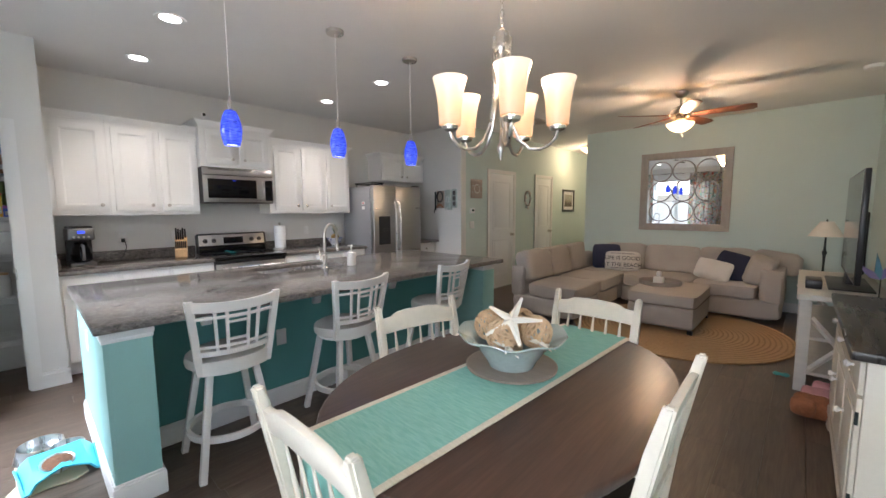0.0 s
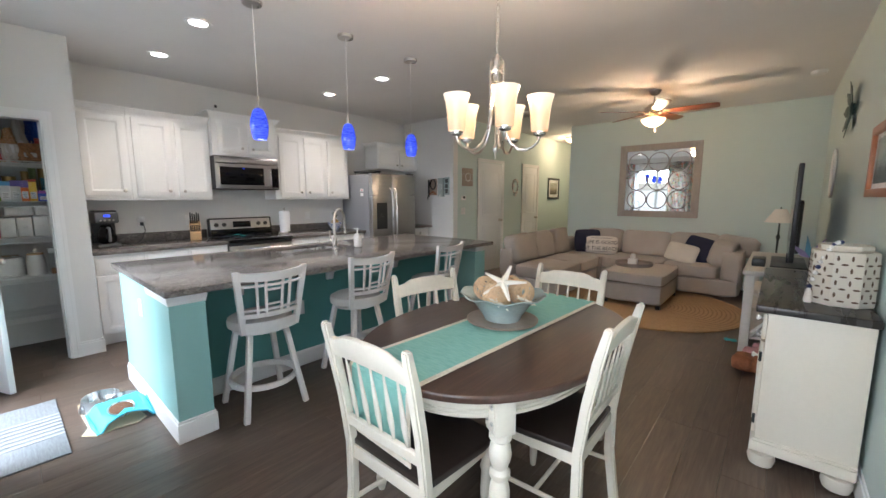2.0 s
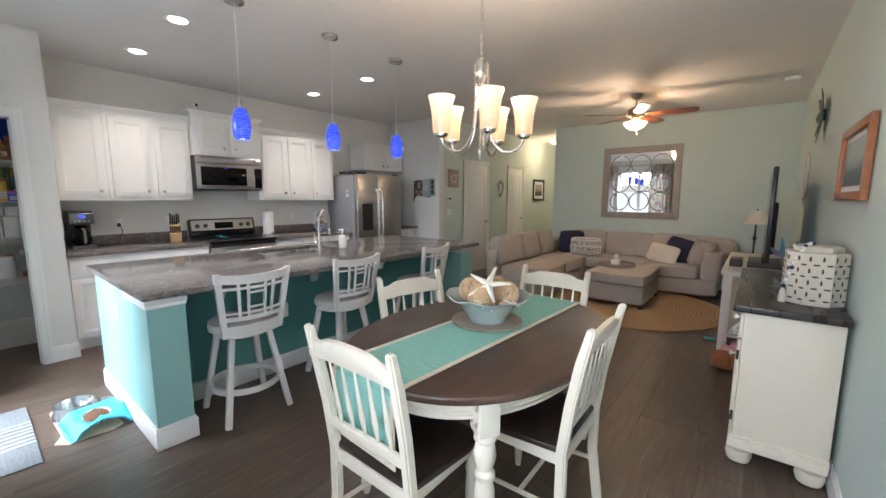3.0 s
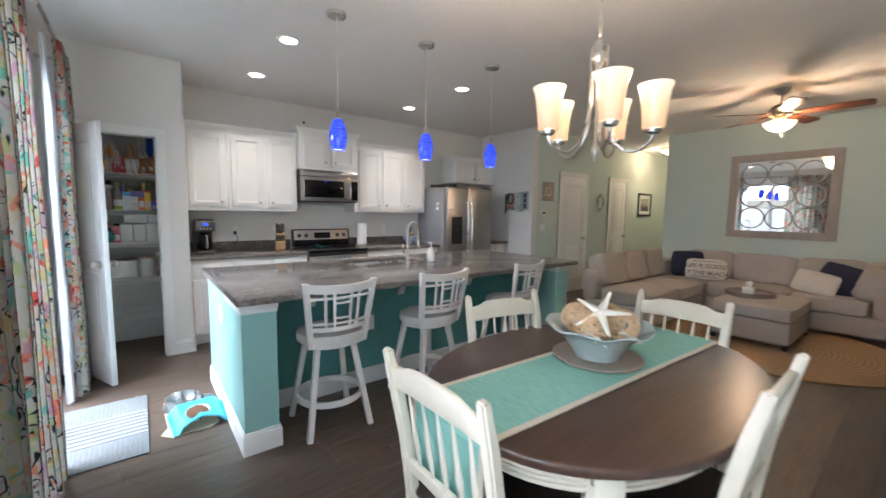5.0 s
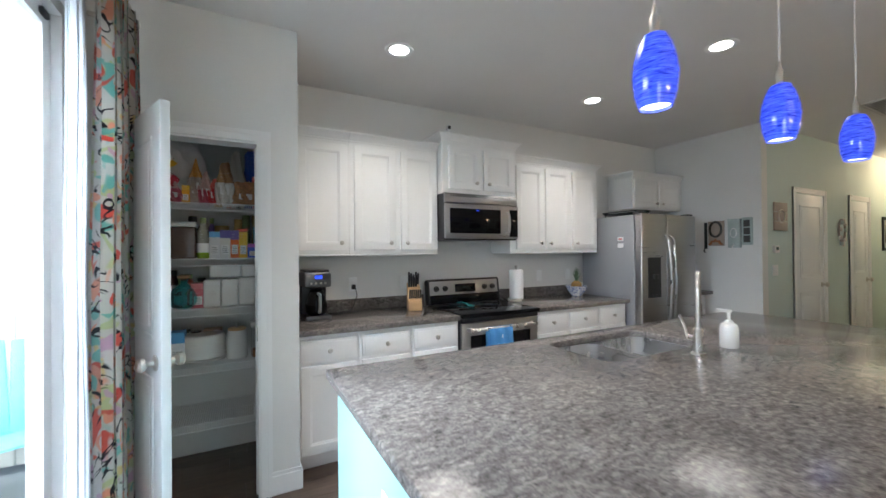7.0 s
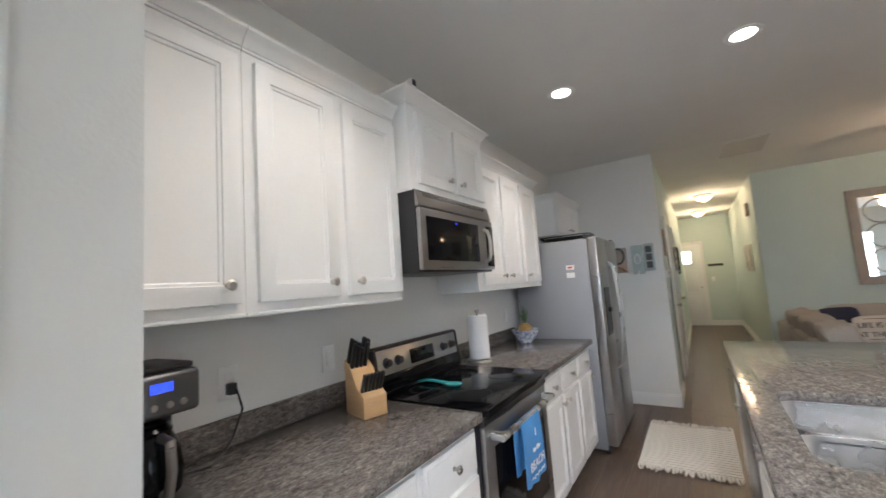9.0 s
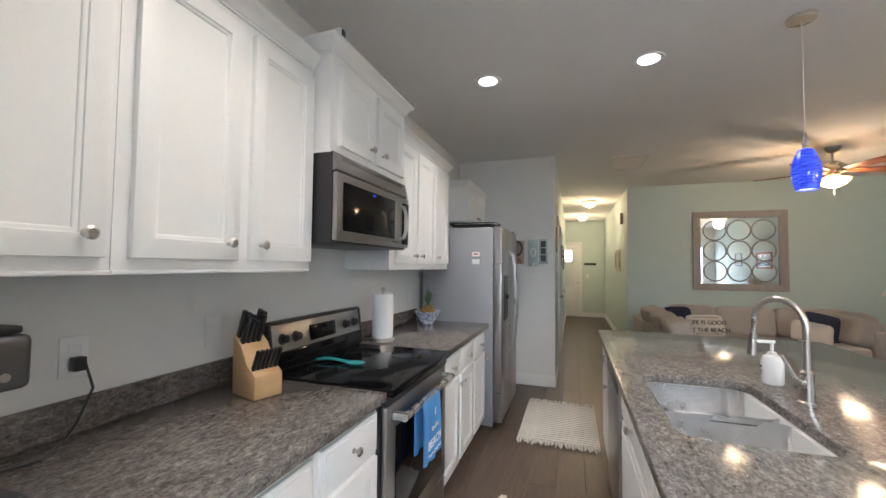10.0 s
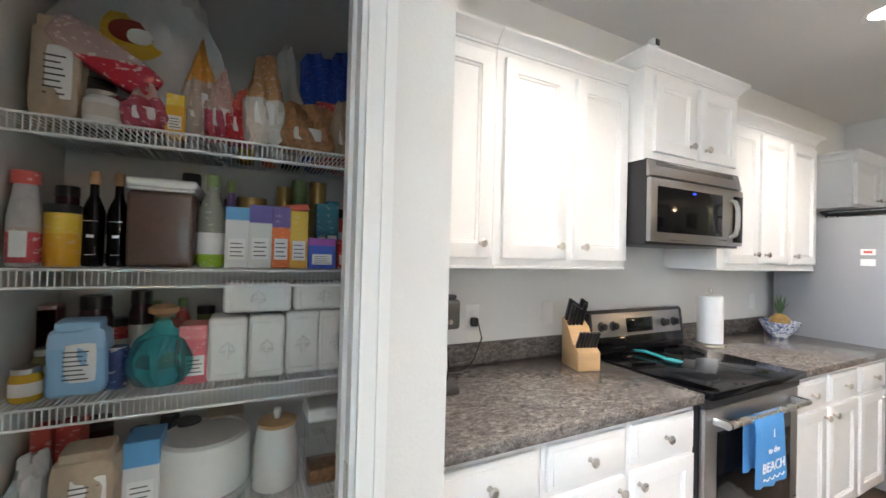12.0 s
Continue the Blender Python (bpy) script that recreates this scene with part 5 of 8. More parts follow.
BX, BY, BZ = -0.85, 1.33, 0.80
for i, (dx, dy, dz) in enumerate(((-0.094, -0.020, 0.132), (0.020, -0.094, 0.128), (-0.012, 0.094, 0.130), (0.096, 0.024, 0.132), (0.0, 0.0, 0.060))):
    wicker_ball(BX + dx, BY + dy, BZ + dz, 0.064 if i < 4 else 0.045, i + 3)


def starfish(name_label, r, m):
    bm = bmesh.new()
    top, bot = bm.verts.new((0, 0, 0.016)), bm.verts.new((0, 0, -0.006))
    rim = []
    for i in range(5):
        a = 2 * math.pi * i / 5
        for k, (rad, da) in enumerate(((r, -0.05), (r, 0.05), (r * 0.24, math.pi / 5))):
            rim.append(bm.verts.new((rad * math.cos(a + da), rad * math.sin(a + da), 0.002 + (0.004 if k == 2 else 0))))
    ridge = [bm.verts.new((r * 0.55 * math.cos(2 * math.pi * i / 5), r * 0.55 * math.sin(2 * math.pi * i / 5), 0.013)) for i in range(5)]
    for i in range(5):
        a, b, c = rim[3 * i], rim[3 * i + 1], rim[3 * i + 2]
        p = rim[3 * i - 1]
        for f in ((p, a, ridge[i]), (a, b, ridge[i]), (b, c, ridge[i]), (c, top, ridge[i]), (top, p, ridge[i]), (a, p, bot), (b, a, bot), (c, b, bot)):
            bm.faces.new(f)
    bmesh.ops.recalc_face_normals(bm, faces=bm.faces)
    return solid("starfish", bm, STARFISH, name_label, "starfish", m)


starfish("large white dried starfish on the vine balls", 0.115, pose(BX + 0.055, BY - 0.085, BZ + 0.192, 40, -4, 26))
starfish("small white dried starfish in the bowl", 0.075, pose(BX + 0.13, BY - 0.01, BZ + 0.10, 0, 25, 50))
starfish("small white dried starfish in the bowl", 0.06, pose(BX + 0.06, BY - 0.13, BZ + 0.095, -10, 30, 10))


# ---- bar stools ----
def bar_stool(m):
    """Faces +y, back on -y."""
    s = thing("bar_stool", "white swivel bar stool with lattice back", "bar stool", m, "stools along the island")
    bm = lathe([(0.001, 0.562), (0.185, 0.562), (0.201, 0.575), (0.204, 0.602), (0.198, 0.625), (0.165, 0.642), (0.001, 0.650)], 36)
    part("seat", bm, STOOLPAD, s, "padded beige seat")
    part("swivel_plate", lathe([(0.10, 0.535), (0.17, 0.54), (0.175, 0.5615), (0.12, 0.5615)], 32), STOOL, s)
    for sx in (-1, 1):
        for sy in (-1, 1):
            part("leg", moved(box(-0.017, 0.017, -0.018, 0.018, 0, 0.553, bevel=0.004), Matrix.Translation((sx * 0.198, sy * 0.198, 0)) @ Euler((radians(sy * 8.5), radians(-sx * 8.5), 0)).to_matrix().to_4x4()), STOOL, s)
    pts = [(0.205 * math.cos(a), 0.205 * math.sin(a), 0.20) for a in (i * 2 * math.pi / 40 for i in range(40))]
    bm = bmesh.new()
    rr = []
    for x, y, z in pts:
        k = 0.018 / 0.205
        rr.append([bm.verts.new(c) for c in ((x * (1 - k / 2), y * (1 - k / 2), z - 0.018), (x * (1 + k / 2), y * (1 + k / 2), z - 0.018), (x * (1 + k / 2), y * (1 + k / 2), z + 0.018), (x * (1 - k / 2), y * (1 - k / 2), z + 0.018))])
    for i in range(40):
        A, B = rr[i], rr[(i + 1) % 40]
        for k in range(4):
            bm.faces.new((A[k], A[(k + 1) % 4], B[(k + 1) % 4], B[k]))
    bmesh.ops.recalc_face_normals(bm, faces=bm.faces)
    part("foot_ring", bm, STOOL, s)
    # curved back

    def curve(u, z):
        """Point of the back: u across from -1 to 1."""
        lean = (z - 0.60) * 0.16
        wide = 0.172 + (z - 0.60) * 0.11
        return Vector((u * wide, -0.215 - lean + 0.05 * u * u, z))

    def bar(u0, u1, z0, z1, d=0.022, rise=0.0, nn=8):
        bm = bmesh.new()
        rr = []
        for i in range(nn + 1):
            u = u0 + (u1 - u0) * i / nn
            up = rise * (u * u)
            a, b = curve(u, z0 + up), curve(u, z1 + up)
            o = Vector((0, d / 2, 0))
            rr.append([bm.verts.new(v) for v in (a - o, a + o, b + o, b - o)])
        for A, B in zip(rr, rr[1:]):
            for k in range(4):
                bm.faces.new((A[k], A[(k + 1) % 4], B[(k + 1) % 4], B[k]))
        bm.faces.new(rr[0][::-1]), bm.faces.new(rr[-1])
        bmesh.ops.recalc_face_normals(bm, faces=bm.faces)
        return bm

    def upright(u, z0, z1, w=0.018, d=0.018):
        bm = bmesh.new()
        rr = []
        for i in range(5):
            p = curve(u, z0 + (z1 - z0) * i / 4)
            rr.append([bm.verts.new(p + Vector((a * w / 2, b * d / 2, 0))) for a, b in ((-1, -1), (1, -1), (1, 1), (-1, 1))])
        for A, B in zip(rr, rr[1:]):
            for k in range(4):
                bm.faces.new((A[k], A[(k + 1) % 4], B[(k + 1) % 4], B[k]))
        bm.faces.new(rr[0][::-1]), bm.faces.new(rr[-1])
        bmesh.ops.recalc_face_normals(bm, faces=bm.faces)
        return bm

    for u in (-1, 1):
        part("back_post", upright(u, 0.565, 0.975, 0.034, 0.028), STOOL, s)
    part("top_rail", bar(-0.97, 0.97, 0.905, 0.957, 0.022, 0.012), STOOL, s)
    part("lattice_rail", bar(-0.95, 0.95, 0.872, 0.886, 0.016), STOOL, s)
    part("lattice_rail", bar(-0.95, 0.95, 0.715, 0.729, 0.016), STOOL, s)
    part("lower_rail", bar(-0.97, 0.97, 0.672, 0.700, 0.020), STOOL, s)
    part("lower_panel", bar(-0.97, 0.97, 0.562, 0.640, 0.018), STOOL, s)
    for u in (-0.52, -0.26, 0.26, 0.52):
        part("lattice_upright", upright(u, 0.70, 0.906, 0.014, 0.014), STOOL, s)
    part("lattice_rail", bar(-0.26, 0.26, 0.842, 0.854, 0.013), STOOL, s)
    part("lattice_rail", bar(-0.26, 0.26, 0.748, 0.760, 0.013), STOOL, s)
    return s


st = bar_stool(pose(-2.39, 0.735, 0, 0, 0, 88))
copy_thing(st, pose(-2.37, 1.505, 0, 0, 0, 93))
copy_thing(st, pose(-2.365, 2.43, 0, 0, 0, 98))

# ---- living corner ----
rug = thing("round_rug", "round natural jute rug on the dark floor", "rug", pose(-1.06, 5.17, 0.0015))
part("weave", lathe([(0.001, 0.0), (1.10, 0.0), (1.115, 0.004), (1.11, 0.010), (0.001, 0.011)], 72), JUTE, rug)
part("edge", tube([(1.11 * math.cos(a), 1.11 * math.sin(a), 0.0075) for a in (i * 2 * math.pi / 72 for i in range(72))], 0.009, 6, True), JUTE, rug)

so = thing("sectional_sofa", "beige linen L-shaped sectional sofa with loose cushions", "sofa", pose(0, 0, 0))


def soft(name, x0, x1, y0, y1, z0, z1, puff=0.25, seed=1.0, material=SOFA, label="", m2=None, n=8):
    bm = cushion(x1 - x0, y1 - y0, z1 - z0, puff, n, 0.010, seed)
    m = pose((x0 + x1) / 2, (y0 + y1) / 2, z0)
    return part(name, bm, material, so, label, m @ m2 if m2 is not None else m)


for y0, y1 in ((4.45, 5.30), (5.302, 6.05)):
    soft("base", -2.86, -1.97, y0, y1, 0.045, 0.285, 0.05, y0)
soft("base", -2.86, -1.97, 6.052, 6.955, 0.045, 0.285, 0.05, 2)
soft("base", -1.968, -1.05, 6.052, 6.955, 0.045, 0.285, 0.05, 3)
soft("base", -1.048, -0.12, 6.052, 6.955, 0.045, 0.285, 0.05, 4)
for x in (-2.8, -2.05, -0.2):
    for y in (4.52, 6.88):
        if x < -1 or y > 6:
            part("foot", box(x - 0.03, x + 0.03, y - 0.03, y + 0.03, 0.012 if y < 6.9 and y > 6 else 0.0, 0.05), BLACK, so)
# seat cushions
soft("seat_cushion", -2.62, -1.95, 4.44, 5.30, 0.275, 0.455, 0.32, 5)
soft("seat_cushion", -2.62, -1.95, 5.302, 6.07, 0.275, 0.455, 0.32, 6)
soft("seat_cushion", -2.62, -1.95, 6.072, 6.72, 0.275, 0.455, 0.32, 7)
soft("seat_cushion", -1.945, -1.05, 6.03, 6.72, 0.275, 0.455, 0.32, 8)
soft("seat_cushion", -1.045, -0.36, 6.03, 6.72, 0.275, 0.455, 0.32, 9)
# back frames
for y0, y1 in ((4.45, 5.30), (5.302, 6.05), (6.052, 6.955)):
    soft("back_frame", -2.875, -2.66, y0, y1, 0.25, 0.655, 0.1, y0 + 1)
for x0, x1 in ((-2.66, -1.97), (-1.968, -1.05), (-1.048, -0.12)):
    soft("back_frame", x0, x1, 6.74, 6.965, 0.25, 0.66, 0.1, x0)
soft("arm", -0.345, -0.105, 6.05, 6.74, 0.25, 0.66, 0.12, 13, label="square upholstered arm")
# loose back cushions
for y0, y1, sd in ((4.50, 5.10, 1), (5.12, 5.74, 4), (5.76, 6.36, 8)):
    soft("back_cushion", -2.78, -2.54, y0, y1, 0.44, 0.86, 0.55, sd, m2=pose(0, 0, 0, 0, -12, sd - 4))
for x0, x1, sd in ((-2.42, -1.80, 2), (-1.80, -1.08, 5), (-1.08, -0.42, 9)):
    soft("back_cushion", x0, x1, 6.58, 6.80, 0.44, 0.85, 0.5, sd, m2=pose(0, 0, 0, -11, 0, 0))
soft("back_cushion", -0.55, -0.27, 6.10, 6.74, 0.44, 0.80, 0.6, 11, m2=pose(0, 0, 0, 0, 16, 0), label="slumped arm cushion")
soft("back_cushion", -0.50, 0.02, 6.60, 6.92, 0.55, 0.84, 0.75, 14, m2=pose(0, 0, 0, 0, 8, 0))


def throw_pillow(label, material, w, h, m, d=0.13):
    p = thing("throw_pillow", label, "pillow", m)
    bm = cushion(w, d, h, 0.5, 10, 0.006, w * 7)
    for v_ in bm.verts:
        k = 1 - 0.75 * max(abs(v_.co.x) / (w / 2), abs(v_.co.z - h / 2) / (h / 2)) ** 3
        v_.co.y *= max(0.12, k)
    part("cover", bm, material, p)
    return p


throw_pillow("navy blue square throw pillow on the sofa", NAVY, 0.42, 0.40, pose(-2.30, 6.40, 0.455, -18, 0, 24))
wp = throw_pillow("off-white pillow lettered LIFE IS GOOD AT THE BEACH", PILLOW, 0.50, 0.30, pose(-2.02, 6.28, 0.46, -18, 0, 14))
for i, tx in enumerate(("LIFE IS GOOD", "AT THE BEACH")):
    words("lettering", tx, 0.082, INK, wp, pose(0, -0.067, 0.185 - i * 0.105, 90), 0.004, "dark grey capital letters")
for z in (0.265, 0.035):
    part("stripe", box(-0.17, 0.17, -0.046, -0.042, z - 0.003, z + 0.003), INK, wp)
throw_pillow("navy blue square throw pillow by the sofa arm", NAVY, 0.40, 0.38, pose(-0.72, 6.42, 0.455, -20, 14, -14))
throw_pillow("white embroidered throw pillow leaning on a navy one", PILLOW, 0.42, 0.28, pose(-0.88, 6.25, 0.455, -22, 10, -10))

ot = thing("ottoman", "square beige linen storage ottoman on the jute rug", "ottoman", pose(-1.165, 5.43, 0.012))
part("base", moved(cushion(0.72, 1.02, 0.26, 0.05, 8, 0.005, 2), pose(0, 0, 0.035)), SOFA, ot)
part("top", moved(cushion(0.735, 1.035, 0.15, 0.25, 8, 0.006, 5), pose(0, 0, 0.288)), SOFA, ot)
part("piping", tube([(x, y, 0.296) for x, y in oval(0.362, 0.512, 48, 12)], 0.006, 6, True), SOFA_DK, ot)
for sx in (-1, 1):
    for sy in (-1, 1):
        part("foot", box(sx * 0.32 - 0.025, sx * 0.32 + 0.025, sy * 0.47 - 0.025, sy * 0.47 + 0.025, 0, 0.04), BLACK, ot)
tray = thing("serving_tray", "round grey wooden tray on the ottoman", "tray", pose(-1.30, 5.52, 0.452))
part("tray", lathe([(0.001, 0), (0.235, 0), (0.245, 0.008), (0.245, 0.05), (0.233, 0.05), (0.228, 0.016), (0.001, 0.014)], 44), GREYWOOD, tray)
cd = thing("candle_holder", "white ceramic tissue holder on the tray", "ornament", pose(-1.31, 5.50, 0.467))
part("box", box(-0.055, 0.055, -0.055, 0.055, 0, 0.085, bevel=0.008), WHITECER, cd)
part("tissue", moved(cushion(0.06, 0.05, 0.07, 0.8, 5, 0.01, 3), pose(0, 0, 0.083)), PAPER, cd)

# mirror with nine rings
mi = thing("wall_mirror", "square mirror with grey wood frame and ring lattice", "mirror", pose(-1.39, YM - 0.004, 1.685))
for a in range(4):
    bm = moved(prism([(-0.61, 0.61), (0.61, 0.61), (0.505, 0.505), (-0.505, 0.505)], 0, 0.035, 0.004), pose(0, 0, 0, 90, 0, 0) @ pose(0, 0, 0, 0, 0, 90 * a))
    part("frame_board", bm, MIRRORWOOD, mi)
part("glass", box(-0.506, 0.506, -0.012, -0.002, -0.506, 0.506), MIRROR, mi, "silvered glass")
for i in range(3):
    for j in range(3):
        part("ring", tube([(0.315 * (i - 1) + 0.150 * math.cos(a), -0.019, 0.315 * (j - 1) + 0.150 * math.sin(a)) for a in (k * math.pi / 20 for k in range(40))], 0.0085, 6, True), MIRRORWOOD, mi)
for k in (-1, 1):
    for j in (-1, 0, 1):
        part("lattice_link", box(k * 0.1575 - 0.012, k * 0.1575 + 0.012, -0.024, -0.013, 0.315 * j - 0.008, 0.315 * j + 0.008), MIRRORWOOD, mi)
        part("lattice_link", box(0.315 * j - 0.008, 0.315 * j + 0.008, -0.024, -0.013, k * 0.1575 - 0.012, k * 0.1575 + 0.012), MIRRORWOOD, mi)

# sideboard
sb = thing("sideboard", "cream sideboard with dark top and bun feet", "sideboard", pose(0, 0, 0))
SY0, SY1 = 2.12, 3.43
part("top", box(0.165, 0.60, SY0 - 0.03, SY1 + 0.03, 0.842, 0.880, bevel=0.008, seg=3), SIDEBLACK, sb, "dark espresso top")
part("body", box(0.215, 0.59, SY0 + 0.002, SY1, 0.155, 0.841, bevel=0.004), SIDECREAM, sb)
part("plinth", joined(box(0.195, 0.59, SY0 - 0.018, SY1 + 0.018, 0.10, 0.154, bevel=0.006), box(0.203, 0.59, SY0 - 0.010, SY1 + 0.010, 0.154, 0.168, bevel=0.004)), SIDECREAM, sb)
for x in (0.25, 0.535):
    for y in (SY0 + 0.05, SY1 - 0.05):
        part("bun_foot", moved(lathe([(0.028, 0), (0.05, 0.012), (0.06, 0.045), (0.055, 0.075), (0.035, 0.085), (0.035, 0.101)], 22), pose(x, y, 0)), SIDECREAM, sb)
for k, (y0, y1) in enumerate(((SY0 + 0.025, 2.52), (2.525, 2.955), (2.96, SY1 - 0.025))):
    d = part("drawer", box(0.198, 0.2145, y0, y1 - 0.01, 0.695, 0.825, bevel=0.003), SIDECREAM, sb)
    part("knob", moved(lathe([(0.008, 0), (0.006, 0.01), (0.017, 0.022), (0.012, 0.032)], 14), pose(0.198, (y0 + y1) / 2, 0.76, 0, -90, 0)), WHITECER, d)
    d = part("door", joined(box(0.198, 0.2145, y0, y1 - 0.01, 0.185, 0.68, bevel=0.003), box(0.192, 0.1979, y0 + 0.05, y1 - 0.06, 0.235, 0.61, bevel=0.003)), SIDECREAM, sb)
    part("knob", moved(lathe([(0.008, 0), (0.006, 0.01), (0.017, 0.022), (0.012, 0.032)], 14), pose(0.192, y1 - 0.05 if k != 2 else y0 + 0.04, 0.5, 0, -90, 0)), WHITECER, d)
    if k == 0:
        for z in (0.26, 0.60):
            part("hinge", rod((0.202, y0 - 0.004, z - 0.025), (0.202, y0 - 0.004, z + 0.025), 0.006, seg=8), DARKIRON, d)

PETAL = pbr("petal_brown", (0.10, 0.055, 0.03), 0.7, var=0.2, bump=0)
vs = thing("ceramic_lantern", "white ceramic lantern with pierced petal pattern", "vase", pose(0.478, 2.40, 0.881, 0, 0, 4))
octo = [(0.118 * c, 0.118 * s) for c, s in ((1.0, -0.45), (1.0, 0.45), (0.45, 1.0), (-0.45, 1.0), (-1.0, 0.45), (-1.0, -0.45), (-0.45, -1.0), (0.45, -1.0))]
part("body", joined(prism(octo, 0.0, 0.27, 0.008), prism([(x * 0.8, y * 0.8) for x, y in octo], 0.271, 0.30, 0.006)), LANTERN, vs)
for f in range(8):
    (xa, ya), (xb, yb) = octo[f], octo[(f + 1) % 8]
    cx, cy, w = (xa + xb) / 2, (ya + yb) / 2, math.hypot(xb - xa, yb - ya)
    ang = math.degrees(math.atan2(cy, cx))
    cols = 2 if w > 0.09 else 1
    for r_ in range(4):
        for c_ in range(cols):
            u, z = (c_ - (cols - 1) / 2) * 0.05, 0.045 + r_ * 0.06
            pet = bmesh.new()
            for du, dz, rot_ in ((0.0, 0.03, 0), (0.025, 0.0, 90)):
                shape = [(0.0048 * math.sin(k * math.pi / 6) * s, 0.0135 * math.cos(k * math.pi / 6)) for s, ks in ((1, range(0, 7)), (-1, range(5, 0, -1))) for k in ks]
                pet = joined(pet, moved(prism(shape, 0, 0.0015), pose(u + du - 0.0125, z + dz - 0.015, 0, 0, 0, rot_)))
            part("petal_opening", moved(pet, Matrix.Translation((cx, cy, 0)) @ pose(0, 0, 0, 0, 0, ang + 90) @ pose(0, 0, 0, 90)), PETAL, vs)
bead = thing("bead_garland", "wooden bead garland with tassel over the lantern", "garland", pose(0.385, 2.30, 0.881))
for i in range(13):
    a = i / 12
    part("bead", moved(lathe([(0.002, -0.011), (0.009, -0.007), (0.0115, 0), (0.009, 0.007), (0.002, 0.011)], 10), pose(0.07 - 0.095 * a, 0.03 - 0.02 * a, 0.315 - 0.23 * a * a)), WHITECER if i % 3 else soft_colour("bead_navy", (0.03, 0.04, 0.12)), bead)
part("tassel", moved(lathe([(0.016, 0.0), (0.018, 0.02), (0.012, 0.06), (0.006, 0.075)], 12), pose(-0.026, 0.01, 0.002)), PILLOW, bead)

# television console with X sides
cs = thing("tv_console", "whitewashed wooden television console with X-braced ends", "console table", pose(0, 0, 0))
CX0, CX1, CY0, CY1 = 0.025, 0.50, 4.0, 5.55
part("top", box(CX0 - 0.02, CX1 + 0.02, CY0 - 0.03, CY1 + 0.03, 0.725, 0.765, bevel=0.004), CONSOLE, cs)
for x in (CX0 + 0.035, CX1 - 0.035):
    for y in (CY0 + 0.035, CY1 - 0.035):
        part("leg", box(x - 0.035, x + 0.035, y - 0.035, y + 0.035, 0, 0.7245, bevel=0.003), CONSOLE, cs)
for y in (CY0 + 0.035, CY1 - 0.035):
    for s in (-1, 1):
        part("brace", rod((CX0 + 0.07, y, 0.37 + s * 0.21), (CX1 - 0.07, y, 0.37 - s * 0.21), 0.02, seg=4), CONSOLE, cs)
for z in (0.12, 0.40):
    part("shelf", box(CX0 + 0.003, CX1 - 0.003, CY0 + 0.071, CY1 - 0.071, z, z + 0.025, bevel=0.002), CONSOLE, cs)
part("apron", box(CX0 + 0.01, CX0 + 0.03, CY0 + 0.071, CY1 - 0.071, 0.63, 0.7245), CONSOLE, cs)
tv = thing("television", "large black flat-screen television on the console", "television", pose(0.315, 4.72, 0.766))
part("panel", box(-0.012, 0.022, -0.66, 0.66, 0.085, 0.93, bevel=0.006), BLACK, tv)
part("screen", box(-0.0145, -0.0125, -0.645, 0.645, 0.105, 0.915), BLACKGLASS, tv, "dark glossy screen")
part("stand", joined(box(-0.13, 0.13, -0.40, 0.40, 0, 0.014, bevel=0.004), box(-0.02, 0.03, -0.10, 0.10, 0.014, 0.10, bevel=0.005)), BLACK, tv)
part("back_housing", box(0.0225, 0.055, -0.42, 0.42, 0.14, 0.62, bevel=0.012), BLACK, tv)
bx = solid("media_box", joined(box(-0.05, 0.05, -0.13, 0.13, 0, 0.07, bevel=0.008)), BLACK, "small black media box on the console", "media box", pose(0.10, 4.42, 0.766))
fl = thing("pinwheel_ornament", "purple and teal pinwheel ornament behind the television", "ornament", pose(0.44, 4.16, 0.766))
part("stick", rod((0, 0, 0), (0, 0, 0.14), 0.004, seg=6), DARKIRON, fl)
for i, col in enumerate(((0.25, 0.20, 0.45), (0.12, 0.30, 0.38), (0.30, 0.24, 0.42))):
    part("blade", moved(prism([(0, 0), (0.02, 0.05), (0, 0.20), (-0.03, 0.06)], -0.002, 0.002), pose(0, 0, 0.13, 90, 0, 25) @ pose(0, 0, 0, 0, 0, -30 + 40 * i)), soft_colour("pinwheel_%d" % i, col), fl)
toy = solid("plush_toy", joined(moved(cushion(0.20, 0.17, 0.13, 0.7, 6, 0.01, 2), pose(0, 0, 0)), moved(cushion(0.13, 0.12, 0.11, 0.8, 6, 0.01, 4), pose(-0.05, -0.10, 0.03))), pbr("plush_brown", (0.34, 0.13, 0.06), 0.95, var=0.3, scale=12, bump=0.5), "brown plush toy heap on the floor by the console", "toy", pose(0.13, 3.57, 0.001))
toy2 = solid("plush_toy", joined(cushion(0.18, 0.2, 0.12, 0.7, 6, 0.01, 6), moved(cushion(0.1, 0.1, 0.09, 0.8, 6, 0.01, 5), pose(0.02, 0.1, 0.06))), pbr("plush_pink", (0.60, 0.30, 0.32), 0.95, var=0.15, bump=0.5), "pink plush toy on the floor by the console", "toy", pose(0.16, 3.76, 0.001))
toy3 = solid("dog_toy", tube([(0.045 * math.cos(a), 0.02 * math.sin(2 * a), 0.012) for a in (i * math.pi / 12 for i in range(24))], 0.011, 7, True), soft_colour("toy_teal", (0.05, 0.32, 0.34)), "teal rope dog toy on the dark floor", "toy", pose(-0.05, 4.28, 0.0))

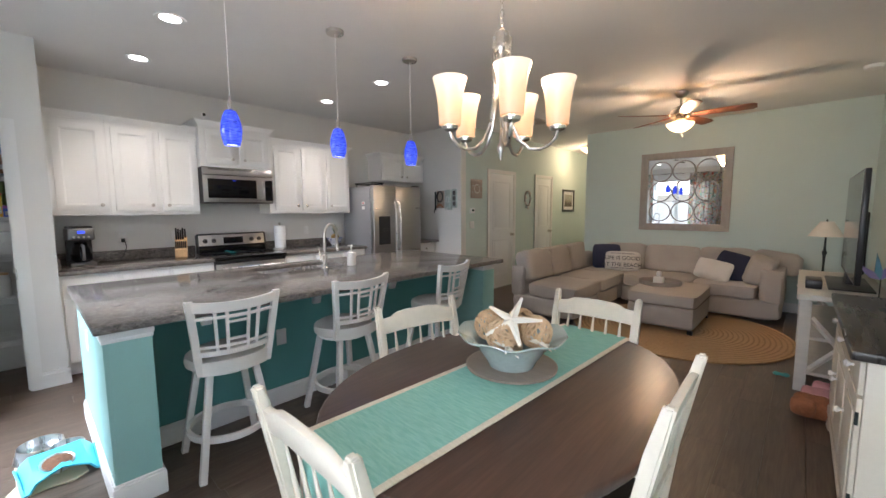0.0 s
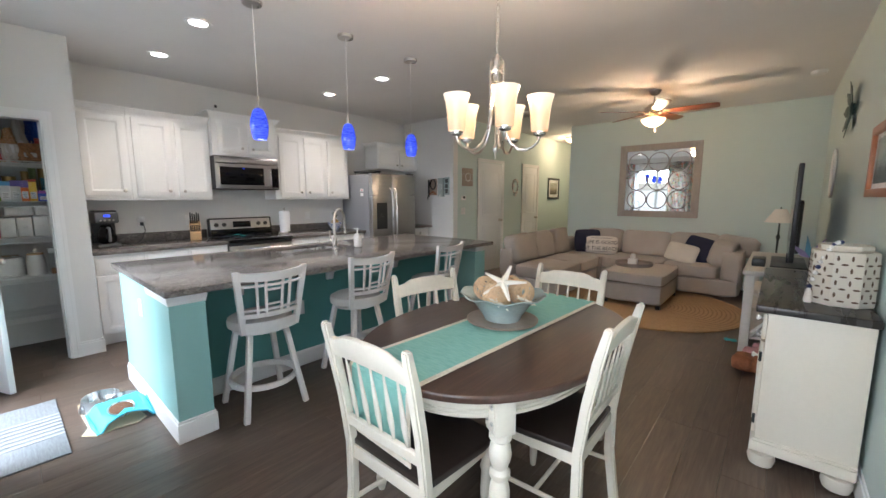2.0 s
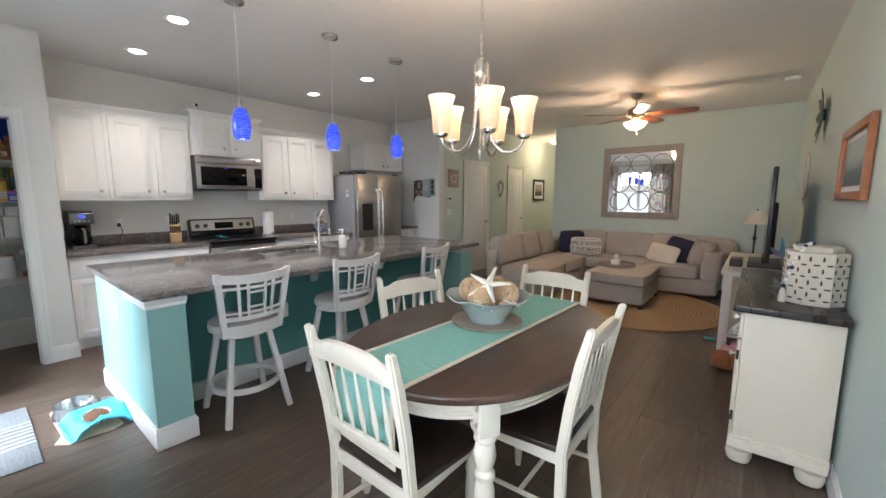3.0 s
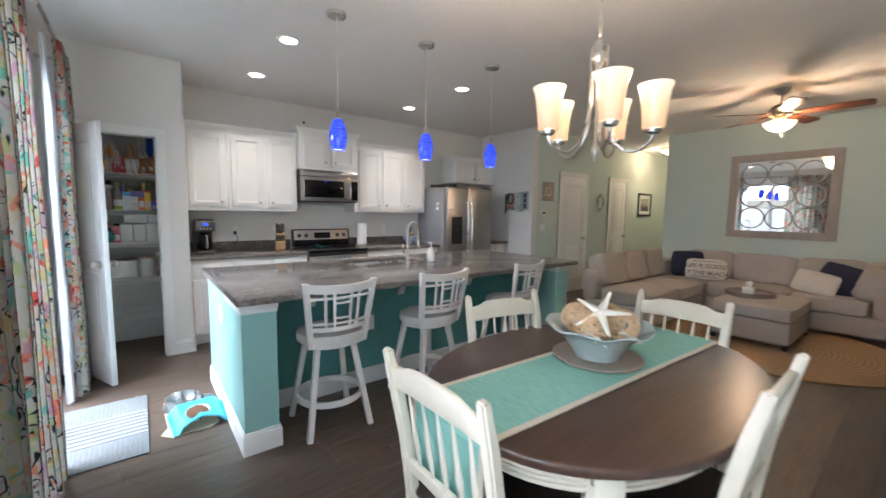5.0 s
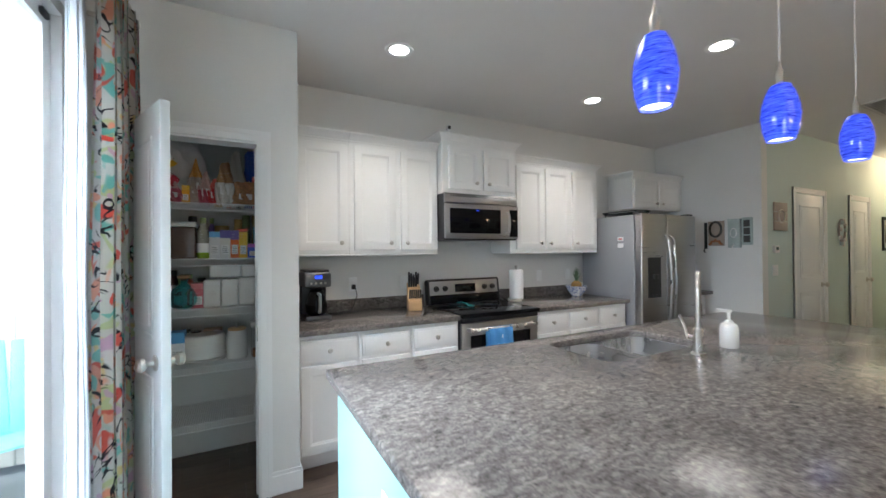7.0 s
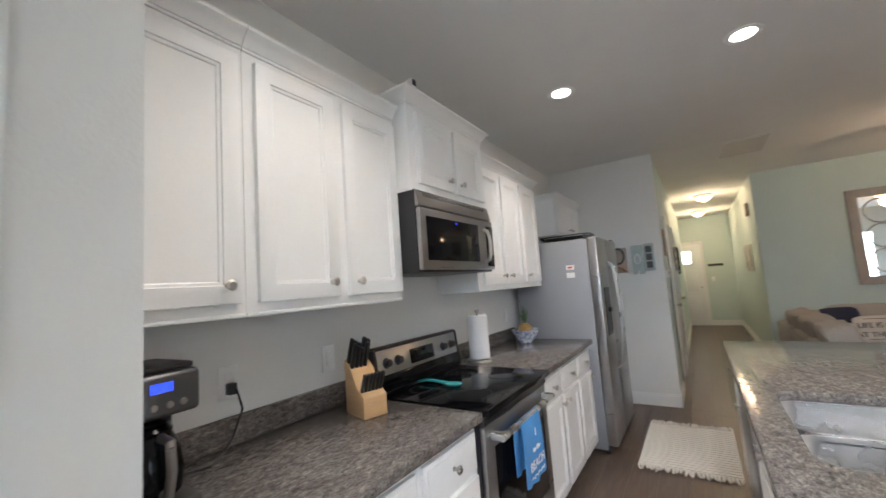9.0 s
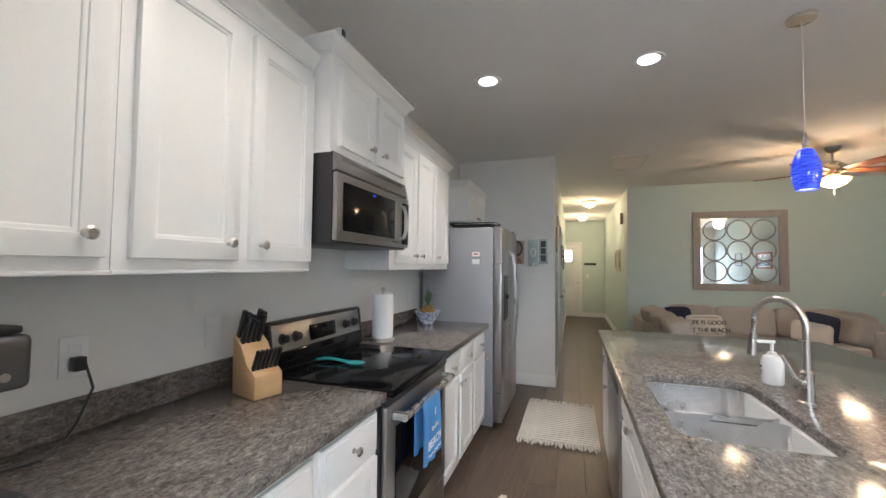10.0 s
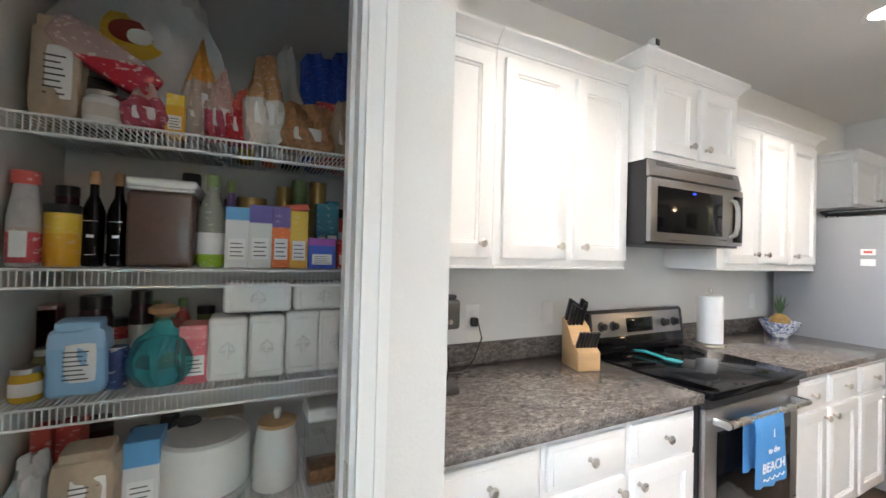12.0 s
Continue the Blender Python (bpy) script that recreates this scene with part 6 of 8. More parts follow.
et = thing("end_table", "small white round end table under the lamp", "table", pose(0.22, 6.62, 0))
part("top", lathe([(0.21, 0.42), (0.225, 0.43), (0.225, 0.445), (0.21, 0.45)], 36), TRIM, et)
part("column", lathe([(0.03, 0.02), (0.022, 0.10), (0.028, 0.22), (0.02, 0.33), (0.035, 0.42)], 18), TRIM, et)
part("foot", lathe([(0.15, 0), (0.15, 0.015), (0.05, 0.03)], 28), TRIM, et)
tl = thing("table_lamp", "slim metal table lamp with pleated cream shade, unlit", "table lamp", pose(0.22, 6.62, 0.451))
part("base", lathe([(0.07, 0), (0.075, 0.012), (0.03, 0.025), (0.014, 0.06), (0.020, 0.14), (0.010, 0.22), (0.014, 0.38), (0.026, 0.42), (0.012, 0.46), (0.008, 0.62)], 20), DARKIRON, tl)
bm = lathe([(0.165, 0.62), (0.060, 0.80), (0.057, 0.80), (0.161, 0.62)], 48, cap=False)
part("shade", bm, pbr("lamp_shade_cream", (0.74, 0.69, 0.62), 0.85, var=0.05, bump=0.15), tl)
part("finial", lathe([(0.004, 0.80), (0.010, 0.815), (0.003, 0.83)], 10), DARKIRON, tl)


def framed(name, label, w, h, m, frame_mat, art, mat_w=0.05, fw=0.03, depth=0.02, category="picture"):
    """Hangs in the xz plane, facing -y, centred on the origin."""
    p = thing(name, label, category, m)
    for x0, x1, z0, z1 in ((-w / 2, w / 2, h / 2 - fw, h / 2), (-w / 2, w / 2, -h / 2, -h / 2 + fw), (-w / 2, -w / 2 + fw, -h / 2 + fw, h / 2 - fw), (w / 2 - fw, w / 2, -h / 2 + fw, h / 2 - fw)):
        part("frame_bar", box(x0, x1, -depth, -0.001, z0, z1, bevel=0.003), frame_mat, p)
    part("mount", box(-w / 2 + fw, w / 2 - fw, -0.006, -0.001, -h / 2 + fw, h / 2 - fw), PAPER, p)
    part("print", box(-w / 2 + fw + mat_w, w / 2 - fw - mat_w, -0.008, -0.0062, -h / 2 + fw + mat_w, h / 2 - fw - mat_w), art, p)
    part("glazing", box(-w / 2 + fw, w / 2 - fw, -0.0115, -0.0095, -h / 2 + fw, h / 2 - fw), PANE, p).visible_shadow = False
    return p


def landscape(name, a, b, c):
    m, nt, bs = mat(name)
    v = coords(nt)
    sep = nt.nodes.new("ShaderNodeSeparateXYZ")
    nt.links.new(v, sep.inputs[0])
    wob = noise_of(nt, v, 12, 4)
    add = node(nt, "ShaderNodeMath")
    add.operation = "MULTIPLY_ADD"
    add.inputs[1].default_value = 0.12
    nt.links.new(wob, add.inputs[0])
    nt.links.new(sep.outputs[2], add.inputs[2])
    nt.links.new(ramp(nt, add.outputs[0], [(0.0, a), (0.05, b), (0.10, c)]), bs.inputs["Base Color"])
    bs.inputs["Roughness"].default_value = 0.6
    return m


WALLX = pose(XR - 0.003, 0, 0, 0, 0, -90)
SEAART = landscape("sea_print", (0.08, 0.13, 0.14), (0.20, 0.27, 0.28), (0.36, 0.40, 0.38))
framed("picture", "orange wood framed seaside print on the wall", 0.80, 0.40, pose(XR - 0.003, 2.65, 1.615, 0, 0, -90), ORANGEWOOD, SEAART, 0.03, 0.045, 0.028)
ov = thing("oval_plaque", "oval white framed plaque on the wall", "picture", pose(XR - 0.003, 5.45, 1.66, 0, 0, -90))
part("rim", moved(tube([(0.14 * math.cos(a), -0.016, 0.24 * math.sin(a)) for a in (k * math.pi / 20 for k in range(40))], 0.014, 7, True), Matrix()), WHITECER, ov)
part("panel", moved(prism([(0.14 * math.cos(k * math.pi / 20), 0.24 * math.sin(k * math.pi / 20)) for k in range(40)], 0.002, 0.012), pose(0, 0, 0, 90)), PILLOW, ov)
fw = thing("metal_flower", "dark patina metal flower hanging on the wall", "wall ornament", pose(XR - 0.004, 4.40, 2.14, 0, 0, -90))
for i in range(8):
    part("petal", moved(prism([(0, 0), (0.05, 0.08), (0.045, 0.16), (0, 0.235), (-0.045, 0.16), (-0.05, 0.08)], 0.012, 0.017, 0.001), pose(0, 0, 0, 90) @ pose(0, 0, 0, 0, 0, 45 * i) @ pose(0, 0, 0, 8)), PATINA, fw)
part("hub", moved(lathe([(0.05, 0.002), (0.045, 0.03), (0.01, 0.04)], 20), pose(0, 0, 0, 90)), PATINA, fw)
framed("picture", "black framed print with white mount on the wall", 0.42, 0.36, pose(XR - 0.003, 1.12, 1.66, 0, 0, -90), BLACK, DOORMAT, 0.05, 0.03)

# hall
WESTART = landscape("hall_print", (0.10, 0.08, 0.06), (0.30, 0.26, 0.2), (0.42, 0.40, 0.33))
framed("picture", "dark framed print on the hall wall", 0.60, 0.50, pose(XH + 0.003, 8.56, 1.61, 0, 0, 90), DARKIRON, WESTART, 0.07, 0.045)
wr = thing("shell_wreath", "small shell and driftwood wreath on the hall wall", "wall ornament", pose(XH + 0.012, 6.72, 1.63, 0, 0, 90))
part("hoop", tube([(0.10 * math.cos(a), -0.02, 0.14 * math.sin(a)) for a in (k * math.pi / 16 for k in range(32))], 0.012, 6, True), GREYWOOD, wr)
for i in range(9):
    a = i * 0.7
    part("shell", moved(cushion(0.05, 0.03, 0.05, 0.8, 4, 0.01, i), pose(0.10 * math.cos(a), -0.03, 0.14 * math.sin(a) - 0.02, 0, 30 * i, 0)), PILLOW if i % 3 else CERAMIC, wr)
bo = thing("beach_sign", "weathered wooden plank sign on the hall wall", "sign", pose(XH + 0.003, 5.13, 1.76, 0, 0, 90))
for i in range(3):
    part("plank", box(-0.15, 0.15, -0.016, -0.001, -0.155 + i * 0.104, -0.055 + i * 0.104, bevel=0.003), TRAYWOOD, bo)
part("motif", moved(tube([(0.07 * math.cos(a), -0.02, 0.07 * math.sin(a)) for a in (k * math.pi / 10 for k in range(20))], 0.008, 6, True), Matrix()), PILLOW, bo)
th = thing("thermostat", "small white thermostat on the hall wall", "thermostat", pose(XH + 0.001, 5.02, 1.40, 0, 0, 90))
part("case", box(-0.055, 0.055, -0.025, 0, -0.04, 0.04, bevel=0.006), TRIM, th)
part("screen", box(-0.03, 0.03, -0.0265, -0.0252, -0.01, 0.025), LCDDARK, th)


def switch_plate(m, gangs=1, outlet=False):
    s = thing("outlet" if outlet else "light_switch", "white wall outlet plate" if outlet else "white rocker light switch plate on the wall", "outlet" if outlet else "switch", m)
    w = 0.036 + 0.023 * (gangs - 1)
    part("plate", box(-w, w, -0.006, -0.0005, -0.058, 0.058, bevel=0.002), TRIM, s)
    for g in range(gangs):
        x = (g - (gangs - 1) / 2) * 0.046
        if outlet:
            for z in (-0.02, 0.02):
                part("socket", box(x - 0.016, x + 0.016, -0.008, -0.0062, z - 0.013, z + 0.013, bevel=0.002), VINYL, s)
        else:
            part("rocker", box(x - 0.016, x + 0.016, -0.009, -0.0062, -0.033, 0.033, bevel=0.002), VINYL, s)
    return s


switch_plate(pose(XH + 0.0005, 5.02, 1.17, 0, 0, 90), 2)
for y, o in ((0.69, True), (1.15, False), (2.72, True), (3.14, False)):
    switch_plate(pose(XK + 0.0005, y, 1.14, 0, 0, 90), 1, o)
hk = thing("coat_hooks", "dark wooden coat hook rail on the end wall", "hook rail", pose(-3.32, YE - 0.002, 1.50))
part("rail", box(-0.16, 0.16, -0.02, -0.001, -0.03, 0.03, bevel=0.003), DARKIRON, hk)
for i in range(4):
    part("hook", tube([(-0.12 + 0.08 * i, -0.02, 0.0), (-0.12 + 0.08 * i, -0.05, -0.02), (-0.12 + 0.08 * i, -0.055, -0.05), (-0.12 + 0.08 * i, -0.03, -0.06)], 0.005, 6), DARKIRON, hk)
switch_plate(pose(-3.40, YE - 0.001, 1.15), 1)
for y, z in ((8.1, 1.55), (8.75, 1.55)):
    framed("picture", "small pale framed print in the hall", 0.34, 0.44, pose(XH2 - 0.003, y, z, 0, 0, -90), CONSOLE, DOORMAT, 0.04, 0.025)
ca = thing("chime_box", "small brown door chime box high in the hall", "door chime", pose(XH2 - 0.001, 7.65, 2.30, 0, 0, -90))
part("case", box(-0.06, 0.06, -0.045, 0, -0.10, 0.10, bevel=0.006), TRAYWOOD, ca)

# signs on the wall past the refrigerator
kp = thing("plaque", "dark rope anchor plaque with a key hook on the wall", "wall ornament", pose(-4.455, YF - 0.001, 1.58))
part("bar", box(-0.115, -0.085, -0.018, -0.001, -0.17, 0.14, bevel=0.004), DARKIRON, kp)
part("rope_ring", tube([(0.01 + 0.062 * math.cos(a), -0.02, 0.055 + 0.085 * math.sin(a)) for a in (k * math.pi / 14 for k in range(28))], 0.013, 7, True), SIDEBLACK, kp)
part("rope_loop", tube([(-0.06 + 0.018 * k, -0.024, -0.115 + 0.05 * math.sin(math.pi * k / 8) - 0.02 * (k % 2)) for k in range(9)], 0.013, 7), ORANGEWOOD, kp)
part("back_board", box(-0.075, 0.10, -0.008, -0.001, -0.135, 0.15, bevel=0.003), TRAYWOOD, kp)
part("key_hook", tube([(-0.10, -0.018, -0.15), (-0.10, -0.04, -0.17), (-0.10, -0.045, -0.20), (-0.10, -0.025, -0.21)], 0.007, 6), DARKIRON, kp)
bp_ = thing("plaque", "pale aqua painted box sign with a hook on the wall", "wall ornament", pose(-4.245, YF - 0.001, 1.585))
part("board", box(-0.058, 0.058, -0.05, -0.001, -0.165, 0.155, bevel=0.004), CERAMIC, bp_)
part("emblem", tube([(0.03 * math.cos(a), -0.052, 0.05 * math.sin(a)) for a in (k * math.pi / 8 for k in range(16))], 0.004, 5, True), WHITECER, bp_)
part("hook", tube([(0.0, -0.05, -0.13), (0, -0.075, -0.15), (0, -0.075, -0.17)], 0.007, 6), WHITECER, bp_)
ph_ = thing("plaque", "narrow blue-grey framed photo strip on the wall", "wall ornament", pose(-4.13, YF - 0.001, 1.60))
part("board", box(-0.050, 0.050, -0.022, -0.001, -0.15, 0.15, bevel=0.003), CERAMIC, ph_)
for z in (-0.085, 0.0, 0.085):
    part("photo", box(-0.030, 0.030, -0.024, -0.0222, z - 0.036, z + 0.036), INK, ph_)


# ---- by the sliding door ----
def curtain(name, label, x0, x1, y, z0, z1, folds, depth, material, cloth=1.9, seed=0, flare=0.0):
    bm = bmesh.new()
    uv = bm.loops.layers.uv.new("UVMap")
    nx, nz = folds * 10, 16
    rng = random.Random(seed)
    ph = [rng.uniform(0.7, 1.3) for _ in range(folds + 2)]
    grid = []
    for j in range(nz + 1):
        v_ = j / nz
        row = []
        for i in range(nx + 1):
            u = i / nx
            k = u * folds
            amp = depth * ph[int(k)] * (0.75 + 0.35 * (1 - v_)) * (0.9 + 0.15 * math.sin(5 * v_ + int(k)))
            yy = y + amp * math.sin(2 * math.pi * k) + 0.012 * noise.noise(Vector((u * 4, v_ * 3, seed)))
            xx = x0 + (x1 - x0) * u + 0.012 * math.sin(4 * math.pi * k) + flare * (1 - v_) * (u - 0.5) * 2
            row.append(bm.verts.new((xx, yy, z0 + (z1 - z0) * v_)))
        grid.append(row)
    for j in range(nz):
        for i in range(nx):
            f = bm.faces.new((grid[j][i], grid[j][i + 1], grid[j + 1][i + 1], grid[j + 1][i]))
            for l, (a, b) in zip(f.loops, ((i, j), (i + 1, j), (i + 1, j + 1), (i, j + 1))):
                l[uv].uv = (cloth * a / nx, (z1 - z0) * b / nz)
    r = bmesh.ops.solidify(bm, geom=list(bm.faces), thickness=0.0025)
    c = thing(name, label, "curtain", None, "curtains at the sliding door")
    part("cloth", bm, material, c)
    return c


CR = curtain("curtain", "floral cotton curtain in red, green and black on white", -4.29, -3.78, -0.60, 0.012, 2.54, 6, 0.034, FLORAL, 1.6, 2, 0.03)
CL = curtain("curtain", "floral cotton curtain in red, green and black on white", -2.74, -1.65, -0.615, 0.012, 2.54, 10, 0.04, FLORAL, 2.6, 5)
CSH = curtain("sheer_curtain", "thin white sheer curtain beside the floral one", -3.80, -3.67, -0.655, 0.012, 2.53, 3, 0.016, SHEER, 0.6, 7, 0.03)
cr = thing("curtain_rod", "brushed metal curtain rod above the sliding door", "curtain rod", pose(0, 0, 0))
part("rod", rod((-4.34, -0.61, 2.555), (-1.5, -0.61, 2.555), 0.012, seg=12), NICKEL, cr)
for x in (-4.352, -1.488):
    part("finial", moved(lathe([(0.002, -0.025), (0.02, -0.012), (0.025, 0), (0.02, 0.012), (0.002, 0.025)], 14), pose(x, -0.61, 2.555, 0, 90, 0)), NICKEL, cr)
for x in (-4.31, -2.9, -1.6):
    part("bracket", box(x - 0.01, x + 0.01, YS + 0.001, -0.60, 2.535, 2.552), NICKEL, cr)
for x0, x1, n_ in ((-4.27, -3.87, 9), (-2.73, -1.68, 16)):
    for i in range(n_):
        part("ring", tube([(x0 + (x1 - x0) * i / (n_ - 1), -0.61 + 0.021 * math.cos(a), 2.543 + 0.021 * math.sin(a)) for a in (k * math.pi / 6 for k in range(12))], 0.0022, 5, True), NICKEL, cr)

dm = thing("door_mat", "pale grey ribbed cotton mat by the sliding door", "mat", pose(-3.085, -0.49, 0.0015))
part("cloth", box(-0.435, 0.435, -0.255, 0.262, 0, 0.010, bevel=0.003), MATCLOTH, dm)
for i in range(7):
    part("rib", box(-0.16 + i * 0.052, -0.138 + i * 0.052, -0.254, 0.261, 0.0102, 0.015, bevel=0.0015, seg=1), MATSTRIPE, dm, "raised white woven stripe")

pm = solid("feeding_mat", prism([(-0.20 + 0.09 * math.cos(a), -0.10 + 0.09 * math.sin(a)) for a in (radians(d) for d in range(90, 250, 20))] + [(-0.10, -0.17), (0.14, -0.16), (0.22, -0.20), (0.29, -0.14), (0.27, -0.05), (0.29, 0.05), (0.24, 0.11), (0.14, 0.10), (-0.10, 0.10), (-0.22, 0.11)], 0.0015, 0.008), TAN, "bone-shaped tan foam mat under the pet bowls", "mat", pose(-3.03, 0.03, 0, 0, 0, 0))
fs = thing("pet_feeder", "aqua plastic raised pet feeder with steel bowls", "pet feeder", pose(-2.86, 0.035, 0.008, 0, 0, 6))


def bent_stand():
    """Sheet that dips along its middle and stands on splayed ends."""
    bm = bmesh.new()
    g = []
    for i in range(13):
        u = i / 12 * 2 - 1
        row = []
        for j in range(7):
            v_ = j / 6 * 2 - 1
            z = 0.108 - 0.06 * max(0.0, abs(u) - 0.72) / 0.28 - (0.028 + 0.062 * abs(u) ** 1.5) * (1 + v_) / 2
            row.append(bm.verts.new((0.095 * v_ * (1 + 0.10 * abs(u)), 0.158 * u, max(0.004, z))))
        g.append(row)
    for a_, b_ in zip(g, g[1:]):
        for j in range(6):
            bm.faces.new((a_[j], a_[j + 1], b_[j + 1], b_[j]))
    bmesh.ops.recalc_face_normals(bm, faces=bm.faces)
    bmesh.ops.solidify(bm, geom=list(bm.faces), thickness=0.010)
    return bm


part("stand", bent_stand(), AQUAPLAST, fs)
for s_ in (-1, 1):
    part("side_skirt", moved(moved(prism([(-0.088, 0.0), (0.088, 0.0), (0.088, 0.008), (-0.088, 0.070)], -0.005, 0.005, 0.002), pose(0, 0, 0, 90)), pose(0, s_ * 0.146, 0, -12 * s_)), AQUAPLAST, fs)
b1 = part("bowl", lathe([(0.048, 0.055), (0.062, 0.090), (0.070, 0.094), (0.070, 0.090)], 28), STEEL_H, fs, "steel bowl of dry food", m=pose(0.008, -0.012, -0.002, 0, 13, 0))
part("kibble", lathe([(0.001, 0.097), (0.040, 0.095), (0.060, 0.091)], 20, cap=False), KIBBLE, b1)
wc = thing("pet_bowl", "small empty stainless steel pet bowl on the mat", "pet bowl", pose(-3.02, 0.075, 0.008))
part("bowl", lathe([(0.085, 0), (0.088, 0.006), (0.074, 0.075), (0.076, 0.082), (0.070, 0.082), (0.062, 0.03), (0.001, 0.024)], 32), STEEL_H, wc)
wb = thing("water_bowl", "wide stainless steel pet water bowl", "pet bowl", pose(-3.155, -0.03, 0.008))
part("bowl", lathe([(0.115, 0), (0.118, 0.006), (0.098, 0.07), (0.100, 0.078), (0.094, 0.078), (0.085, 0.03), (0.001, 0.024)], 36), STEEL_H, wb)
part("water", lathe([(0.001, 0.055), (0.09, 0.055)], 30, cap=False), CLEAR, wb)

# outdoor chair
PATIO = pbr("patio_turquoise", (0.13, 0.50, 0.60), 0.5, var=0.08, scale=8, bump=0.05)
oc = thing("patio_chair", "turquoise slatted patio chair with a fanned back outside the glass", "chair", pose(-5.15, -1.36, -0.06, 0, 0, -62))
for i in range(7):
    k = (i - 3) / 3
    h = 0.62 - 0.10 * k * k
    slat = box(-0.036, 0.036, -0.010, 0.010, 0, h, bevel=0.006)
    part("back_slat", moved(slat, pose(0.20 * k, -0.22, 0.33) @ pose(0, 0, 0, 16, 9 * k, 0)), PATIO, oc)
for i in range(6):
    part("seat_slat", moved(box(-0.28, 0.28, -0.038, 0.038, 0, 0.02, bevel=0.006), pose(0, -0.20 + 0.085 * i, 0.335 + 0.014 * i)), PATIO, oc)
for sx in (-1, 1):
    part("arm", box(sx * 0.32 - 0.06, sx * 0.32 + 0.06, -0.34, 0.34, 0.545, 0.568, bevel=0.008), PATIO, oc)
    part("leg", box(sx * 0.30 - 0.02, sx * 0.30 + 0.02, 0.20, 0.29, 0, 0.545, bevel=0.006), PATIO, oc)
    part("leg", moved(box(sx * 0.30 - 0.02, sx * 0.30 + 0.02, -0.045, 0.045, 0, 0.56, bevel=0.006), pose(0, -0.30, 0)), PATIO, oc)
    part("side_rail", box(sx * 0.272 - 0.012, sx * 0.272 + 0.012, -0.33, 0.28, 0.25, 0.334, bevel=0.004), PATIO, oc)

# ---- on the worktops ----
cm = thing("coffee_maker", "black and steel drip coffee maker with blue display", "coffee maker", pose(-4.96, 0.345, 0.921, 0, 0, 4))
part("base", box(-0.10, 0.13, -0.09, 0.09, 0, 0.03, bevel=0.008), DARKSTEEL, cm)
part("tower", box(-0.10, -0.02, -0.09, 0.09, 0.03, 0.25, bevel=0.006), BLACK, cm)
hd = part("head", box(-0.10, 0.115, -0.095, 0.095, 0.235, 0.345, bevel=0.014, seg=3), DARKSTEEL, cm, "brushed steel brew head")
part("lid", box(-0.10, 0.10, -0.085, 0.085, 0.346, 0.362, bevel=0.006), BLACK, hd)
part("display", box(0.1152, 0.1175, -0.026, 0.026, 0.298, 0.322, bevel=0.001), LCDBLUE, hd, "glowing blue clock display")
for y in (-0.05, -0.018, 0.018, 0.05):
    part("button", moved(lathe([(0.009, 0), (0.008, 0.005)], 12), pose(0.115, y, 0.265, 0, 90, 0)), NICKEL, hd)
cf = part("carafe", lathe([(0.055, 0.032), (0.072, 0.05), (0.076, 0.10), (0.066, 0.16), (0.05, 0.19), (0.052, 0.20), (0.04, 0.215)], 26), BLACKGLASS, cm, "dark glass carafe", m=pose(0.05, 0, 0))
part("handle", tube([(0.06, 0, 0.19), (0.105, 0, 0.185), (0.112, 0, 0.12), (0.098, 0, 0.06), (0.075, 0, 0.06)], 0.0115, 8), STEEL, cf)
cord = solid("power_cord", tube([(-5.165, 0.69, 1.12), (-5.14, 0.70, 1.12), (-5.12, 0.71, 1.05), (-5.13, 0.68, 0.96), (-5.11, 0.64, 0.926), (-5.04, 0.56, 0.925), (-5.07, 0.47, 0.925)], 0.004, 6), BLACK, "black power cord from the wall outlet", "cable")
plug = solid("plug", box(-5.171, -5.14, 0.675, 0.705, 1.10, 1.14, bevel=0.004), BLACK, "black plug in the wall outlet", "plug")

kb = thing("knife_block", "light wood knife block with black-handled knives", "knife block", pose(-4.95, 1.15, 0.9205, 0, 0, -16))
bm = prism([(-0.07, 0.0), (0.085, 0.0), (0.085, 0.085), (0.03, 0.118), (-0.015, 0.185), (-0.075, 0.225)], -0.055, 0.055, 0.004)
part("block", moved(bm, pose(0, 0, 0, 90)), WOODBLOCK, kb, m=pose(0, 0, 0, 0, 0, 0))
for i in range(5):
    for j in range(2 if i < 4 else 1):
        a = Vector((-0.062 + j * 0.028, -0.04 + 0.02 * i, 0.208 - 0.02 * j))
        part("knife_handle", moved(box(-0.011, 0.011, -0.0075, 0.0075, 0, 0.118 - 0.012 * (i % 3), bevel=0.004), Matrix.Translation(a) @ pose(0, 0, 0, 0, 24, 0)), BLACK, kb)
for i in range(6):
    part("steak_knife", moved(box(-0.008, 0.008, -0.0065, 0.0065, 0, 0.092, bevel=0.003), pose(0.048, -0.043 + 0.0172 * i, 0.094, 0, 26, 0)), BLACK, kb)
pt = thing("paper_towel_holder", "upright paper towel roll on a steel holder", "paper towel", pose(-4.985, 2.26, 0.9205))
part("base", lathe([(0.085, 0), (0.088, 0.006), (0.084, 0.016), (0.02, 0.02)], 32), NICKEL, pt)
part("pole", rod((0, 0, 0.015), (0, 0, 0.325), 0.008, seg=10), NICKEL, pt)
part("knob", lathe([(0.006, 0.318), (0.016, 0.328), (0.016, 0.34), (0.008, 0.348)], 14), NICKEL, pt)
part("roll", lathe([(0.02, 0.022), (0.066, 0.022), (0.068, 0.026), (0.068, 0.298), (0.066, 0.302), (0.02, 0.302)], 36), PAPER, pt)


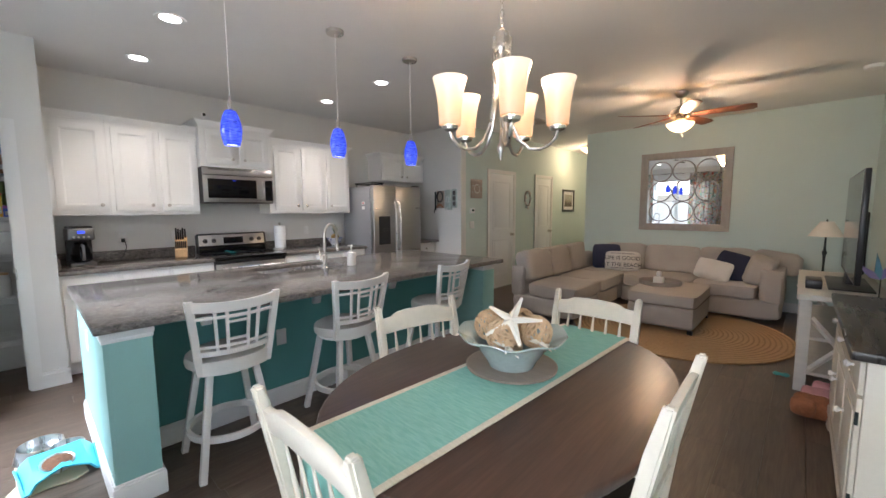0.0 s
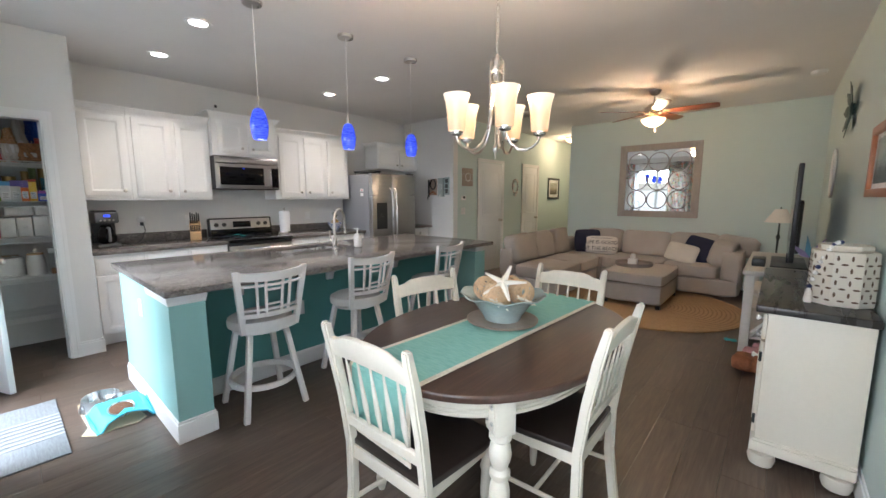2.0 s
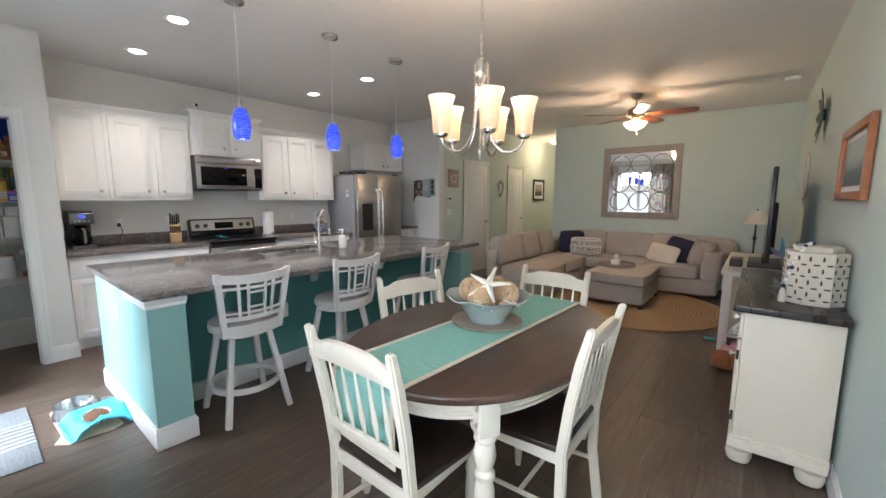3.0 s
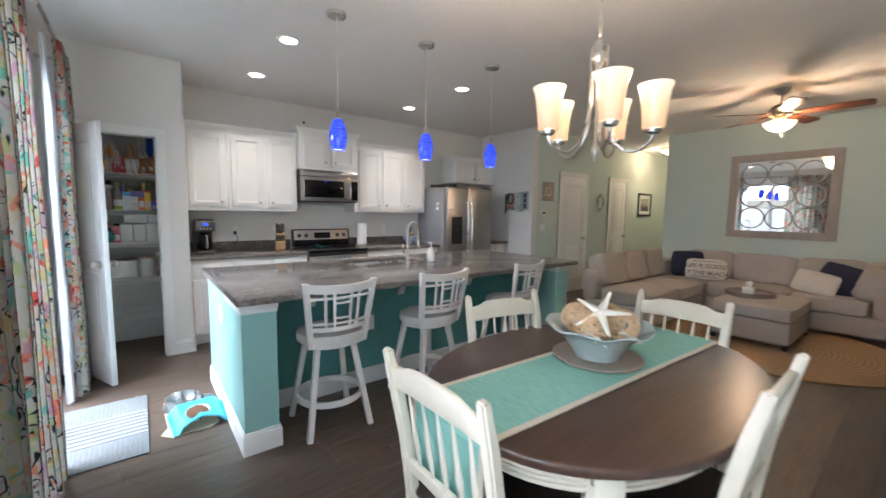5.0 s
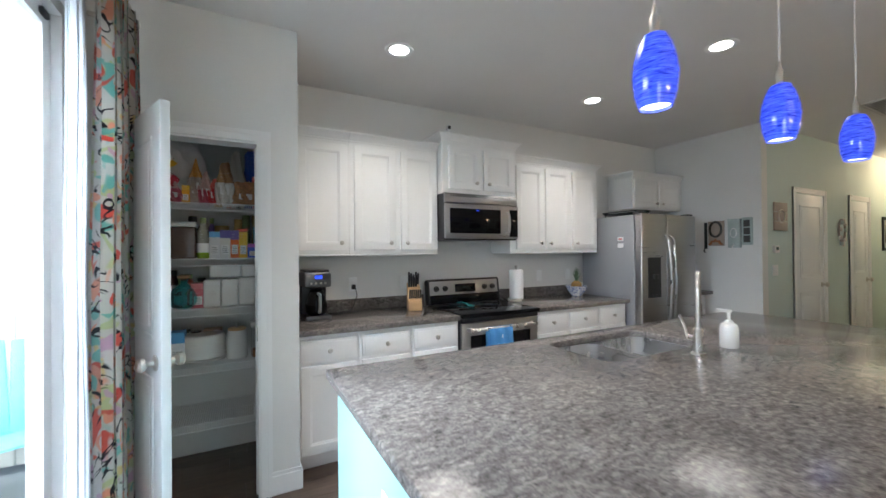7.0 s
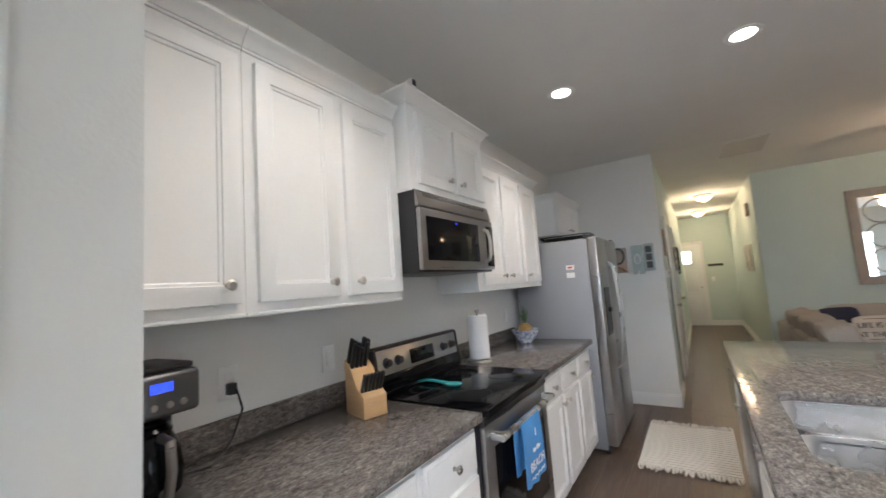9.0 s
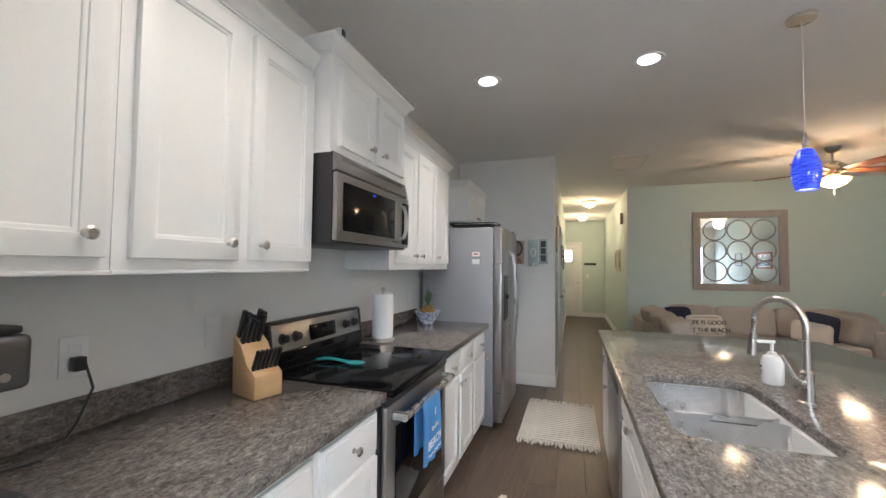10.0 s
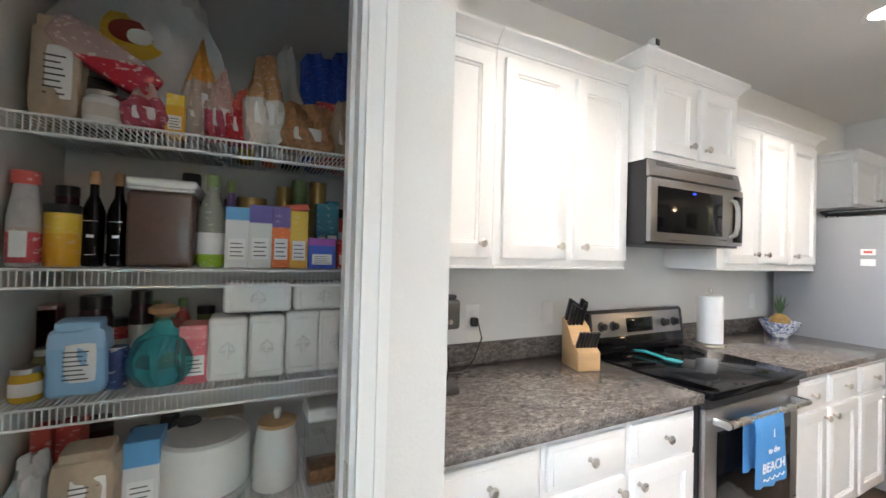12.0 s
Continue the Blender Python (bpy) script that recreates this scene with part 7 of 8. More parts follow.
def bluewhite():
    m, nt, b = mat("blue_white_china")
    f = noise_of(nt, coords(nt), 38, 3, 0.5, 2.0)
    nt.links.new(ramp(nt, f, [(0.44, (0.10, 0.17, 0.42)), (0.52, (0.78, 0.79, 0.80))]), b.inputs["Base Color"])
    b.inputs["Roughness"].default_value = 0.15
    return m


fb = thing("fruit_bowl", "blue and white patterned china bowl", "bowl", pose(-4.97, 3.06, 0.9205))
part("bowl", lathe([(0.05, 0), (0.055, 0.012), (0.09, 0.05), (0.112, 0.10), (0.118, 0.108), (0.110, 0.106), (0.085, 0.06), (0.04, 0.03), (0.001, 0.028)], 36), bluewhite(), fb)
pn = thing("pineapple", "small pineapple with green crown in the bowl", "pineapple", pose(-4.97, 3.06, 0.955))
part("fruit", lathe([(0.02, 0), (0.05, 0.02), (0.06, 0.06), (0.052, 0.10), (0.025, 0.125)], 14), pbr("pineapple_skin", (0.28, 0.17, 0.05), 0.8, var=0.4, scale=40, bump=0.6), pn)
LEAF = pbr("leaf_green", (0.07, 0.13, 0.06), 0.6, var=0.25, scale=12, bump=0.1)
for i in range(16):
    a = i * 2.4
    h = 0.16 - 0.06 * (i / 16)
    part("leaf", moved(prism([(-0.010, 0), (0.010, 0), (0.012, h * 0.4), (0.0, h), (-0.012, h * 0.4)], -0.001, 0.001), pose(0, 0, 0.115, 0, 0, math.degrees(a)) @ pose(0.012, 0, 0, 0, 0, 90) @ pose(0, 0, 0, 90 - 8 - 34 * i / 16)), LEAF, pn)

sp = thing("soap_dispenser", "white ceramic soap dispenser with pump", "soap dispenser", pose(-2.985, 2.0, 0.9205))
part("bottle", lathe([(0.036, 0), (0.040, 0.006), (0.041, 0.09), (0.034, 0.115), (0.018, 0.125), (0.016, 0.135)], 26), WHITECER, sp)
part("pump", joined(rod((0, 0, 0.13), (0, 0, 0.175), 0.007, seg=8), box(-0.055, 0.012, -0.008, 0.008, 0.172, 0.186, bevel=0.003)), WHITECER, sp)
part("label_bars", joined(box(-0.0425, -0.0405, -0.012, 0.012, 0.052, 0.056), box(-0.0425, -0.0405, -0.008, 0.008, 0.042, 0.045), box(-0.0425, -0.0405, -0.010, 0.010, 0.068, 0.078)), INK, sp)
TEALSIL = soft_colour("teal_silicone", (0.05, 0.36, 0.38))
sn = thing("spoon", "teal silicone spoon resting on the cooktop", "spoon", pose(-4.88, 1.612, 0.9305, 0, 0, 1))
part("handle", tube([(-0.13, -0.004, 0.014), (-0.07, 0.004, 0.020), (-0.01, 0.006, 0.016), (0.05, 0.002, 0.010)], [0.0055, 0.0075, 0.007, 0.010], 8), TEALSIL, sn)
part("head", moved(lathe([(0.001, 0.002), (0.024, 0.004), (0.033, 0.014), (0.029, 0.014), (0.019, 0.008)], 20), pose(0.085, 0.0, 0) @ Matrix.Diagonal((1.45, 1.0, 1, 1))), TEALSIL, sn)
tw = thing("dish_towel", "blue dish towel with white lettering over the oven handle", "towel", pose(-4.434, 1.66, 0.805))


def towel_fold():
    bm = bmesh.new()
    rows = []
    prof = [(-0.022, -0.22), (-0.020, -0.05), (-0.015, 0.0), (0.0, 0.0165), (0.015, 0.0), (0.021, -0.05), (0.024, -0.16), (0.026, -0.26)]
    for j, (x, z) in enumerate(prof):
        rows.append([bm.verts.new((x + 0.006 * math.sin(5 * math.pi * i / 10) * (0.3 if j in (2, 3, 4) else 1), (i / 10 - 0.5) * (0.235 + 0.015 * math.sin(j)), z - (0.012 * math.sin(3 * i / 10) if j == 7 else 0))) for i in range(11)])
    for a, b in zip(rows, rows[1:]):
        for i in range(10):
            bm.faces.new((a[i], a[i + 1], b[i + 1], b[i]))
    bmesh.ops.recalc_face_normals(bm, faces=bm.faces)
    bmesh.ops.solidify(bm, geom=list(bm.faces), thickness=0.003)
    return bm


part("cloth", towel_fold(), BLUETOWEL, tw)
for i, (tx, sz) in enumerate((("I", 0.05), ("to the", 0.035), ("BEACH", 0.055))):
    words("lettering", tx, sz, PAPER, tw, pose(0.0335, 0.0, -0.06 - i * 0.065, 90, 0, 90), 0.001, "white hand lettering")
part("wave_line", tube([(0.034, -0.08 + 0.16 * i / 20, -0.235 + 0.006 * math.sin(i * 1.3)) for i in range(21)], 0.002, 5), PAPER, tw)
scam = thing("security_camera", "tiny black and white camera on the cabinet top", "camera", pose(XK + 0.40, 1.40, 2.393))
part("base", lathe([(0.022, 0), (0.022, 0.008), (0.006, 0.012), (0.006, 0.03)], 14), TRIM, scam)
part("head", box(-0.018, 0.018, -0.018, 0.018, 0.028, 0.07, bevel=0.006), TRIM, scam)
part("lens", box(0.0181, 0.022, -0.014, 0.014, 0.034, 0.064, bevel=0.002), BLACK, scam)
fp = thing("tray_on_fridge", "dark metal rack lying on the refrigerator", "rack", pose(-4.66, 3.46, 1.757))
part("rim", tube([(x, y, 0.045) for x, y in oval(0.22, 0.12, 40, 6)], 0.006, 6, True), DARKIRON, fp)
part("plate", prism(oval(0.215, 0.115, 40, 6), 0.028, 0.034), DARKIRON, fp)
for x in (-0.18, 0.18):
    part("foot", joined(rod((x, -0.09, 0), (x, -0.09, 0.04), 0.006, seg=6), rod((x, 0.09, 0), (x, 0.09, 0.04), 0.006, seg=6)), DARKIRON, fp)


def fringed_rug(x0, x1, y0, y1, seed):
    r = thing("kitchen_rug", "off-white woven cotton rug with fringed ends", "rug", pose((x0 + x1) / 2, (y0 + y1) / 2, 0.0015))
    w, h = x1 - x0, y1 - y0
    part("weave", sheet(w, h, 0.008, 14, 20, lambda u, v_: 0.0), OFFRUG, r)
    for i in range(int(h / 0.042)):
        y = -h / 2 + 0.025 + i * 0.042
        part("rib", sheet(w * 0.985, 0.024, 0.005, 8, 1, lambda u, v_: 0.0082), OFFRUG, r, m=pose(0, y, 0))
    rg = random.Random(seed)
    for s in (-1, 1):
        bm = None
        for i in range(26):
            x = -w / 2 + w * (i + 0.5) / 26
            t = tube([(x, s * h / 2 - s * 0.01, 0.006), (x + rg.uniform(-0.006, 0.006), s * (h / 2 + 0.03), 0.008), (x + rg.uniform(-0.018, 0.018), s * (h / 2 + rg.uniform(0.06, 0.10)), 0.007)], [0.005, 0.0115, 0.006], 5)
            bm = t if bm is None else joined(bm, t)
        part("fringe", bm, OFFRUG, r)


fringed_rug(-4.24, -3.60, 3.24, 4.16, 1)
fringed_rug(-4.24, -3.66, 1.35, 2.30, 2)

# ---- pantry ----
PY0, PY1 = YS, YP - 0.06


def wire_shelf(z):
    s = thing("wire_shelf", "white coated wire pantry shelf with front lip", "shelf", pose(0, 0, z), "pantry shelves")
    part("front_rail", rod((-4.782, PY0 + 0.004, 0), (-4.782, PY1 - 0.004, 0), 0.0035, seg=7), WIRE, s)
    part("lower_rail", rod((-4.778, PY0 + 0.004, -0.042), (-4.778, PY1 - 0.004, -0.042), 0.0035, seg=7), WIRE, s)
    part("back_rail", rod((-5.172, PY0 + 0.004, 0), (-5.172, PY1 - 0.004, 0), 0.003, seg=6), WIRE, s)
    part("middle_rail", rod((-4.98, PY0 + 0.004, -0.004), (-4.98, PY1 - 0.004, -0.004), 0.0025, seg=6), WIRE, s)
    bm = bmesh.new()
    n_ = int((PY1 - PY0) / 0.0127)
    for i in range(n_):
        y = PY0 + 0.008 + i * 0.0127
        bm_box(bm, -5.172, -4.780, y - 0.0013, y + 0.0013, -0.0013, 0.0013)
        bm_box(bm, -4.7815, -4.7785, y - 0.0013, y + 0.0013, -0.042, -0.001)
    tagged(part("deck_wires", bm, WIRE, s), kind="stuff")
    for y in (PY0 + 0.003, PY1 - 0.003):
        part("end_bracket", box(-4.80, -4.765, y - 0.003, y + 0.003, -0.05, 0.008, bevel=0.002), WIRE, s)


for z in (1.725, 1.375, 1.06, 0.705, 0.35):
    wire_shelf(z)


def two_tone(name, a, b, split, rough=0.45, spots=0.00):
    """Printed pack: colour a below, b above the split height, with small printed flecks."""
    m, nt, bs = mat(name)
    v = coords(nt)
    sep = nt.nodes.new("ShaderNodeSeparateXYZ")
    nt.links.new(v, sep.inputs[0])
    mr = nt.nodes.new("ShaderNodeMapRange")
    mr.inputs["From Min"].default_value, mr.inputs["From Max"].default_value = split - 0.002, split + 0.002
    nt.links.new(sep.outputs[2], mr.inputs[0])
    c = blend(nt, mr.outputs[0], a, b)
    f = noise_of(nt, coords(nt, (1, 1, 2.2)), 55, 2)
    c = blend(nt, ramp(nt, f, [(0.60, (0, 0, 0)), (0.63, (spots,) * 3)]), c, (0.85, 0.84, 0.8))
    nt.links.new(c, bs.inputs["Base Color"])
    bs.inputs["Roughness"].default_value = rough
    return m


KRAFT = pbr("kraft_paper", (0.46, 0.36, 0.26), 0.8, var=0.12, scale=14, bump=0.3)
BAGWHITE = pbr("white_plastic_film", (0.74, 0.72, 0.71), 0.3, var=0.06, scale=18, bump=0.2)
REDPACK = two_tone("red_pack", (0.50, 0.03, 0.04), (0.62, 0.10, 0.08), 0.10, spots=0.36)
PINKBAG = two_tone("pink_pack", (0.42, 0.07, 0.11), (0.52, 0.33, 0.30), 0.09, spots=0.32)
ORANGEBAG = two_tone("orange_pack", (0.45, 0.36, 0.31), (0.60, 0.27, 0.04), 0.17, spots=0.18)
BLUEBAG = two_tone("blue_pack", (0.015, 0.05, 0.30), (0.02, 0.10, 0.50), 0.2, spots=0.14)
NUTS = pbr("nut_mix", (0.40, 0.20, 0.09), 0.35, var=0.5, scale=55, grain=90, bump=0.6)
YELLOW = two_tone("yellow_pack", (0.80, 0.42, 0.02), (0.82, 0.55, 0.05), 0.08, spots=0.23)
ORANGE = two_tone("orange_carton", (0.78, 0.17, 0.02), (0.16, 0.10, 0.34), 0.12, spots=0.18)
LIME = two_tone("lime_bottle", (0.35, 0.55, 0.05), (0.30, 0.30, 0.25), 0.09, 0.2, 0.3)
CLEARPINK = two_tone("pink_bottle", (0.62, 0.10, 0.12), (0.50, 0.42, 0.38), 0.08, 0.2, 0.5)
PLUM = pbr("plum_glass", (0.05, 0.025, 0.03), 0.12, var=0.3, bump=0)
BROWNTUB = pbr("brown_tinted_plastic", (0.12, 0.075, 0.06), 0.12, var=0.15, bump=0, coat=0.3)
CARTONBLUE = two_tone("white_blue_carton", (0.72, 0.72, 0.72), (0.12, 0.36, 0.66), 0.135, spots=0.00)
CARTONPURPLE = two_tone("white_purple_carton", (0.72, 0.71, 0.68), (0.12, 0.09, 0.34), 0.13, spots=0.00)
GOLDCAN = pbr("gold_can", (0.45, 0.32, 0.12), 0.3, 0.7, var=0.1, bump=0)
GREENCAN = pbr("green_can", (0.22, 0.30, 0.12), 0.4, var=0.2, scale=20, bump=0)
TEALBOX = two_tone("teal_carton", (0.03, 0.17, 0.24), (0.05, 0.24, 0.32), 0.12, spots=0.27)
BLUEBOX = two_tone("blue_box", (0.06, 0.13, 0.60), (0.42, 0.12, 0.52), 0.07, spots=0.00)
OLIVE = pbr("olive_jar", (0.20, 0.18, 0.08), 0.12, var=0.2, bump=0)
MUSTARD = pbr("mustard_jar", (0.55, 0.34, 0.03), 0.12, var=0.1, bump=0)
BLUEFLOUR = two_tone("pale_blue_bag", (0.30, 0.50, 0.72), (0.36, 0.55, 0.76), 0.12, 0.7, 0.0)
NAVYCAN = two_tone("navy_can", (0.015, 0.03, 0.12), (0.02, 0.035, 0.14), 0.08, spots=0.41)
PINKBOX = two_tone("pink_carton", (0.62, 0.14, 0.18), (0.66, 0.20, 0.22), 0.12, spots=0.18)
CLEARBAG = pbr("cloudy_film", (0.50, 0.48, 0.47), 0.25, var=0.15, scale=14, bump=0.3)
CORK = pbr("cork", (0.36, 0.20, 0.10), 0.8, var=0.2, scale=40, bump=0.3)


def at_shelf(label, cat, x, y, z, d, name):
    return thing(name, label, cat, pose(x - d / 2, y, z + 0.0015))


def pack_bag(label, cat, x, y, z, w, h, material, taper=0.22):
    d = min(0.10, max(0.05, w * 0.7))
    t = at_shelf(label, cat, x, y, z, d, "bag" if cat != "pouch" else "pouch")
    bm = cushion(d, w, h, 0.35, 8, 0.012, w * 31 + h * 17)
    for v_ in bm.verts:
        k = v_.co.z / h
        v_.co.x *= 1.0 - 0.7 * max(0, k - 0.35) / 0.65
        v_.co.y *= 1.08 - taper * max(0, k - 0.45) / 0.55 + 0.05 * math.sin(9 * k + w * 40)
        v_.co.x += 0.010 * math.sin(14 * v_.co.y / w + 6 * k)
    part("pack", bm, material, t)
    if w > 0.065:
        part("label", moved(cushion(0.006, w * 0.55, h * 0.26, 0.2, 4, 0.0), pose(d * 0.47, 0, h * 0.24, 0, -3, 0)), BAGWHITE if material is not BAGWHITE else PILLOW, t)
    return t


def pack_flour(label, cat, x, y, z, w, h, material):
    """Paper flour bag with a folded top."""
    d = w * 0.7
    t = at_shelf(label, cat, x, y, z, d, "bag")
    bm = cushion(d, w, h * 0.86, 0.22, 8, 0.008, w * 31)
    part("pack", bm, material, t)
    part("folded_top", moved(cushion(d * 0.75, w * 0.82, h * 0.16, 0.3, 5, 0.01, 2), pose(0, 0, h * 0.82, 0, 8, 0)), material, t)
    part("label", moved(cushion(0.005, w * 0.55, h * 0.5, 0.1, 4, 0.0), pose(d * 0.49, 0.01, h * 0.2)), PAPER, t)
    bars = bmesh.new()
    for i in range(7):
        bm_box(bars, d * 0.49 + 0.0028, d * 0.49 + 0.0036, -w * 0.2, w * (0.24 - 0.05 * (i % 3)), h * (0.24 + 0.058 * i), h * (0.255 + 0.058 * i))
    part("print_bars", bars, INK, t)


def pack_carton(label, cat, x, y, z, w, h, material):
    d = max(0.05, min(0.11, w * 1.4))
    t = at_shelf(label, cat, x, y, z, d, "food_box")
    part("carton", box(-d / 2, d / 2, -w / 2, w / 2, 0, h, bevel=0.0015, seg=1), material, t)
    part("panel", box(d / 2, d / 2 + 0.0008, -w * 0.36, w * 0.36, h * 0.14, h * 0.48), PAPER, t)
    bars = bmesh.new()
    for i in range(4):
        bm_box(bars, d / 2 + 0.0008, d / 2 + 0.0014, -w * 0.28, w * (0.28 - 0.08 * (i % 2)), h * (0.19 + 0.068 * i), h * (0.205 + 0.068 * i))
    part("print_bars", bars, INK, t)


def pack_tub(label, cat, x, y, z, w, h, material):
    r_ = w / 2
    t = at_shelf(label, cat, x, y, z, w, "tub")
    part("body", lathe([(r_ * 0.9, 0), (r_ * 0.96, 0.004), (r_, h * 0.8), (r_ * 0.97, h * 0.86)], 24), material, t)
    part("lid", lathe([(r_ * 1.02, h * 0.86), (r_ * 1.02, h * 0.97), (r_ * 0.95, h)], 24), BLACK if material is not BLACK else DARKIRON, t)


def pack_jar(label, cat, x, y, z, w, h, material):
    r_ = w / 2
    t = at_shelf(label, cat, x, y, z, w, "jar")
    part("body", lathe([(r_ * 0.86, 0), (r_ * 0.98, 0.006), (r_, 0.02), (r_, h * 0.72), (r_ * 0.82, h * 0.84)], 26), material, t)
    part("lid", lathe([(r_ * 0.86, h * 0.84), (r_ * 0.88, h * 0.85), (r_ * 0.88, h * 0.98), (r_ * 0.84, h)], 26), NICKEL if h < 0.12 else BLACK, t)
    part("label", lathe([(r_ * 1.005, h * 0.2), (r_ * 1.012, h * 0.21), (r_ * 1.012, h * 0.58), (r_ * 1.005, h * 0.59)], 26, cap=False), PILLOW, t)


def pack_bottle(label, cat, x, y, z, w, h, material):
    r_ = w / 2
    t = at_shelf(label, cat, x, y, z, w, "bottle")
    part("body", lathe([(r_ * 0.85, 0), (r_, 0.008), (r_, h * 0.55), (r_ * 0.9, h * 0.64), (r_ * 0.5, h * 0.80), (r_ * 0.42, h * 0.88)], 22), material, t)
    part("cap", lathe([(r_ * 0.5, h * 0.86), (r_ * 0.52, h * 0.99), (r_ * 0.45, h)], 18), REDPACK if material in (YELLOW, CLEARPINK) else GREENCAN, t)
    part("label", lathe([(r_ * 1.005, h * 0.14), (r_ * 1.01, h * 0.15), (r_ * 1.01, h * 0.36), (r_ * 1.005, h * 0.37)], 22, cap=False), PAPER, t)


def pack_squeeze(label, cat, x, y, z, w, h, material):
    """Clear wide-shouldered bottle with a broad cap and a wrap label."""
    r_ = w / 2
    t = at_shelf(label, cat, x, y, z, w, "bottle")
    part("body", lathe([(r_ * 0.9, 0), (r_, 0.008), (r_, h * 0.52), (r_ * 0.86, h * 0.66), (r_ * 0.72, h * 0.80), (r_ * 0.70, h * 0.86)], 24), CLEARBAG, t, "cloudy clear body")
    part("cap", lathe([(r_ * 0.88, h * 0.86), (r_ * 0.90, h * 0.985), (r_ * 0.84, h)], 24), REDPACK, t, "broad red cap")
    part("label", lathe([(r_ * 1.006, h * 0.04), (r_ * 1.014, h * 0.05), (r_ * 1.014, h * 0.40), (r_ * 1.006, h * 0.41)], 24, cap=False), material, t)
    part("panel", box(r_ * 1.0, r_ * 1.03, -r_ * 0.45, r_ * 0.55, h * 0.10, h * 0.37), PAPER, t)


def pack_wine(label, cat, x, y, z, w, h, material):
    r_ = w / 2 * 0.92
    t = at_shelf(label, cat, x, y, z, w, "oil_bottle")
    part("body", lathe([(r_ * 0.9, 0), (r_, 0.006), (r_, h * 0.58), (r_ * 0.75, h * 0.66), (r_ * 0.42, h * 0.74), (r_ * 0.38, h * 0.86)], 24), BLACKGLASS, t)
    part("stopper", lathe([(r_ * 0.46, h * 0.86), (r_ * 0.48, h * 0.97), (r_ * 0.4, h)], 16), CORK, t)
    part("label_lines", joined(box(r_ + 0.0005, r_ + 0.0012, -r_ * 0.6, r_ * 0.6, h * 0.47, h * 0.475), box(r_ * 0.98, r_ + 0.0012, -r_ * 0.3, r_ * 0.3, h * 0.30, h * 0.33), box(r_ * 0.98, r_ + 0.0012, -r_ * 0.4, r_ * 0.4, h * 0.12, h * 0.125)), PAPER, t)


def pack_tub2(label, cat, x, y, z, w, h, material):
    t = at_shelf(label, cat, x, y, z, 0.2, "storage_container")
    part("body", box(-0.10, 0.10, -w / 2, w / 2, 0, h * 0.86, bevel=0.014, seg=3), material, t)
    part("lid", joined(box(-0.103, 0.103, -w / 2 - 0.003, w / 2 + 0.003, h * 0.90, h, bevel=0.010, seg=3), box(-0.098, 0.098, -w / 2 + 0.002, w / 2 - 0.002, h * 0.86, h * 0.90, bevel=0.004)), WHITECER, t)


def pack_can(label, cat, x, y, z, w, h, material):
    # tall piles are cans one on the other
    r_, n_ = max(0.026, w / 2), max(1, round(h / 0.11))
    for i in range(n_):
        hh = h / n_
        t = at_shelf(label, cat, x, y, z + i * (hh + 0.0005), w, "food_can")
        part("can", lathe([(r_ * 0.96, 0), (r_, 0.003), (r_, hh - 0.004), (r_ * 0.97, hh - 0.001)], 22), material, t)
        part("rim", lathe([(r_ * 0.90, hh - 0.003), (r_ * 0.97, hh - 0.0005), (r_ * 1.0, hh - 0.003)], 22, cap=False), NICKEL, t)


def pack_flask(label, cat, x, y, z, w, h, material):
    r_ = w / 2
    t = at_shelf(label, cat, x, y, z, w, "glass_flask")
    part("body", lathe([(r_ * 0.4, 0), (r_ * 0.75, 0.01), (r_ * 0.98, r_ * 0.55), (r_ * 0.98, r_ * 0.95), (r_ * 0.75, r_ * 1.5), (r_ * 0.3, r_ * 1.85), (r_ * 0.2, h * 0.8), (r_ * 0.24, h * 0.84)], 28), material, t)
    part("stopper", lathe([(r_ * 0.18, h * 0.8), (r_ * 0.2, h * 0.86), (r_ * 0.42, h * 0.9), (r_ * 0.42, h * 0.96), (r_ * 0.25, h)], 18), CORK, t)


def emboss(parent, x, zc, w, h, lying=False):
    if lying:
        w, h = h, w
    part("moulding", joined(*[box(x, x + 0.003, a, b, c, e, bevel=0.001, seg=1) for a, b, c, e in ((-w * 0.38, w * 0.38, zc - h * 0.40, zc - h * 0.38), (-w * 0.38, w * 0.38, zc + h * 0.38, zc + h * 0.40), (-w * 0.40, -w * 0.38, zc - h * 0.40, zc + h * 0.40), (w * 0.38, w * 0.40, zc - h * 0.40, zc + h * 0.40))]), WHITECER, parent)
    part("latch", joined(tube([(x + 0.006, 0.016 * math.cos(a), zc + 0.014 * math.sin(a)) for a in (k * math.pi / 8 for k in range(16))], 0.0022, 5, True), box(x, x + 0.007, -0.004, 0.004, zc - 0.03, zc + 0.02, bevel=0.001, seg=1), box(x, x + 0.006, -0.02, 0.02, zc - 0.012, zc - 0.004, bevel=0.001, seg=1)), WHITECER, parent)


def pack_canister(label, cat, x, y, z, w, h, material):
    t = thing("canister", "white ceramic canister with embossed latch", cat, pose(x - 0.06, y, z + 0.0015), "white canisters")
    part("body", box(-0.06, 0.055, -w / 2 + 0.001, w / 2 - 0.001, 0, h, bevel=0.012, seg=3), WHITECER, t)
    emboss(t, 0.055, h / 2, w, h)


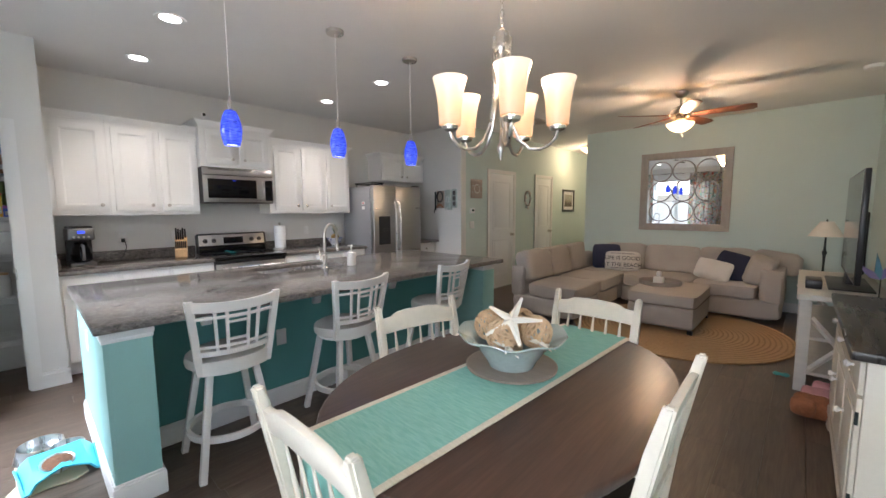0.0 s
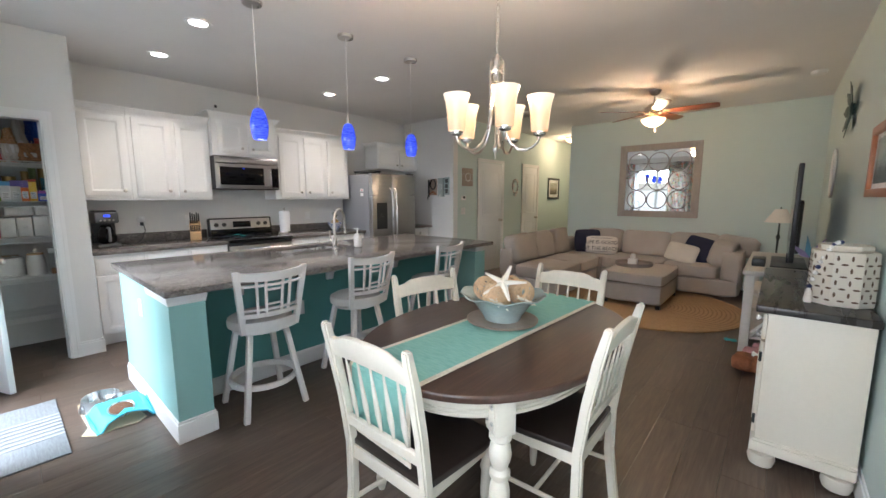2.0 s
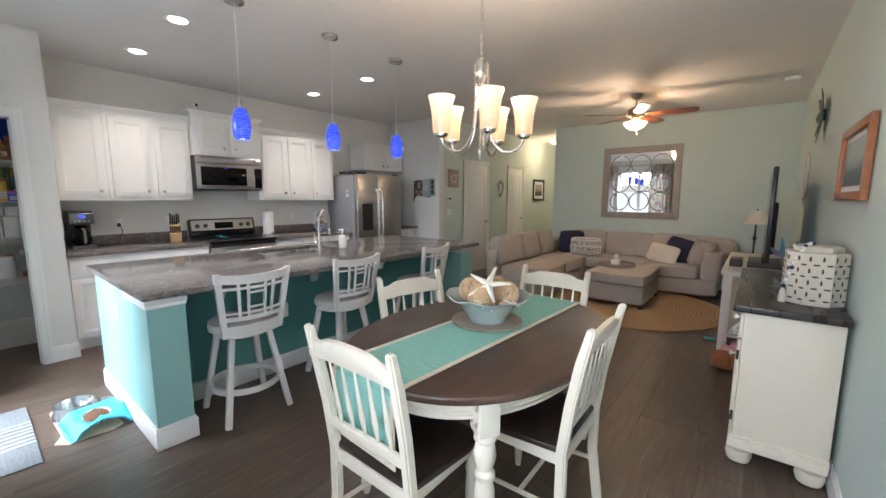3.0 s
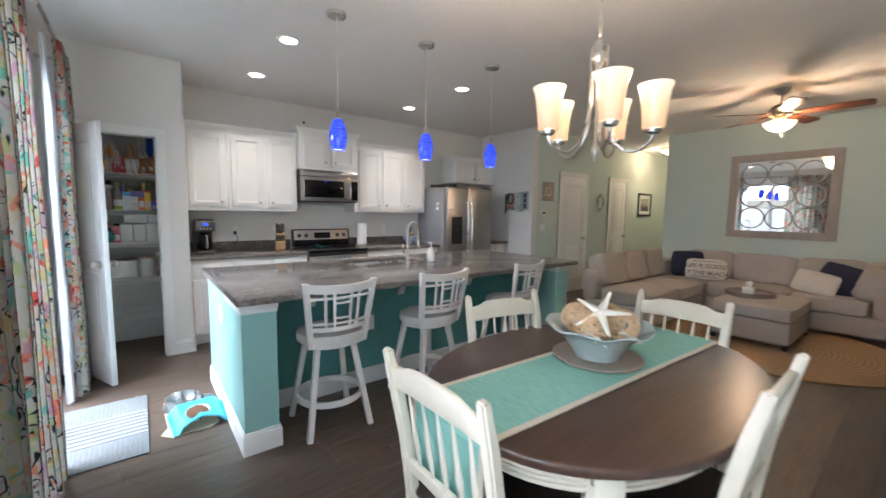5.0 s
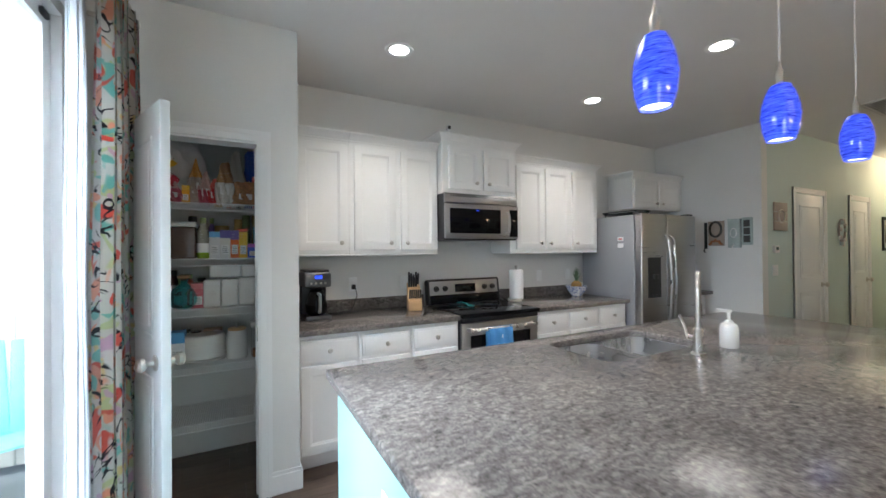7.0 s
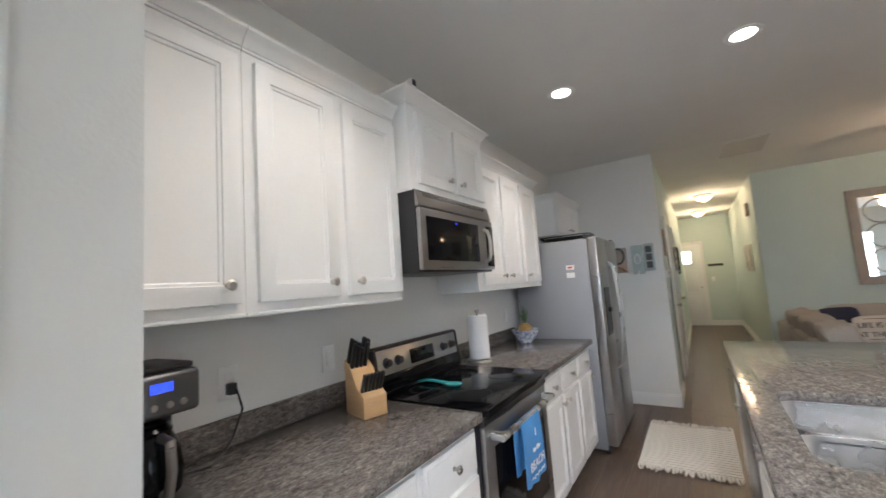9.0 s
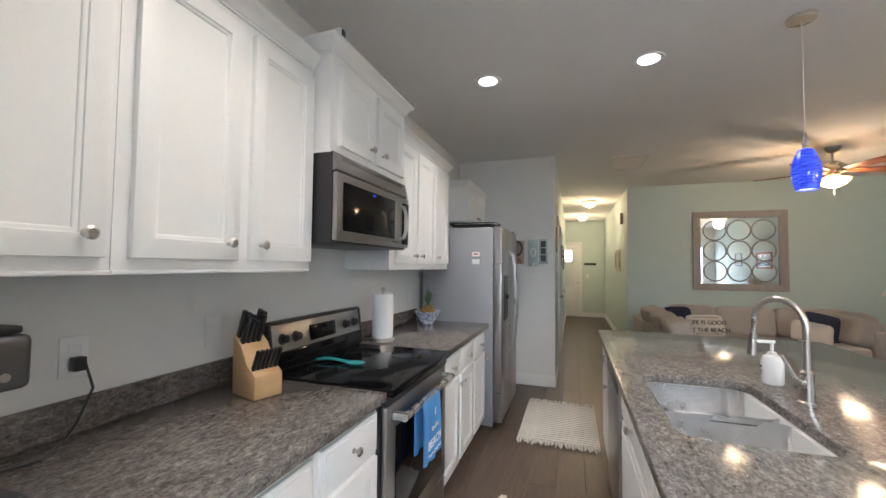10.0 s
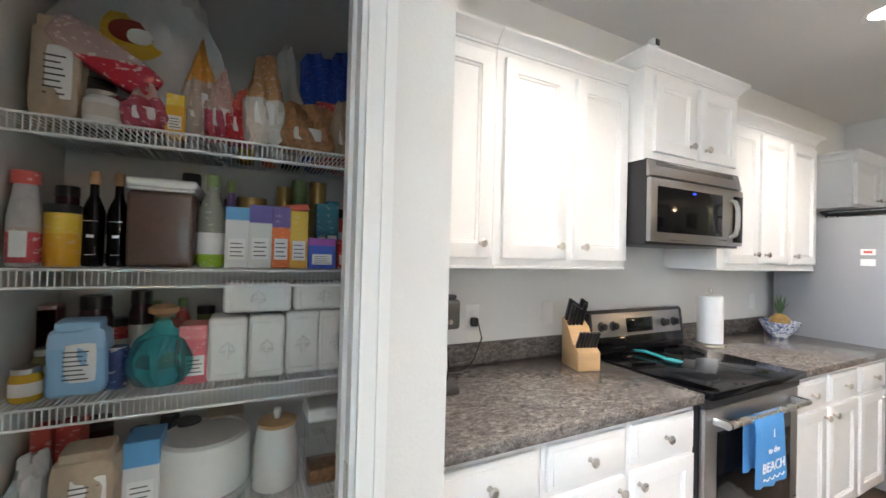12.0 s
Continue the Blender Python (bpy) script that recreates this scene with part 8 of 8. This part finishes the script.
def pack_cake(label, cat, x, y, z, w, h, material):
    t = at_shelf(label, cat, x, y, z, w, "cake_carrier")
    r_ = w / 2
    part("base", lathe([(r_ * 0.98, 0), (r_ * 1.06, 0.008), (r_ * 1.06, 0.018), (r_, 0.022)], 44), WHITECER, t)
    part("cover", lathe([(r_, 0.0225), (r_ * 0.98, h * 0.70), (r_ * 0.94, h * 0.86), (r_ * 0.86, h * 0.90), (r_ * 0.82, h * 0.87), (0.001, h * 0.87)], 44), WHITECER, t)


def pack_pot(label, cat, x, y, z, w, h, material):
    t = at_shelf(label, cat, x, y, z, w, "canister")
    r_ = w / 2
    part("body", lathe([(r_ * 0.92, 0), (r_, 0.006), (r_ * 0.98, h * 0.55), (r_ * 0.85, h * 0.78), (r_ * 0.80, h * 0.80)], 30), WHITECER, t)
    l_ = part("lid", lathe([(r_ * 0.84, h * 0.80), (r_ * 0.86, h * 0.85), (r_ * 0.7, h * 0.87)], 30), WOODBLOCK, t, "pale wooden lid")
    part("lid_knob", lathe([(0.008, h * 0.87), (0.012, h * 0.93), (0.010, h)], 14), WHITECER, l_)


def pack_clearjar(label, cat, x, y, z, w, h, material):
    t = at_shelf(label, cat, x, y, z, w, "storage_jar")
    part("body", box(-w / 2, w / 2, -w / 2, w / 2, 0, h * 0.80, bevel=0.01, seg=2), CLEAR, t, "clear square body")
    part("lid", box(-w / 2 - 0.003, w / 2 + 0.003, -w / 2 - 0.003, w / 2 + 0.003, h * 0.81, h, bevel=0.010, seg=3), WHITECER, t)
    part("contents", box(-w / 2 + 0.008, w / 2 - 0.008, -w / 2 + 0.008, w / 2 - 0.008, 0.004, h * 0.2, bevel=0.004), NUTS, t)


def pack_bigbag(label, cat, x, y, z, w, h, material):
    t = at_shelf(label, cat, x, y, z, 0.12, "shopping_bag")
    bm = cushion(0.16, w * 1.3, h * 1.0, 0.4, 12, 0.03, 3.3)
    for v_ in bm.verts:
        k = v_.co.z / h
        v_.co.y *= 0.72 + 0.35 * math.sin(math.pi * min(1, k + 0.12))
        v_.co.x += 0.012 * math.sin(22 * v_.co.y + 9 * k)
    part("film", bm, material, t)
    part("disc", moved(lathe([(0.001, 0.0), (0.080, 0.0), (0.080, 0.004), (0.001, 0.005)], 32), pose(0.088, 0.0, h * 0.66, 0, 82, 0)), YELLOW, t, "round yellow printed patch")
    part("pale_patch", moved(prism(oval(0.024, 0.030, 24), 0.0, 0.003), pose(0.098, 0.012, h * 0.635, 0, 82, 0)), PAPER, t)
    part("patch", moved(prism(oval(0.035, 0.055, 24), 0.0, 0.003), pose(0.094, -0.006, h * 0.66, 0, 82, 0)), pbr("patch_red", (0.28, 0.05, 0.03), 0.5, bump=0), t)


pack_bag("beige paper flour bag on the wire shelf", "bag", -4.93, -0.735, 1.728, 0.07, 0.20, KRAFT)
pack_flour("folded beige paper flour bag on the wire shelf", "bag", -4.84, -0.695, 1.728, 0.092, 0.26, KRAFT)
pack_bigbag("white plastic shopping bag with a yellow disc", "bag", -5.02, -0.575, 1.728, 0.33, 0.48, BAGWHITE)
mp_ = thing("snack_pack", "long red and white meat snack pack leaning on a tub", "snack pack", pose(-4.86, -0.625, 1.80, 0, 0, 0))
part("pack", moved(cushion(0.05, 0.24, 0.085, 0.6, 10, 0.01, 4.4), pose(0, 0, 0.07, -30)), two_tone("meat_pack", (0.45, 0.03, 0.05), (0.42, 0.30, 0.28), 0.10, 0.25, 0.4), mp_)
pack_tub("black plastic tub on the wire shelf", "tub", -4.90, -0.655, 1.728, 0.10, 0.142, BLACK)
pack_tub("dark tub on the wire shelf", "tub", -4.90, -0.56, 1.728, 0.08, 0.10, BLACK)
pack_jar("white jar with dark lid and label", "jar", -4.80, -0.60, 1.728, 0.078, 0.082, WHITECER)
pack_bag("pink candy bag on the wire shelf", "bag", -4.82, -0.515, 1.728, 0.09, 0.125, PINKBAG, 0.7)
pack_carton("narrow yellow snack box", "box", -4.83, -0.45, 1.728, 0.042, 0.11, YELLOW)
pack_bag("orange topped clear snack bag with white label", "bag", -4.86, -0.40, 1.728, 0.075, 0.275, ORANGEBAG, 0.85)
pack_bag("red and white crisp bag", "bag", -4.85, -0.345, 1.728, 0.075, 0.20, PINKBAG, 0.75)
pack_bag("red and white crisp bag", "bag", -4.84, -0.295, 1.728, 0.07, 0.16, REDPACK, 0.7)
pack_bag("tall white marshmallow bag with brown top", "bag", -4.82, -0.235, 1.728, 0.098, 0.26, two_tone("marshmallow_pack", (0.66, 0.62, 0.57), (0.42, 0.24, 0.12), 0.14, 0.25, 0.3), 0.55)
pack_bag("cream pointed paper bag", "bag", -4.98, -0.17, 1.728, 0.13, 0.38, PILLOW, 0.8)
pack_carton("dark red snack box", "box", -4.98, -0.02, 1.728, 0.1, 0.22, REDPACK)
pack_bag("clear bag of brown nuts", "bag", -4.82, -0.115, 1.728, 0.145, 0.15, NUTS, 0.1)
pack_bag("blue striped crisp bag", "bag", -5.03, -0.06, 1.728, 0.12, 0.40, BLUEBAG)
pack_bag("blue striped crisp bag", "bag", -5.05, 0.043, 1.728, 0.11, 0.44, BLUEBAG)
pack_bag("clear bag of pale crackers", "bag", -4.84, 0.0, 1.728, 0.07, 0.18, KRAFT)
pack_squeeze("clear bottle with red wrap label and red cap", "bottle", -4.81, -0.735, 1.378, 0.06, 0.222, CLEARPINK)
pack_tub("round yellow canister with dark lid", "canister", -4.82, -0.672, 1.378, 0.07, 0.150, YELLOW)
pack_tub("dark plum jar on the wire shelf", "jar", -4.97, -0.710, 1.378, 0.05, 0.212, PLUM)
pack_wine("black oil bottle with wood stopper", "bottle", -4.85, -0.620, 1.378, 0.05, 0.242, BLACK)
pack_wine("black oil bottle with wood stopper", "bottle", -4.85, -0.570, 1.378, 0.05, 0.242, BLACK)
pack_tub2("large brown-tinted storage container with white lid", "storage container", -4.82, -0.470, 1.378, 0.15, 0.232, BROWNTUB)
pack_tub("red lidded jar on the wire shelf", "jar", -5.0, -0.430, 1.378, 0.05, 0.282, REDPACK)
pack_bottle("clear bottle with lime green label", "bottle", -4.84, -0.360, 1.378, 0.07, 0.262, LIME)
pack_bottle("orange bottle behind the others", "bottle", -5.0, -0.320, 1.378, 0.05, 0.272, ORANGE)
pack_carton("white and blue carton", "box", -4.83, -0.295, 1.378, 0.06, 0.172, CARTONBLUE)
pack_carton("white carton with purple top", "box", -4.83, -0.235, 1.378, 0.06, 0.182, CARTONPURPLE)
pack_carton("orange carton with purple top", "box", -4.83, -0.180, 1.378, 0.05, 0.182, ORANGE)
pack_carton("yellow carton on the wire shelf", "box", -4.83, -0.130, 1.378, 0.05, 0.172, YELLOW)
pack_can("food can with gold lid", "can", -4.98, -0.260, 1.378, 0.09, 0.222, GOLDCAN)
pack_can("food can with gold lid", "can", -5.02, -0.160, 1.378, 0.05, 0.272, GOLDCAN)
pack_can("food can with green label", "can", -5.04, -0.110, 1.378, 0.05, 0.302, GREENCAN)
pack_can("food can with gold lid", "can", -5.04, -0.045, 1.378, 0.06, 0.302, GOLDCAN)
pack_carton("dark teal carton on the wire shelf", "box", -4.93, -0.050, 1.378, 0.035, 0.212, TEALBOX)
pack_carton("dark teal carton on the wire shelf", "box", -4.93, -0.015, 1.378, 0.04, 0.222, TEALBOX)
pack_carton("blue and purple freezer bag box", "box", -4.81, -0.065, 1.378, 0.08, 0.092, BLUEBOX)
pack_carton("blue and red carton", "box", -4.83, 0.005, 1.378, 0.04, 0.092, REDPACK)
pack_carton("red and white carton", "box", -4.97, -0.735, 1.062, 0.04, 0.198, REDPACK)
pack_carton("red and white carton", "box", -4.97, -0.735, 1.062, 0.04, 0.208, PINKBAG)
pack_jar("glass jar with steel lid", "jar", -4.93, -0.730, 1.062, 0.05, 0.098, OLIVE)
pack_jar("short jar of yellow mustard with lid", "jar", -4.82, -0.725, 1.062, 0.06, 0.078, MUSTARD)
pack_flour("pale blue flour bag with white label", "bag", -4.82, -0.630, 1.062, 0.11, 0.188, BLUEFLOUR)
pack_jar("tall dark jar with black lid", "jar", -4.97, -0.645, 1.062, 0.08, 0.228, PLUM)
pack_jar("tall brown jar with brass lid", "jar", -5.0, -0.545, 1.062, 0.06, 0.238, PLUM)
pack_can("navy blue can with white print", "can", -4.86, -0.565, 1.062, 0.04, 0.108, NAVYCAN)
pack_flask("round teal glass bottle with cork", "bottle", -4.79, -0.465, 1.062, 0.165, 0.215, TEALGLASS)
pack_carton("red and white carton", "box", -4.95, -0.450, 1.062, 0.035, 0.158, REDPACK)
pack_carton("pink carton with white round label", "box", -4.84, -0.390, 1.062, 0.07, 0.158, PINKBOX)
pack_canister("white embossed canister on the wire shelf", "canister", -4.82, -0.310, 1.062, 0.099, 0.178, WHITECER)
pack_canister("white embossed canister on the wire shelf", "canister", -4.82, -0.210, 1.062, 0.099, 0.178, WHITECER)
pack_canister("white embossed canister on the wire shelf", "canister", -4.82, -0.110, 1.062, 0.099, 0.188, WHITECER)
pack_canister("white embossed canister on the wire shelf", "canister", -4.82, -0.012, 1.062, 0.11, 0.188, WHITECER)
pack_bag("clear bag with red clips", "bag", -4.86, -0.720, 0.708, 0.07, 0.202, CLEARBAG)
pack_carton("red clip box on the wire shelf", "box", -4.96, -0.735, 0.708, 0.04, 0.242, REDPACK)
pack_carton("red clip box on the wire shelf", "box", -4.96, -0.680, 0.708, 0.05, 0.242, REDPACK)
pack_flour("beige resealable pouch with printed label", "pouch", -4.83, -0.610, 0.708, 0.13, 0.222, KRAFT)
pack_carton("white, blue and black carton", "box", -4.88, -0.505, 0.708, 0.08, 0.202, CARTONBLUE)
pack_tub("red tin behind the cake carrier", "tin", -5.03, -0.425, 0.708, 0.08, 0.172, REDPACK)
pack_carton("pale cardboard box on the wire shelf", "box", -5.06, -0.320, 0.708, 0.11, 0.172, KRAFT)
pack_cake("round white cake carrier", "cake carrier", -4.84, -0.365, 0.708, 0.255, 0.190, WHITECER)
pack_pot("white ceramic canister with wooden lid", "canister", -4.84, -0.170, 0.708, 0.13, 0.232, WHITECER)
pack_clearjar("clear jar with square white lid", "jar", -4.83, -0.030, 0.708, 0.11, 0.242, WHITECER)

# two canisters lying on the upright ones, and a packet on the cartons
for y in (-0.235, -0.05):
    t = thing("canister", "white ceramic canister lying on its side", "canister", pose(-4.88, y, 1.2525), "white canisters")
    part("body", box(-0.06, 0.055, -0.09, 0.09, 0, 0.085, bevel=0.012, seg=3), WHITECER, t)
    emboss(t, 0.055, 0.0425, 0.085, 0.18, True)
solid("snack_packet", moved(cushion(0.06, 0.07, 0.02, 0.4, 5, 0.004, 2), pose(0, 0, 0, 6)), soft_colour("packet_coral", (0.72, 0.12, 0.07)), "coral red packet lying on the cartons", "packet", pose(-4.87, -0.135, 1.553))

# second rows behind the front ones
BACK = random.Random(21)
JARM = [PLUM, OLIVE, MUSTARD, GREENCAN, WHITECER, REDPACK, ORANGE, NAVYCAN]
for z, y0, y1, hmin, hmax in ((1.728, -0.36, 0.06, 0.12, 0.19), (1.378, -0.66, 0.06, 0.14, 0.24), (1.062, -0.62, -0.33, 0.13, 0.22), (0.708, -0.66, -0.42, 0.12, 0.2)):
    y = y0
    while y < y1:
        w = BACK.uniform(0.05, 0.075)
        h = BACK.uniform(hmin, hmax)
        (pack_jar, pack_bottle, pack_tub)[BACK.randrange(3)]("assorted jar in the back row of the shelf", "jar", -5.085, y, z, w, h, JARM[BACK.randrange(8)])
        y += w + BACK.uniform(0.01, 0.035)

# ---- floor planks ----
PW, PL = 0.182, 1.22


def plank_mesh(name, w, l):
    bm = box(0.0003, w - 0.0003, 0.0003, l - 0.0003, -0.0119, 0.0)
    for v_ in bm.verts:
        if v_.co.z > -0.005:
            v_.co.x += 0.0006 if v_.co.x < w / 2 else -0.0006
            v_.co.y += 0.0006 if v_.co.y < l / 2 else -0.0006
    return mesh_of(name, bm, PLANK, 0.2)


floor_ob = bpy.data.objects["floor"]
shared = {}
rng = random.Random(11)
NCOL = int((XR - XK) / PW) + 1
for c in range(NCOL):
    x = XK + c * PW
    w = min(PW, XR - x)
    y = YS - rng.uniform(0.1, 1.1)
    top = YM if x > XH2 - 0.1 else YE
    while y < top:
        y0, y1 = max(y, YS), min(y + PL, top)
        y += PL
        if y1 - y0 < 0.05 or w < 0.02:
            continue
        if x + w <= XH - T and y0 > YF:
            continue
        key = (round(w, 3), round(y1 - y0, 2))
        if key not in shared:
            shared[key] = plank_mesh("plank", w, y1 - y0)
        ob = new("plank", shared[key])
        ob.parent = floor_ob
        ob.location = (x, y0, 0)
